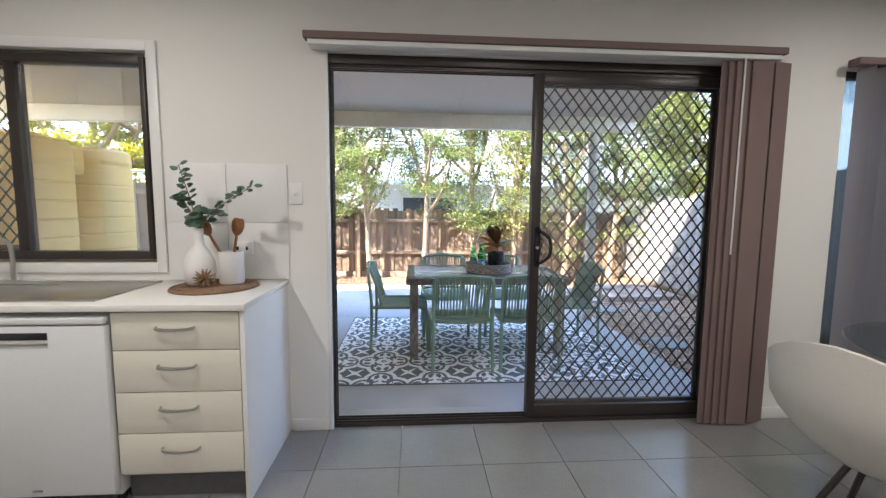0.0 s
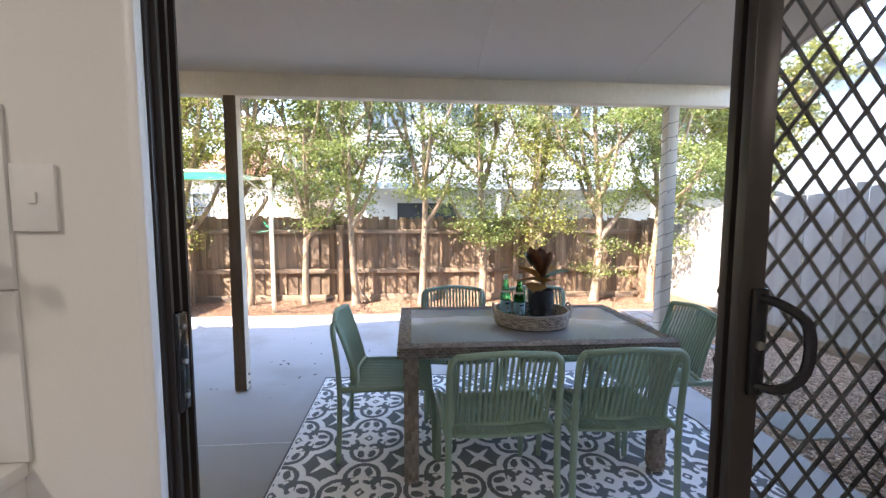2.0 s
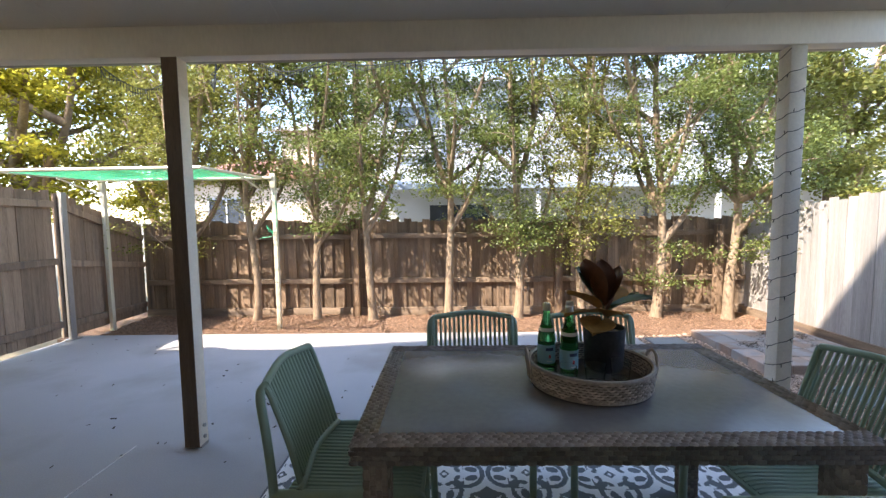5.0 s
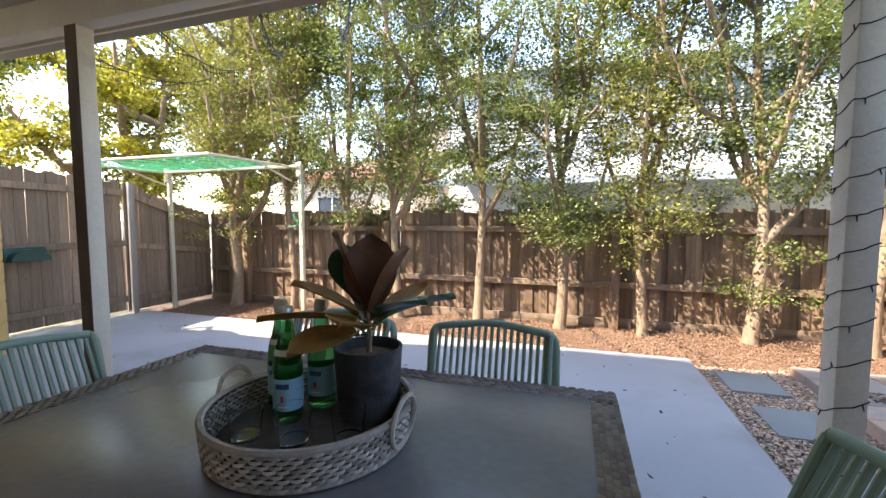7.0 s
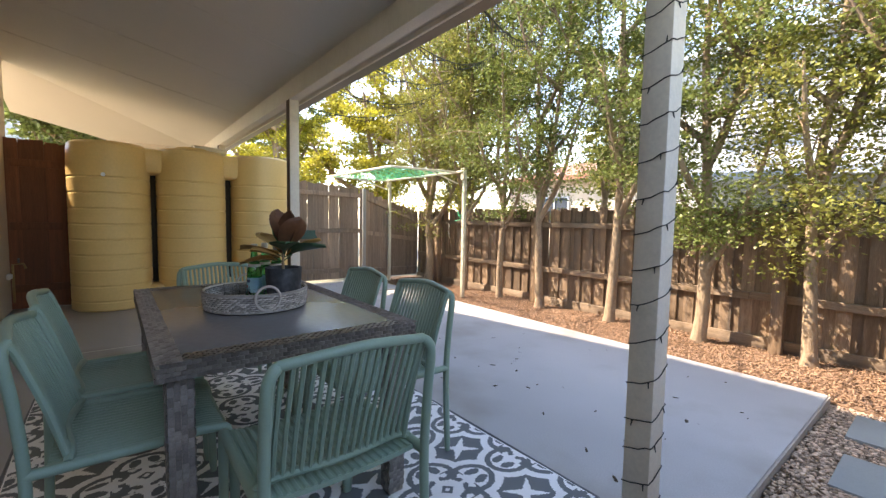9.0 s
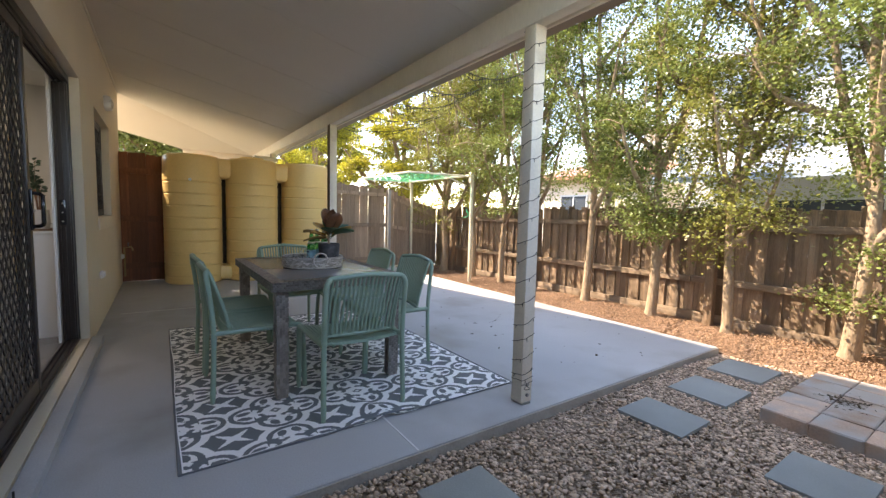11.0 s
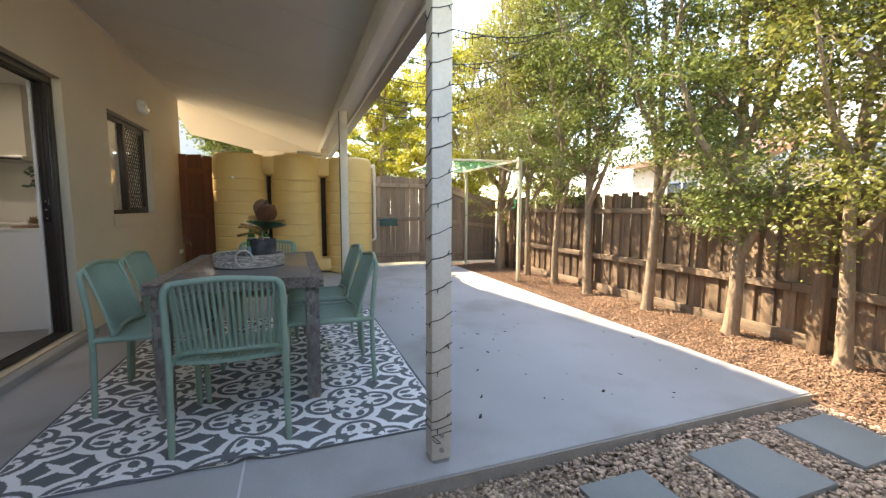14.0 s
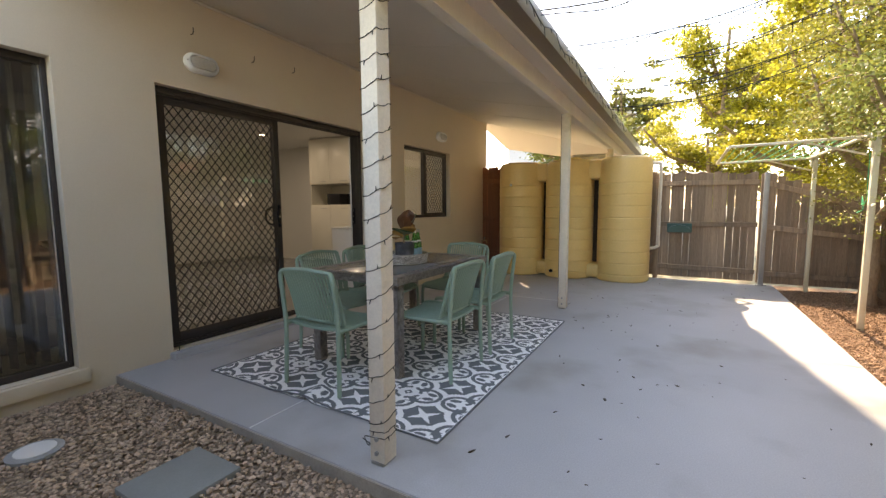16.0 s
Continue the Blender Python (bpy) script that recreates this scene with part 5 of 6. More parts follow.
bulkhead(1.52, 2.432)
bulkhead(-2.50, 2.405)
for x, z, w in ((1.58, 2.66, 0.012), (1.02, 2.60, 0.012), (0.55, 2.63, 0.01), (1.86, 0.05, 0.01)):
    bm = bare()
    tube(bm, [(x, 2.37, z), (x, 2.40, z), (x, 2.41, z + 0.02), (x, 2.41, z + 0.05)], 0.004, 5)
    solid("cable_hook", bm, WIRE_GREEN, "small dark hook screwed into the wall", "hook", "cable hooks")
for x, z in ((-1.40, 0.49), (-4.02, 0.42)):
    t = thing("power_outlet", (x, 2.37, z), "white weatherproof outlet low on the wall", "outlet", "wall outlets")
    bm = bare()
    box(bm, x - 0.06, 2.371, z - 0.035, x + 0.06, 2.40, z + 0.035, 0.01)
    part("box", bm, WHITE_PAINT, t)
    bm = bare()
    box(bm, x - 0.05, 2.40, z - 0.026, x + 0.05, 2.412, z + 0.026, 0.006)
    part("cover", bm, WHITE_GOODS, t)
t = thing("garden_tap", (-4.1, 2.40, 0.55), "brass garden tap on pipework by the gate", "tap")
bm = bare()
tube(bm, [(-4.1, 2.41, 0.1), (-4.1, 2.41, 0.55), (-4.1, 2.50, 0.56), (-4.1, 2.52, 0.50)], 0.012, 8)
part("pipe", bm, mat("old_brass", (0.35, 0.24, 0.10), 0.4, metal=0.9), t)
bm = bare()
cyl(bm, (-4.1, 2.46, 0.57), (-4.1, 2.46, 0.61), 0.008), cyl(bm, (-4.13, 2.46, 0.615), (-4.07, 2.46, 0.615), 0.009)
part("handle", bm, mat("tap_handle", (0.12, 0.12, 0.12), 0.5), t)


# ---- fairy lights from the gutter out to the trees ----
def light_string(p0, p1, sag, seed, n=34):
    t = thing("fairy_light_string", Vector(p0), "dark cable of small unlit icicle fairy lights, strung overhead", "string light", "overhead light strings")
    a, b = Vector(p0), Vector(p1)
    pts = [a.lerp(b, i / n) - Vector((0, 0, sag * 4 * (i / n) * (1 - i / n))) for i in range(n + 1)]
    bm = bare()
    tube(bm, pts, 0.0055, 5)
    tube(bm, [p + Vector((0.03 * math.sin(k * 0.9), 0, -0.03 - 0.02 * math.sin(k * 0.55))) for k, p in enumerate(pts)], 0.0045, 5)
    part("cable", bm, WIRE_GREEN, t)
    g = rng(seed)
    bm = bare()
    for i in range(1, n):
        p = a.lerp(b, i / n) - Vector((0, 0, sag * 4 * (i / n) * (1 - i / n)))
        h = g.uniform(0.03, 0.09)
        cyl(bm, p, p - Vector((0, 0, h)), 0.0032, n=4)
        cyl(bm, p - Vector((0, 0, h)), p - Vector((0, 0, h + 0.015)), 0.0035, 0.002, n=5)
    part("icicle_fringe", bm, WIRE_GREEN, t, "tiny bulbs on short dark drops", kind="stuff")


for i, (x0, x1, z1) in enumerate(((0.87, -0.76, 3.7), (0.15, -1.57, 3.7), (-0.48, -2.39, 3.6), (-1.3, -2.9, 3.4), (-2.17, -3.4, 3.3))):
    light_string((x0, 5.11, 2.49), (x1, 7.85, z1), 0.22, 40 + i)
bm = bare()
g = rng(50)
pts = [Vector((2.6 - 0.13 * i, 5.112 + 0.006 * math.sin(i * 2.1), 2.44 + 0.03 * math.sin(i * 1.3))) for i in range(50)]
tube(bm, pts, 0.0035, 5)
for p in pts:
    cyl(bm, p, p - Vector((g.uniform(-0.02, 0.02), -0.01, g.uniform(0.03, 0.07))), 0.0025, n=4)
solid("gutter_lights", bm, WIRE_GREEN, "dark fairy-light cable clipped along the gutter", "string light")


# ---- neighbouring houses ----
NB_WHITE = mat("white_cladding", (0.44, 0.455, 0.475), 0.6, var=0.04, coarse=0.8, fine=30, bump=0.1)
NB_ROOF = mat("pale_steel_roof", (0.42, 0.46, 0.50), 0.35, metal=0.2, var=0.04, coarse=1, fine=20, bump=0.05)
NB_GREY = mat("blue_grey_cladding", (0.27, 0.32, 0.37), 0.6, var=0.05, coarse=1)
NB_BEIGE = mat("beige_render", (0.55, 0.46, 0.36), 0.7, var=0.05, coarse=1)
NB_DARK = mat("dark_window", (0.05, 0.06, 0.075), 0.1, var=0.05, bump=0)
NB_TILE = mat("terracotta_roof", (0.30, 0.13, 0.08), 0.7, var=0.15, coarse=4)


def house(x, y, w, d, floors, wall_m, roof_m, label, windows, verandah=True, pitch=1.2, face=-1, louvre=True):
    """A house seen from the yard; its front is at y and runs along x."""
    t = thing("house", (x + w / 2, y, -0.14), label, "house", "neighbouring houses")
    H = 0.2 + 2.9 * floors
    bm = bare()
    box(bm, x, y, -0.14, x + w, y + d, H)
    part("wall", bm, wall_m, t)
    bm = bare()
    e = 0.5
    lo = [bm.verts.new(p) for p in ((x - e, y - e, H), (x + w + e, y - e, H), (x + w + e, y + d + e, H), (x - e, y + d + e, H))]
    hi = [bm.verts.new(p) for p in ((x + d * 0.35, y + d / 2, H + pitch), (x + w - d * 0.35, y + d / 2, H + pitch))]
    bm.faces.new((lo[0], lo[1], hi[1], hi[0])), bm.faces.new((lo[1], lo[2], hi[1])), bm.faces.new((lo[2], lo[3], hi[0], hi[1])), bm.faces.new((lo[3], lo[0], hi[0])), bm.faces.new(lo[::-1])
    bmesh.ops.recalc_face_normals(bm, faces=bm.faces)
    roof = part("roof", bm, roof_m, t)
    bm = bare()
    box(bm, x - e, y - e - 0.05, H - 0.15, x + w + e, y - e, H + 0.02)
    part("gutter", bm, roof_m, roof)
    if verandah:
        bm = bare()
        plate(bm, [(x + 0.2, y - 0.002, 3.15), (x + w, y - 0.002, 3.15), (x + w, y - 2.4, 2.35), (x + 0.2, y - 2.4, 2.35)], 0.06)
        vr = part("verandah_roof", bm, roof_m, t, "pale ribbed steel lean-to roof")
        for i in range(int(w / 0.6)):
            bm = bare()
            tube(bm, [(x + 0.4 + 0.6 * i, y - 0.01, 3.16), (x + 0.4 + 0.6 * i, y - 2.38, 2.37)], 0.02, 4)
            part("roof_rib", bm, roof_m, vr)
        bm = bare()
        box(bm, x + 0.2, y - 2.46, 2.2, x + w, y - 2.41, 2.36)
        part("verandah_fascia", bm, NB_GREY, t)
        for i in range(4):
            bm = bare()
            box(bm, x + 0.4 + i * (w - 0.7) / 3, y - 2.35, -0.14, x + 0.52 + i * (w - 0.7) / 3, y - 2.23, 2.28)
            part("verandah_post", bm, wall_m, t)
    for wx, wz, ww, wh in windows:
        bm = bare()
        box(bm, wx, y - 0.03, wz, wx + ww, y + 0.02, wz + wh)
        win = part("window", bm, NB_DARK, t, "dark window pane")
        bm = bare()
        for b in ((wx - 0.07, wz - 0.07, wx + ww + 0.07, wz), (wx - 0.07, wz + wh, wx + ww + 0.07, wz + wh + 0.07), (wx - 0.07, wz, wx, wz + wh), (wx + ww, wz, wx + ww + 0.07, wz + wh), (wx + ww / 2 - 0.03, wz, wx + ww / 2 + 0.03, wz + wh)):
            box(bm, b[0], y - 0.07, b[1], b[2], y - 0.001, b[3])
        part("window_frame", bm, NB_WHITE, win)
        if louvre:
            bm = bare()
            k = int(wh * 0.6 / 0.14)
            for i in range(k):
                box(bm, wx - 0.05, y - 0.18, wz + 0.14 * i, wx + ww + 0.05, y - 0.10, wz + 0.14 * i + 0.085)
            part("shutter", bm, NB_WHITE, win, "white louvred screen", kind="stuff")


house(-2.9, 17.0, 16.5, 8.0, 2, NB_WHITE, NB_ROOF, "white two-storey neighbouring house with pale steel roof and louvred windows",
      [(-1.7, 3.5, 1.6, 1.7), (1.5, 3.8, 1.0, 1.5), (4.6, 3.7, 2.2, 1.5), (8.6, 3.7, 2.4, 1.6), (11.6, 3.7, 1.4, 1.6), (-0.5, 0.5, 2.2, 1.3), (5.0, 0.4, 2.4, 1.5)])
house(-11.5, 19.0, 6.5, 7.0, 1, NB_BEIGE, NB_TILE, "beige neighbouring house with terracotta roof", [(-9.5, 1.0, 1.4, 1.2)], verandah=False, louvre=False)
house(-8.5, 24.0, 5.0, 6.0, 2, NB_BEIGE, NB_ROOF, "beige two-storey house with pale green roof far off", [(-6.6, 3.6, 1.2, 1.2)], verandah=False, louvre=False)
house(14.0, 13.0, 8.0, 8.0, 2, NB_GREY, NB_ROOF, "blue grey two-storey house beyond the side fence", [(14.6, 3.4, 2.2, 1.5), (18.4, 3.4, 2.0, 1.5)], verandah=False)
house(-26.0, -3.2, 6.0, 6.3, 2, NB_WHITE, NB_ROOF, "small pale two-storey house far beyond the gate", [(-24.5, 3.8, 1.2, 1.2)], verandah=False, louvre=False, pitch=1.9)


# ---- sliding door ----
def rect_frame(bm, x0, x1, z0, z1, y0, y1, side, top, bottom, bevel=0.003):
    box(bm, x0, y0, z0, x0 + side, y1, z1, bevel)
    box(bm, x1 - side, y0, z0, x1, y1, z1, bevel)
    box(bm, x0 + side, y0, z1 - top, x1 - side, y1, z1, bevel)
    box(bm, x0 + side, y0, z0, x1 - side, y1, z0 + bottom, bevel)


def diamond_grille(x0, x1, z0, z1, y, px, pz, w, t):
    """A sheet of crossing diagonal bars, cut to a rectangle."""
    bm = bare()
    k = px / pz
    for s in (1, -1):
        c = x0 - (z1 - z0) * k if s > 0 else x0
        end = x1 if s > 0 else x1 + (z1 - z0) * k
        while c < end:
            # x = c + s*k*(z - z0)
            lo, hi = (x0 - c) / (s * k) + z0, (x1 - c) / (s * k) + z0
            a, b = max(z0, min(lo, hi)), min(z1, max(lo, hi))
            if b - a > 0.01:
                p, q = Vector((c + s * k * (a - z0), y, a)), Vector((c + s * k * (b - z0), y, b))
                d = (q - p).normalized()
                n = Vector((d.z, 0, -d.x)) * w / 2
                dy = Vector((0, t / 2, 0))
                v = [bm.verts.new(m) for m in (p - n - dy, p + n - dy, q + n - dy, q - n - dy, p - n + dy, p + n + dy, q + n + dy, q - n + dy)]
                for f in ((0, 1, 2, 3), (7, 6, 5, 4), (0, 4, 5, 1), (3, 2, 6, 7), (1, 5, 6, 2), (0, 3, 7, 4)):
                    bm.faces.new([v[i] for i in f])
            c += px
    bmesh.ops.recalc_face_normals(bm, faces=bm.faces)
    return bm


door = thing("door_1", (0.635, 2.255, 0.056), "dark bronze aluminium sliding door, half open, with a security screen", "sliding door", kind="structure")
bm = bare()
rect_frame(bm, DOOR[0] + 0.002, DOOR[1] - 0.002, DOOR[2] + 0.004, DOOR[3] - 0.002, 2.211, 2.307, 0.036, 0.05, 0.022)
for y in (2.230, 2.260, 2.290):
    box(bm, DOOR[0] + 0.046, y - 0.004, 2.135, DOOR[1] - 0.046, y + 0.004, 2.153)
    box(bm, DOOR[0] + 0.047, y - 0.004, DOOR[2] + 0.026, DOOR[1] - 0.046, y + 0.004, DOOR[2] + 0.036)
    box(bm, -0.4675, y - 0.004, DOOR[2] + 0.04, -0.456, y + 0.004, 2.134)
box(bm, -0.526, 2.215, 0.084, -0.468, 2.303, 2.134, 0.002)
part("door_frame", bm, BLACK_ALU, door)
SX0, SX1, SZ0, SZ1 = 0.692, 1.847, 0.094, 2.136
bm = bare()
rect_frame(bm, SX0, SX1, SZ0, SZ1, 2.263, 2.287, 0.062, 0.065, 0.085)
screen = part("screen_panel", bm, BLACK_ALU, door, "security screen leaf")
part("grille", diamond_grille(SX0 + 0.064, SX1 - 0.064, SZ0 + 0.08, SZ1 - 0.06, 2.275, 0.074, 0.094, 0.0075, 0.006), SCREEN_WIRE, screen, "black diamond security grille")
bm = bare()
rect_frame(bm, SX0 - 0.005, SX1, SZ0, SZ1, 2.217, 2.243, 0.055, 0.055, 0.07)
leaf = part("glass_leaf", bm, BLACK_ALU, door, "glazed sliding leaf pushed open")
bm = bare()
box(bm, SX0 + 0.045, 2.228, SZ0 + 0.06, SX1 - 0.05, 2.232, SZ1 - 0.05)
pane = part("pane", bm, WINDOW_GLASS, leaf)
pane.visible_shadow = False
for y, s in ((2.216, -1), (2.288, 1)):
    bm = bare()
    box(bm, 0.709, min(y, y + s * 0.012), 1.03, 0.742, max(y, y + s * 0.012), 1.26, 0.004)
    tube(bm, curve([(0.727, y + s * 0.006, 1.05), (0.742, y + s * 0.05, 1.06), (0.782, y + s * 0.062, 1.10), (0.782, y + s * 0.062, 1.19), (0.742, y + s * 0.05, 1.23), (0.727, y + s * 0.006, 1.24)], 4), 0.0105, 8)
    h = part("door_handle", bm, BLACK_GLOSS, door, "black moulded pull handle with lock")
    bm = bare()
    cyl(bm, (0.725, y + s * 0.012, 1.14), (0.725, y + s * 0.018, 1.14), 0.009, n=12)
    part("lock_cylinder", bm, STEEL, h)
bm = bare()
box(bm, -0.468, 2.230, 1.02, -0.450, 2.270, 1.22, 0.004)
part("lock_keeper", bm, BLACK_GLOSS, door)
for z in (1.05, 1.12, 1.19):
    bm = bare()
    cyl(bm, (-0.451, 2.250, z), (-0.445, 2.250, z), 0.006, n=8)
    part("screw", bm, STEEL, door)
bm = bare()
box(bm, -0.489, 2.184, 0.061, -0.468, 2.208, 2.24, 0.004)
box(bm, 1.887, 2.184, 0.061, 1.915, 2.208, 2.24, 0.004)
box(bm, -0.468, 2.184, 2.207, 1.887, 2.208, 2.24, 0.004)
solid("trim", bm, WHITE_PAINT, "white painted timber reveal around the sliding door", "trim", kind="structure")


def window_unit(name, x0, x1, z0, z1, label, split, grille_side, glazing=WINDOW_GLASS):
    w = thing(name, ((x0 + x1) / 2, 2.260, z0), label, "window", kind="structure")
    bm = bare()
    rect_frame(bm, x0 + 0.002, x1 - 0.002, z0 + 0.002, z1 - 0.002, 2.225, 2.295, 0.026, 0.045, 0.045)
    box(bm, split - 0.028, 2.230, z0 + 0.047, split + 0.028, 2.290, z1 - 0.047, 0.003)
    part("window_frame", bm, BLACK_ALU, w)
    for a, b, y in ((x0 + 0.04, split - 0.027, 2.268), (split + 0.027, x1 - 0.04, 2.248)):
        bm = bare()
        box(bm, a, y, z0 + 0.045, b, y + 0.004, z1 - 0.045)
        p = part("pane", bm, glazing, w)
        p.visible_shadow = False
    if grille_side:
        a, b = (x0 + 0.042, split - 0.028) if grille_side < 0 else (split + 0.028, x1 - 0.042)
        bm = bare()
        rect_frame(bm, a, b, z0 + 0.047, z1 - 0.047, 2.274, 2.288, 0.03, 0.03, 0.03)
        g = part("screen_frame", bm, BLACK_ALU, w)
        part("grille", diamond_grille(a + 0.028, b - 0.028, z0 + 0.075, z1 - 0.075, 2.281, 0.074, 0.094, 0.0075, 0.005), SCREEN_WIRE, g, "black diamond security grille")
    return w


kw = window_unit("window_1", KWIN[0], KWIN[1], KWIN[2], KWIN[3], "dark framed sliding kitchen window with a half security screen", -2.13, -1)
bm = bare()
rect_frame(bm, -2.88, -1.357, 1.0, 2.23, 2.182, 2.199, 0.052, 0.052, 0.052)
solid("window_trim", bm, WHITE_PAINT, "white timber architrave round the kitchen window", "trim", kind="structure")
bm = bare()
box(bm, KWIN[0] - 0.03, 2.372, 0.94, KWIN[1] + 0.03, 2.386, 1.062, 0.004)
solid("window_sill", bm, RENDER_WALL, "rendered sill band under the kitchen window", "sill", kind="structure")
window_unit("window_2", BWIN[0], BWIN[1], BWIN[2], BWIN[3], "tall fixed dining window with vertical blinds behind it", 3.36, 0, TINTED_GLASS)
bm = bare()
box(bm, BWIN[0] - 0.05, 2.372, 0.02, BWIN[1] + 0.05, 2.41, 0.114, 0.006)
solid("window_sill", bm, RENDER_WALL, "cream rendered sill under the tall window", "sill", kind="structure")


# ---- vertical blinds ----
def slat(parent, x, y, z0, z1, w, turn, material):
    bm = bare()
    k = 4
    t = Matrix.Rotation(radians(turn), 4, "Z")
    rows = []
    for z in (z0, z1):
        rows.append([bm.verts.new(Vector((x, y, z)) + t @ Vector((w * (i / k - 0.5), 0.006 * (1 - (2 * i / k - 1) ** 2), 0))) for i in range(k + 1)])
    for i in range(k):
        bm.faces.new((rows[0][i], rows[0][i + 1], rows[1][i + 1], rows[1][i]))
    geo = bmesh.ops.extrude_face_region(bm, geom=bm.faces[:])
    bmesh.ops.translate(bm, vec=t @ Vector((0, 0.0012, 0)), verts=[v for v in geo["geom"] if isinstance(v, bmesh.types.BMVert)])
    bmesh.ops.recalc_face_normals(bm, faces=bm.faces)
    part("slat", bm, material, parent, smooth=60)


b1 = thing("vertical_blind", (0.75, 2.11, 2.2), "brown fabric vertical blind drawn aside from the door", "blind")
bm = bare()
box(bm, -0.57, 2.075, 2.232, 2.07, 2.14, 2.268, 0.004)
part("head_rail", bm, BLIND, b1, "slim brown head rail")
bm = bare()
box(bm, -0.55, 2.09, 2.206, 2.05, 2.183, 2.231, 0.003)
part("track", bm, WHITE_PAINT, b1, "white track under the rail")
g = rng(61)
for i in range(7):
    slat(b1, 1.785 + 0.042 * i + (0.05 if i > 4 else 0), 2.128 - 0.006 * (i % 5), 0.075, 2.205, 0.127, (2 if i < 5 else 16) + g.uniform(-1, 1), BLIND)
bm = bare()
tube(bm, [(1.80, 2.05, 2.2), (1.792, 2.045, 1.12)], 0.005, 6)
part("wand", bm, WHITE_PAINT, b1, "white control wand")
b2 = thing("vertical_blind", (3.36, 2.11, 2.2), "grey fabric vertical blind, half open, behind the tall window", "blind")
bm = bare()
box(bm, 2.50, 2.08, 2.195, 4.3, 2.15, 2.235, 0.004)
part("head_rail", bm, BLIND, b2)
for i in range(22):
    slat(b2, 2.60 + 0.08 * i, 2.13, 0.16, 2.195, 0.089, -72 + g.uniform(-4, 4), BLIND_PALE)


# ---- kitchen bench ----
def handle(parent, x, y, z, w):
    bm = bare()
    tube(bm, curve([(x - w / 2, y, z), (x - w / 2 + 0.012, y - 0.022, z - 0.003), (x, y - 0.030, z - 0.006), (x + w / 2 - 0.012, y - 0.022, z - 0.003), (x + w / 2, y, z)], 5), 0.0055, 7, flat=1.3)
    part("handle", bm, STEEL, parent, "bowed brushed steel handle")


t = thing("drawer_cabinet", (-1.0, 1.9, 0.06), "cream four-drawer kitchen cabinet under the bench", "cabinet")
bm = bare()
box(bm, -1.262, 1.62, 0.19, -0.738, 2.19, 0.925)
part("carcass", bm, CABINET, t)
bm = bare()
box(bm, -1.262, 1.66, 0.061, -0.738, 1.68, 0.188)
part("kickboard", bm, mat("dark_kick", (0.10, 0.10, 0.10), 0.6), t)
edges = [0.205, 0.388, 0.572, 0.757, 0.922]
for z0, z1 in zip(edges, edges[1:]):
    bm = bare()
    box(bm, -1.259, 1.600, z0 + 0.002, -0.741, 1.618, z1 - 0.002, 0.0015)
    d = part("drawer", bm, CABINET, t)
    handle(d, -1.0, 1.600, z1 - 0.066, 0.155)
bm = bare()
box(bm, -0.736, 1.598, 0.061, -0.716, 2.199, 0.927, 0.001)
solid("bench_end_panel", bm, WHITE_PAINT, "smooth white panel closing the bench end", "panel")
t = thing("dishwasher", (-1.56, 1.9, 0.06), "white dishwasher with a dark display under the bench", "dishwasher")
bm = bare()
box(bm, -1.86, 1.62, 0.10, -1.272, 2.18, 0.905, 0.004)
part("body", bm, WHITE_GOODS, t)
bm = bare()
box(bm, -1.862, 1.575, 0.13, -1.270, 1.618, 0.872, 0.008)
part("door", bm, WHITE_GOODS, t)
bm = bare()
box(bm, -1.862, 1.572, 0.878, -1.270, 1.618, 0.905, 0.006)
part("top_strip", bm, WHITE_GOODS, t)
bm = bare()
box(bm, -1.80, 1.571, 0.815, -1.49, 1.5745, 0.845, 0.001)
part("display", bm, BLACK_GLOSS, t, "black display panel")
bm = bare()
box(bm, -1.80, 1.569, 0.792, -1.49, 1.5745, 0.803, 0.002)
part("grip", bm, STEEL, t, "chrome grip strip")
bm = bare()
box(bm, -1.60, 1.5725, 0.155, -1.56, 1.5745, 0.163)
part("badge", bm, STEEL, t)
for x in (-1.84, -1.30):
    bm = bare()
    cyl(bm, (x, 1.66, 0.061), (x, 1.66, 0.10), 0.018, n=10)
    part("foot", bm, BLACK_GLOSS, t)
t = thing("sink_cabinet", (-2.4, 1.9, 0.06), "cream cabinet below the kitchen sink", "cabinet")
bm = bare()
box(bm, -2.998, 1.62, 0.061, -1.866, 2.19, 0.925)
part("carcass", bm, CABINET, t)
for x in (-2.35, -1.87):
    bm = bare()
    box(bm, x - 0.476, 1.60, 0.20, x - 0.004, 1.618, 0.92, 0.0015)
    d = part("door", bm, CABINET, t)
    handle(d, x - 0.24, 1.60, 0.85, 0.155)
bm = bare()
box(bm, -2.998, 1.578, 0.929, -0.708, 2.199, 0.957, 0.003)
solid("worktop", bm, BENCH, "glossy white stone-look kitchen worktop", "worktop")
t = thing("kitchen_sink", (-1.95, 1.88, 0.957), "stainless steel drop-in sink in the worktop", "sink")
bm = bare()
for x0, y0, x1, y1 in ((-2.55, 1.66, -2.38, 2.10), (-1.80, 1.66, -1.36, 2.10), (-2.38, 1.66, -1.80, 1.72), (-2.38, 2.04, -1.80, 2.10)):
    box(bm, x0, y0, 0.9575, x1, y1, 0.9625, 0.001)
box(bm, -2.38, 1.72, 0.9572, -1.80, 2.04, 0.9580)
part("drainer", bm, STEEL, t)
bm = bare()
tube(bm, [(-2.562, 1.648, 0.961), (-1.348, 1.648, 0.961), (-1.348, 2.112, 0.961), (-2.562, 2.112, 0.961)], 0.006, 6, close=True)
part("rolled_edge", bm, STEEL, t)
bm = bare()
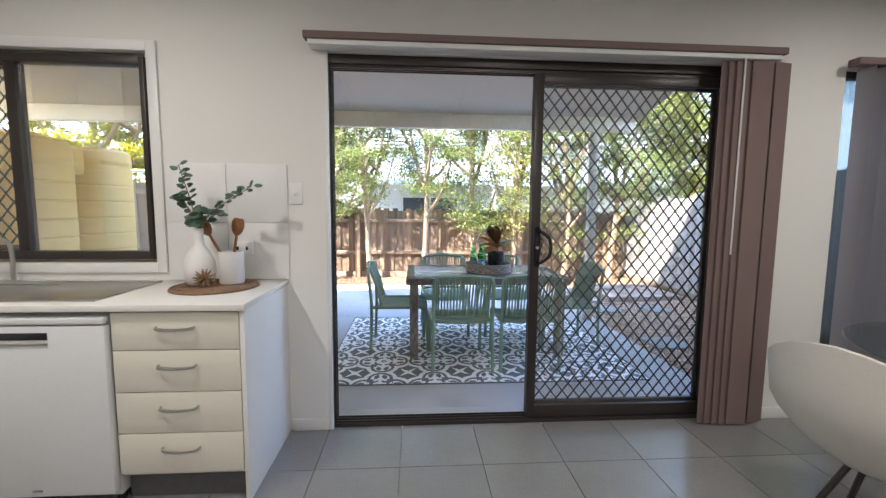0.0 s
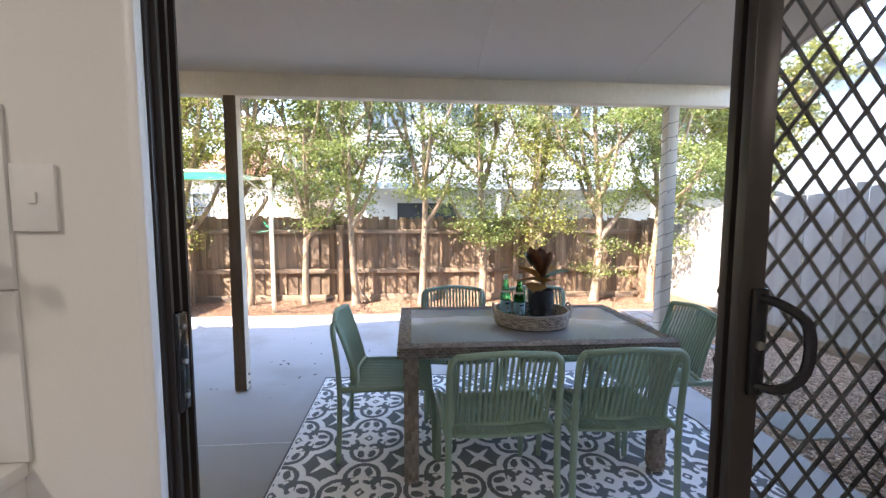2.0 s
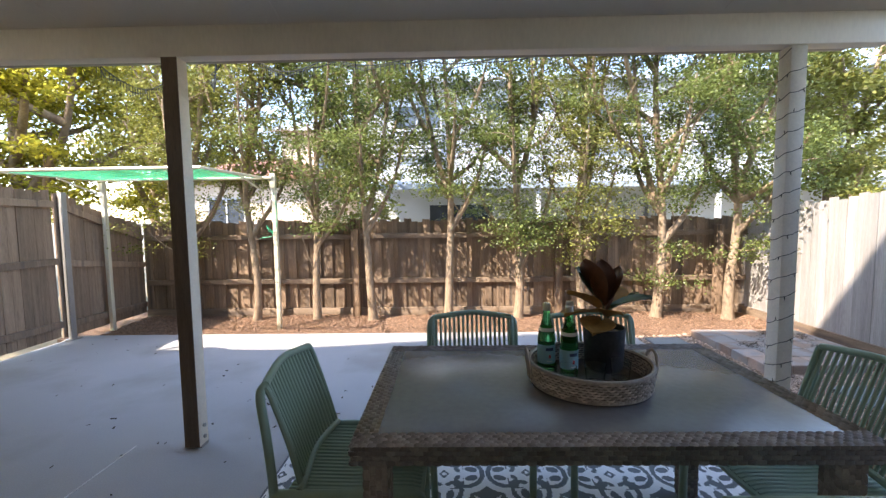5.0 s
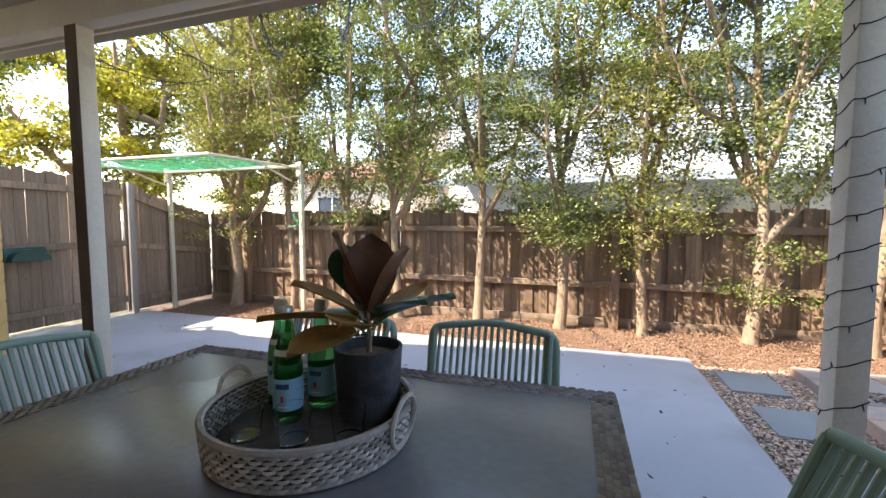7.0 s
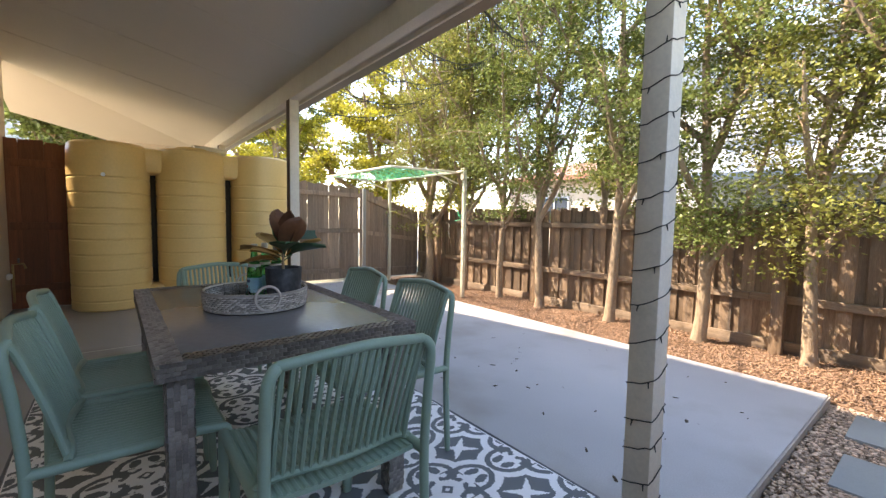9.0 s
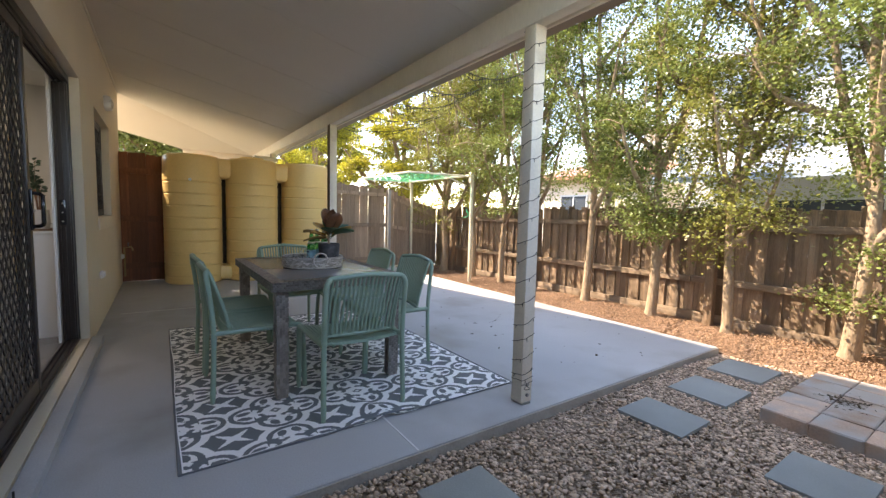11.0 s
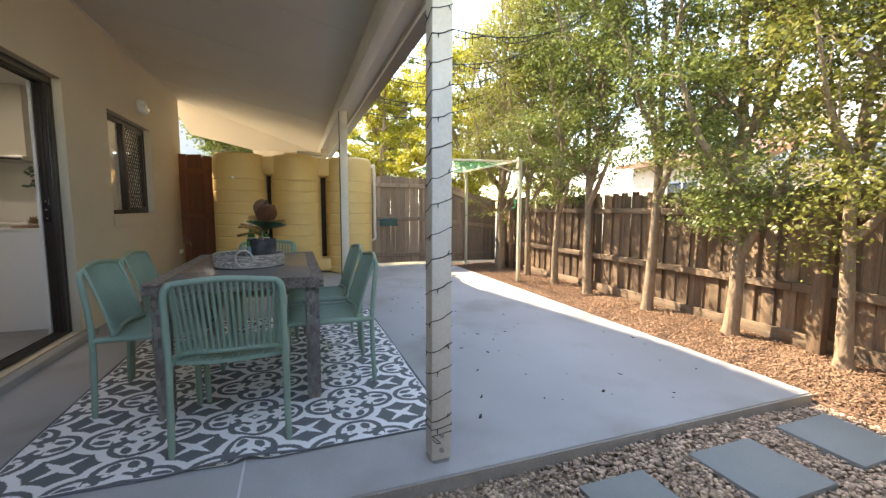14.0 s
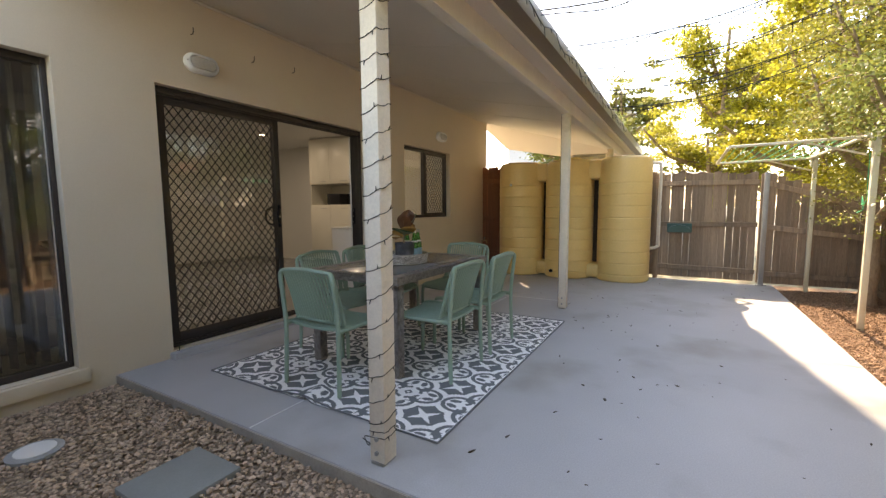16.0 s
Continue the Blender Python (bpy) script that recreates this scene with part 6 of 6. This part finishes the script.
tube(bm, curve([(-2.1, 2.12, 0.96), (-2.1, 2.12, 1.14), (-2.1, 2.06, 1.19), (-2.1, 1.96, 1.17)], 5), 0.011, 10)
part("mixer_tap", bm, STEEL, t, "chrome mixer tap")

# splashback tiles, switch, outlet
sb = thing("splashback", (-1.0, 2.195, 0.957), "large white glazed splashback tiles", "splashback", kind="structure")
for x0, x1 in ((-1.348, -1.03), (-1.027, -0.70)):
    for z0, z1 in ((0.958, 1.276), (1.279, 1.60)):
        bm = bare()
        box(bm, x0, 2.191, z0, x1, 2.1995, z1, 0.001)
        part("tile", bm, WHITE_PAINT, sb)


def wall_plate(x, z, w, h, label, toggles, y=2.199):
    t = thing("wall_switch" if toggles == 1 else "power_outlet", (x, y, z), label, "switch" if toggles == 1 else "outlet")
    bm = bare()
    box(bm, x - w / 2, y - 0.008, z - h / 2, x + w / 2, y, z + h / 2, 0.003)
    part("plate", bm, WHITE_PAINT, t)
    for i in range(toggles):
        bm = bare()
        xx = x + (i - (toggles - 1) / 2) * 0.05
        box(bm, xx - 0.007, y - 0.012, z - 0.010, xx + 0.007, y - 0.0085, z + 0.010, 0.002)
        part("rocker", bm, WHITE_PAINT if toggles == 1 else BLACK_GLOSS, t)


wall_plate(-0.657, 1.44, 0.075, 0.118, "white single light switch beside the door", 1)
wall_plate(-0.95, 1.135, 0.115, 0.072, "white double power outlet on the splashback", 2, 2.190)


# ---- things on the bench ----
def placemat(x, y, z):
    t = thing("placemat", (x, y, z), "round brown woven placemat on the worktop", "placemat")
    rattan = mat("rattan", (0.25, 0.15, 0.09), 0.8, var=0.3, coarse=30, fine=150, bump=0.4)
    bm = bare()
    lathe(bm, [(0.0005, 0.0), (0.205, 0.0), (0.205, 0.005), (0.0005, 0.005)], (x, y, z), 40, cap=False)
    part("base", bm, rattan, t)
    for i in range(11):
        bm = bare()
        r = 0.012 + 0.0185 * i
        tube(bm, [(x + r * math.cos(a * math.pi / 16), y + r * math.sin(a * math.pi / 16), z + 0.007) for a in range(32)], 0.0052, 5, close=True)
        part("coil", bm, rattan, t)


placemat(-1.0, 1.965, 0.958)
WHITE_CERAMIC = mat("matt_white_ceramic", (0.76, 0.75, 0.73), 0.55, var=0.03, fine=150, bump=0.1)


def vase(x, y, z):
    t = thing("vase", (x, y, z), "matt white ceramic bottle vase with eucalyptus branches", "vase")
    bm = bare()
    lathe(bm, [(0.0005, 0.0), (0.055, 0.0), (0.068, 0.02), (0.074, 0.07), (0.070, 0.12), (0.050, 0.165), (0.028, 0.195), (0.022, 0.23), (0.024, 0.285), (0.020, 0.285), (0.018, 0.23), (0.0005, 0.22)], (x, y, z), 32, cap=False)
    part("body", bm, WHITE_CERAMIC, t, smooth=60)
    gum = mat("eucalyptus_leaf", (0.10, 0.17, 0.12), 0.6, var=0.15, island=0.35, bump=0, translucent=0.2)
    g = rng(17)
    stems = [[(x, y, z + 0.26), (x - 0.02, y - 0.02, z + 0.42), (x - 0.07, y - 0.02, z + 0.60)], [(x, y, z + 0.26), (x + 0.09, y - 0.03, z + 0.37), (x + 0.28, y - 0.02, z + 0.50)],
             [(x, y, z + 0.26), (x + 0.04, y - 0.05, z + 0.36), (x + 0.14, y - 0.08, z + 0.36)], [(x, y, z + 0.26), (x - 0.04, y + 0.02, z + 0.36), (x - 0.06, y - 0.05, z + 0.46)]]
    for s in stems:
        pts = curve(s, 8)
        bm = bare()
        tube(bm, pts, 0.0025, 5)
        st = part("stem", bm, BARK, t)
        bm = bare()
        for i, p in enumerate(pts[3:]):
            for q in range(3):
                a = g.uniform(0, 6.28)
                d = Vector((math.cos(a), math.sin(a), g.uniform(-0.2, 0.7))).normalized()
                w = d.orthogonal().normalized()
                L = g.uniform(0.03, 0.048)
                c = p + d * 0.008
                ring = [c, c + d * L * 0.3 + w * L * 0.36, c + d * L * 0.72 + w * L * 0.32, c + d * L, c + d * L * 0.72 - w * L * 0.32, c + d * L * 0.3 - w * L * 0.36]
                bm.faces.new([bm.verts.new(v) for v in ring])
        part("foliage", bm, gum, st, "round grey green gum leaves", smooth=None, kind="stuff")


vase(-1.09, 2.0, 0.969)


def crock(x, y, z):
    t = thing("utensil_crock", (x, y, z), "white ceramic crock holding a wooden fork and spoon", "utensil crock")
    bm = bare()
    lathe(bm, [(0.0005, 0.0), (0.056, 0.0), (0.060, 0.006), (0.060, 0.165), (0.054, 0.165), (0.054, 0.01), (0.0005, 0.008)], (x, y, z), 32, cap=False)
    part("pot", bm, WHITE_CERAMIC, t, smooth=50)
    wood = mat("oiled_wood", (0.22, 0.09, 0.035), 0.5, var=0.25, coarse=12, fine=60, bump=0.1, stretch=(6, 6, 1))
    for dx, spoon in ((-0.10, False), (0.035, True)):
        bm = bare()
        p0, p1 = Vector((x - dx * 0.25, y, z + 0.012)), Vector((x + dx, y - 0.01, z + 0.25))
        d = (p1 - p0).normalized()
        tube(bm, [p0, p1], 0.007, 7)
        s = d.cross(Vector((0, 1, 0))).normalized()
        out = []
        for f, w in ((0, 0.010), (0.2, 0.024), (0.5, 0.031), (0.8, 0.029), (1.0, 0.020 if spoon else 0.028)):
            out.append((p1 + d * 0.088 * f, w))
        for off in (-0.004, 0.004):
            vs = [bm.verts.new(c + s * w + Vector((0, off, 0))) for c, w in out] + [bm.verts.new(c - s * w + Vector((0, off, 0))) for c, w in reversed(out)]
            bm.faces.new(vs if off < 0 else vs[::-1])
        bm.verts.ensure_lookup_table()
        a, b = bm.verts[-20:-10], bm.verts[-10:]
        for i in range(10):
            bm.faces.new((a[i], a[(i + 1) % 10], b[(i + 1) % 10], b[i]))
        bmesh.ops.recalc_face_normals(bm, faces=bm.faces)
        u = part("wooden_spoon" if spoon else "wooden_fork", bm, wood, t, "dark oiled wooden " + ("spoon" if spoon else "serving fork"))
        if not spoon:
            for q in (-0.012, 0.006):
                bm = bare()
                tube(bm, [p1 + d * 0.05 + s * (q + 0.003) - Vector((0, 0.005, 0)), p1 + d * 0.089 + s * (q + 0.003) - Vector((0, 0.005, 0))], 0.002, 5)
                part("slot", bm, BLACK_GLOSS, u)


crock(-0.945, 2.03, 0.969)
t = thing("star_ornament", (-1.02, 1.90, 0.97), "dried brown spiky seed-pod ornament on the placemat", "ornament")
g = rng(23)
bm = bare()
c0 = Vector((-1.02, 1.90, 1.012))
for i in range(30):
    z = 1 - 2 * (i + 0.5) / 30
    a = 2.4 * i
    d = Vector((math.cos(a) * math.sqrt(1 - z * z), math.sin(a) * math.sqrt(1 - z * z), z))
    if d.z > -0.8:
        cyl(bm, c0, c0 + d * 0.052, 0.010, 0.0025, n=5)
part("spiky_pod", bm, mat("dried_pod", (0.26, 0.16, 0.08), 0.7, var=0.2, coarse=30), t, kind="stuff")

# ---- tall cabinet, cooktop bench and hood on the far kitchen side ----
t = thing("pantry_cabinet", (-2.67, 0.1, 0.06), "cream pantry cabinet with an open microwave niche", "cabinet")
for z0, z1, name in ((1.71, 2.60, "upper_carcass"), (0.21, 1.30, "lower_carcass")):
    bm = bare()
    box(bm, -2.998, -0.62, z0, -2.372, 0.47, z1)
    part(name, bm, CABINET, t)
for z0, z1, hz in ((1.712, 2.58, 1.76), (0.22, 1.295, 1.23)):
    for y0 in (-0.618, -0.072):
        bm = bare()
        box(bm, -2.370, y0, z0, -2.352, y0 + 0.541, z1, 0.0015)
        d = part("door", bm, CABINET, t)
        bm = bare()
        tube(bm, [(-2.352, y0 + 0.30, hz), (-2.33, y0 + 0.32, hz), (-2.33, y0 + 0.44, hz), (-2.352, y0 + 0.46, hz)], 0.006, 6)
        part("handle", bm, STEEL, d)
bm = bare()
box(bm, -2.998, -0.62, 1.302, -2.95, 0.47, 1.708)
box(bm, -2.95, -0.62, 1.302, -2.372, -0.60, 1.708)
box(bm, -2.95, 0.45, 1.302, -2.372, 0.47, 1.708)
part("niche", bm, CABINET, t)
bm = bare()
box(bm, -2.96, -0.62, 0.061, -2.42, 0.47, 0.208)
part("kickboard", bm, mat("dark_kick_board", (0.10, 0.10, 0.10), 0.6), t)
bm = bare()
box(bm, -2.85, -0.30, 1.304, -2.50, 0.05, 1.52, 0.01)
solid("coffee_machine", bm, BLACK_GLOSS, "small black appliance standing in the cabinet niche", "appliance")
t = thing("cooktop_cabinet", (-2.67, 1.0, 0.06), "cream cooktop cabinet with a white top", "cabinet")
bm = bare()
box(bm, -2.998, 0.472, 0.061, -2.37, 1.576, 0.925)
part("carcass", bm, CABINET, t)
bm = bare()
box(bm, -2.998, 0.472, 0.929, -2.355, 1.576, 0.957, 0.003)
part("top", bm, BENCH, t)
t = thing("range_hood", (-2.8, 0.95, 1.7), "slim dark slide-out range hood", "range hood")
bm = bare()
box(bm, -2.998, 0.56, 1.70, -2.50, 1.16, 1.745, 0.004)
part("canopy", bm, STEEL, t)
bm = bare()
box(bm, -2.998, 0.60, 1.747, -2.66, 1.12, 2.60)
part("cupboard", bm, CABINET, t)
bm = bare()
box(bm, -2.50, 0.57, 1.695, -2.47, 1.15, 1.725, 0.004)
part("front_lip", bm, BLACK_GLOSS, t)


# ---- recessed ceiling lights ----
GLOW = bpy.data.materials.new("lamp_glow")
GLOW.use_nodes = True
GLOW.node_tree.nodes["Principled BSDF"].inputs["Emission Color"].default_value = (1.0, 0.86, 0.68, 1)
GLOW.node_tree.nodes["Principled BSDF"].inputs["Emission Strength"].default_value = 6.0
for x, y in ((-1.5, 0.9), (-1.5, -0.9), (0.6, 0.3), (2.6, 0.9), (1.6, -1.6)):
    t = thing("downlight", (x, y, 2.60), "small round white recessed ceiling light, lit", "ceiling light", "kitchen downlights")
    bm = bare()
    lathe(bm, [(0.036, 0.002), (0.055, -0.004), (0.057, 0.003), (0.036, 0.003)], (x, y, 2.60), 24, cap=False)
    part("trim_ring", bm, WHITE_PAINT, t)
    bm = bare()
    lathe(bm, [(0.0005, 0.001), (0.037, 0.001), (0.037, 0.003), (0.0005, 0.003)], (x, y, 2.60), 24, cap=False)
    part("lens", bm, GLOW, t)
    la = bpy.data.lights.new("downlight_glow", "AREA")
    la.shape, la.size, la.energy, la.color = "DISK", 0.10, LAMP_WATTS, (1.0, 0.95, 0.87)
    lo = new("downlight_glow", la)
    lo.location = (x, y, 2.585)


# ---- dining corner ----
def shell_chair(x, y, turn):
    t = thing("shell_chair", (x, y, 0.06), "off-white moulded bucket chair with black steel legs", "chair")
    shell = mat("offwhite_shell", (0.60, 0.58, 0.54), 0.6, var=0.04, fine=150, bump=0.1)
    r = Matrix.Translation((x, y, 0.06)) @ Matrix.Rotation(radians(turn), 4, "Z")
    bm = bare()
    rings, n = [], 28
    for k in range(8):
        f = k / 7
        row = []
        for i in range(n):
            a = 2 * math.pi * i / n
            back = max(0.0, -math.cos(a))          # 1 at the back
            front = max(0.0, math.cos(a))
            h = 0.43 + f ** 1.6 * (0.10 + 0.36 * back ** 1.0 + 0.08 * abs(math.sin(a)) ** 3 - 0.085 * front)
            rad = (0.05 + 0.245 * min(1, f * 1.5) ** 0.7 + 0.03 * f * f)
            row.append(bm.verts.new(r @ Vector((rad * math.cos(a) * (1.0 - 0.02 * back), rad * math.sin(a) * 1.02, h))))
        rings.append(row)
    bm.faces.new(rings[0])
    for p, q in zip(rings, rings[1:]):
        for i in range(n):
            bm.faces.new((p[i], p[(i + 1) % n], q[(i + 1) % n], q[i]))
    bmesh.ops.recalc_face_normals(bm, faces=bm.faces)
    bmesh.ops.solidify(bm, geom=bm.faces[:], thickness=0.018)
    part("shell", bm, shell, t, smooth=70)
    for a in (45, 135, 225, 315):
        bm = bare()
        d = Vector((math.cos(radians(a)), math.sin(radians(a)), 0))
        tube(bm, [r @ (d * 0.08 + Vector((0, 0, 0.42))), r @ (d * 0.27 + Vector((0, 0, 0.0)))], 0.011, 8)
        part("leg", bm, BLACK_ALU, t)


shell_chair(1.60, 1.06, 15)
t = thing("glass_table", (2.42, 1.15, 0.06), "round clear glass dining table on a dark base", "table")
bm = bare()
lathe(bm, [(0.0005, 0.735), (0.60, 0.735), (0.604, 0.741), (0.60, 0.747), (0.0005, 0.747)], (2.42, 1.15, 0.06), 56, cap=False)
part("glass_top", bm, glass("table_glass", (0.80, 0.90, 0.87), 0.0, 1.5), t)
bm = bare()
lathe(bm, [(0.26, 0.0), (0.26, 0.015), (0.04, 0.04), (0.035, 0.70), (0.12, 0.734)], (2.42, 1.15, 0.06), 28)
part("pedestal", bm, BLACK_ALU, t)
t = thing("table_plant", (2.30, 1.30, 0.808), "dark green leafy plant in a white pot on the table", "plant")
bm = bare()
lathe(bm, [(0.0005, 0.0), (0.05, 0.0), (0.06, 0.10), (0.055, 0.10), (0.05, 0.09), (0.0005, 0.088)], (2.30, 1.30, 0.808), 24, cap=False)
part("pot", bm, WHITE_CERAMIC, t)
for az, el, L in ((190, 35, 0.24), (250, 50, 0.2), (120, 45, 0.2), (20, 40, 0.2), (320, 60, 0.2)):
    a, e = radians(az), radians(el)
    d = Vector((math.cos(a) * math.cos(e), math.sin(a) * math.cos(e), math.sin(e)))
    s = d.cross(Vector((0, 0, 1))).normalized()
    o = Vector((2.30, 1.30, 0.89))
    bm = bare()
    rows = []
    for i in range(8):
        f = i / 7
        w = 0.05 * math.sin(math.pi * min(1, max(0.02, (f - 0.3) / 0.7))) ** 0.7 + 0.003
        c = o + d * L * f - Vector((0, 0, 0.08 * f * f))
        rows.append([bm.verts.new(c + s * w * q) for q in (-1, 0, 1)])
    for p, q in zip(rows, rows[1:]):
        for k in range(2):
            bm.faces.new((p[k], p[k + 1], q[k + 1], q[k]))
    geo = bmesh.ops.extrude_face_region(bm, geom=bm.faces[:])
    bmesh.ops.translate(bm, vec=(0, 0, 0.0015), verts=[v for v in geo["geom"] if isinstance(v, bmesh.types.BMVert)])
    bmesh.ops.recalc_face_normals(bm, faces=bm.faces)
    part("leaf", bm, mat("glossy_leaf", (0.02, 0.07, 0.025), 0.3, var=0.1), t, smooth=60)


# ---- boards of the fences and tiles of the floor ----
palings(back, (-4.28, 8.332), (4.46, 8.332), -0.05, 1.345, 1.325, 0.106, 0.089, PALING, 31)
palings(left, (-4.30, 6.95), (-4.30, 5.58), 0.05, 1.73, 1.79, 0.0925, 0.0932, PALING_GREY, 32, lap=False)
palings(left, (-4.30, 8.3), (-4.30, 6.98), 0.03, 1.31, 1.72, 0.0922, 0.0927, PALING_GREY, 33, lap=False)
palings(left, (-4.32, 5.56), (-4.32, 3.1), 0.05, 1.79, 1.98, 0.094, 0.0925, PALING_GREY, 34, lap=False)
palings(right, (4.44, 8.3), (4.44, 2.38), -0.08, 1.39, 1.98, 0.105, 0.104, PALING_SILVER, 35, lap=False)
palings(gate, (-4.245, 3.30), (-4.245, 2.372), 0.004, 2.0, 2.03, 0.125, 0.112, PALING_RED, 36)
tile_bm = bare()
box(tile_bm, -0.2105, -0.2105, 0, 0.2105, 0.2105, 0.010)
tile_me = bpy.data.meshes.new("tile")
tile_bm.to_mesh(tile_me)
tile_bm.free()
tile_me.materials.append(TILE)
spots = []
for i in range(-6, 11):
    for j in range(-10, 2):
        spots.append((0, Matrix.Translation((-0.278 + 0.425 * i, 1.5975 + 0.425 * j, 0.05))))
pieces("tile", floor, [tile_me], [s for s in spots if -2.9 < s[1].translation.x < 4.5 and s[1].translation.y < 2.05])

g = rng(77)
brick_meshes = []
for k in range(4):
    bm = bare()
    vs = box(bm, -0.116, -0.116, 0, 0.116, 0.116, 0.095, 0.008)
    for v in bm.verts:
        v.co += Vector((g.uniform(-0.003, 0.003), g.uniform(-0.003, 0.003), 0))
    me = bpy.data.meshes.new("brick")
    bm.to_mesh(me)
    bm.free()
    me.materials.append(BRICK)
    brick_meshes.append(me)
pieces("brick", pad, brick_meshes, [(g.randrange(4), pose(PAD[0] + 0.118 + 0.236 * i - 3.7, PAD[1] + 0.118 + 0.236 * j - 6.4, g.uniform(-0.004, 0.004), 0, 0, g.gauss(0, 0.6))) for i in range(5) for j in range(5)])
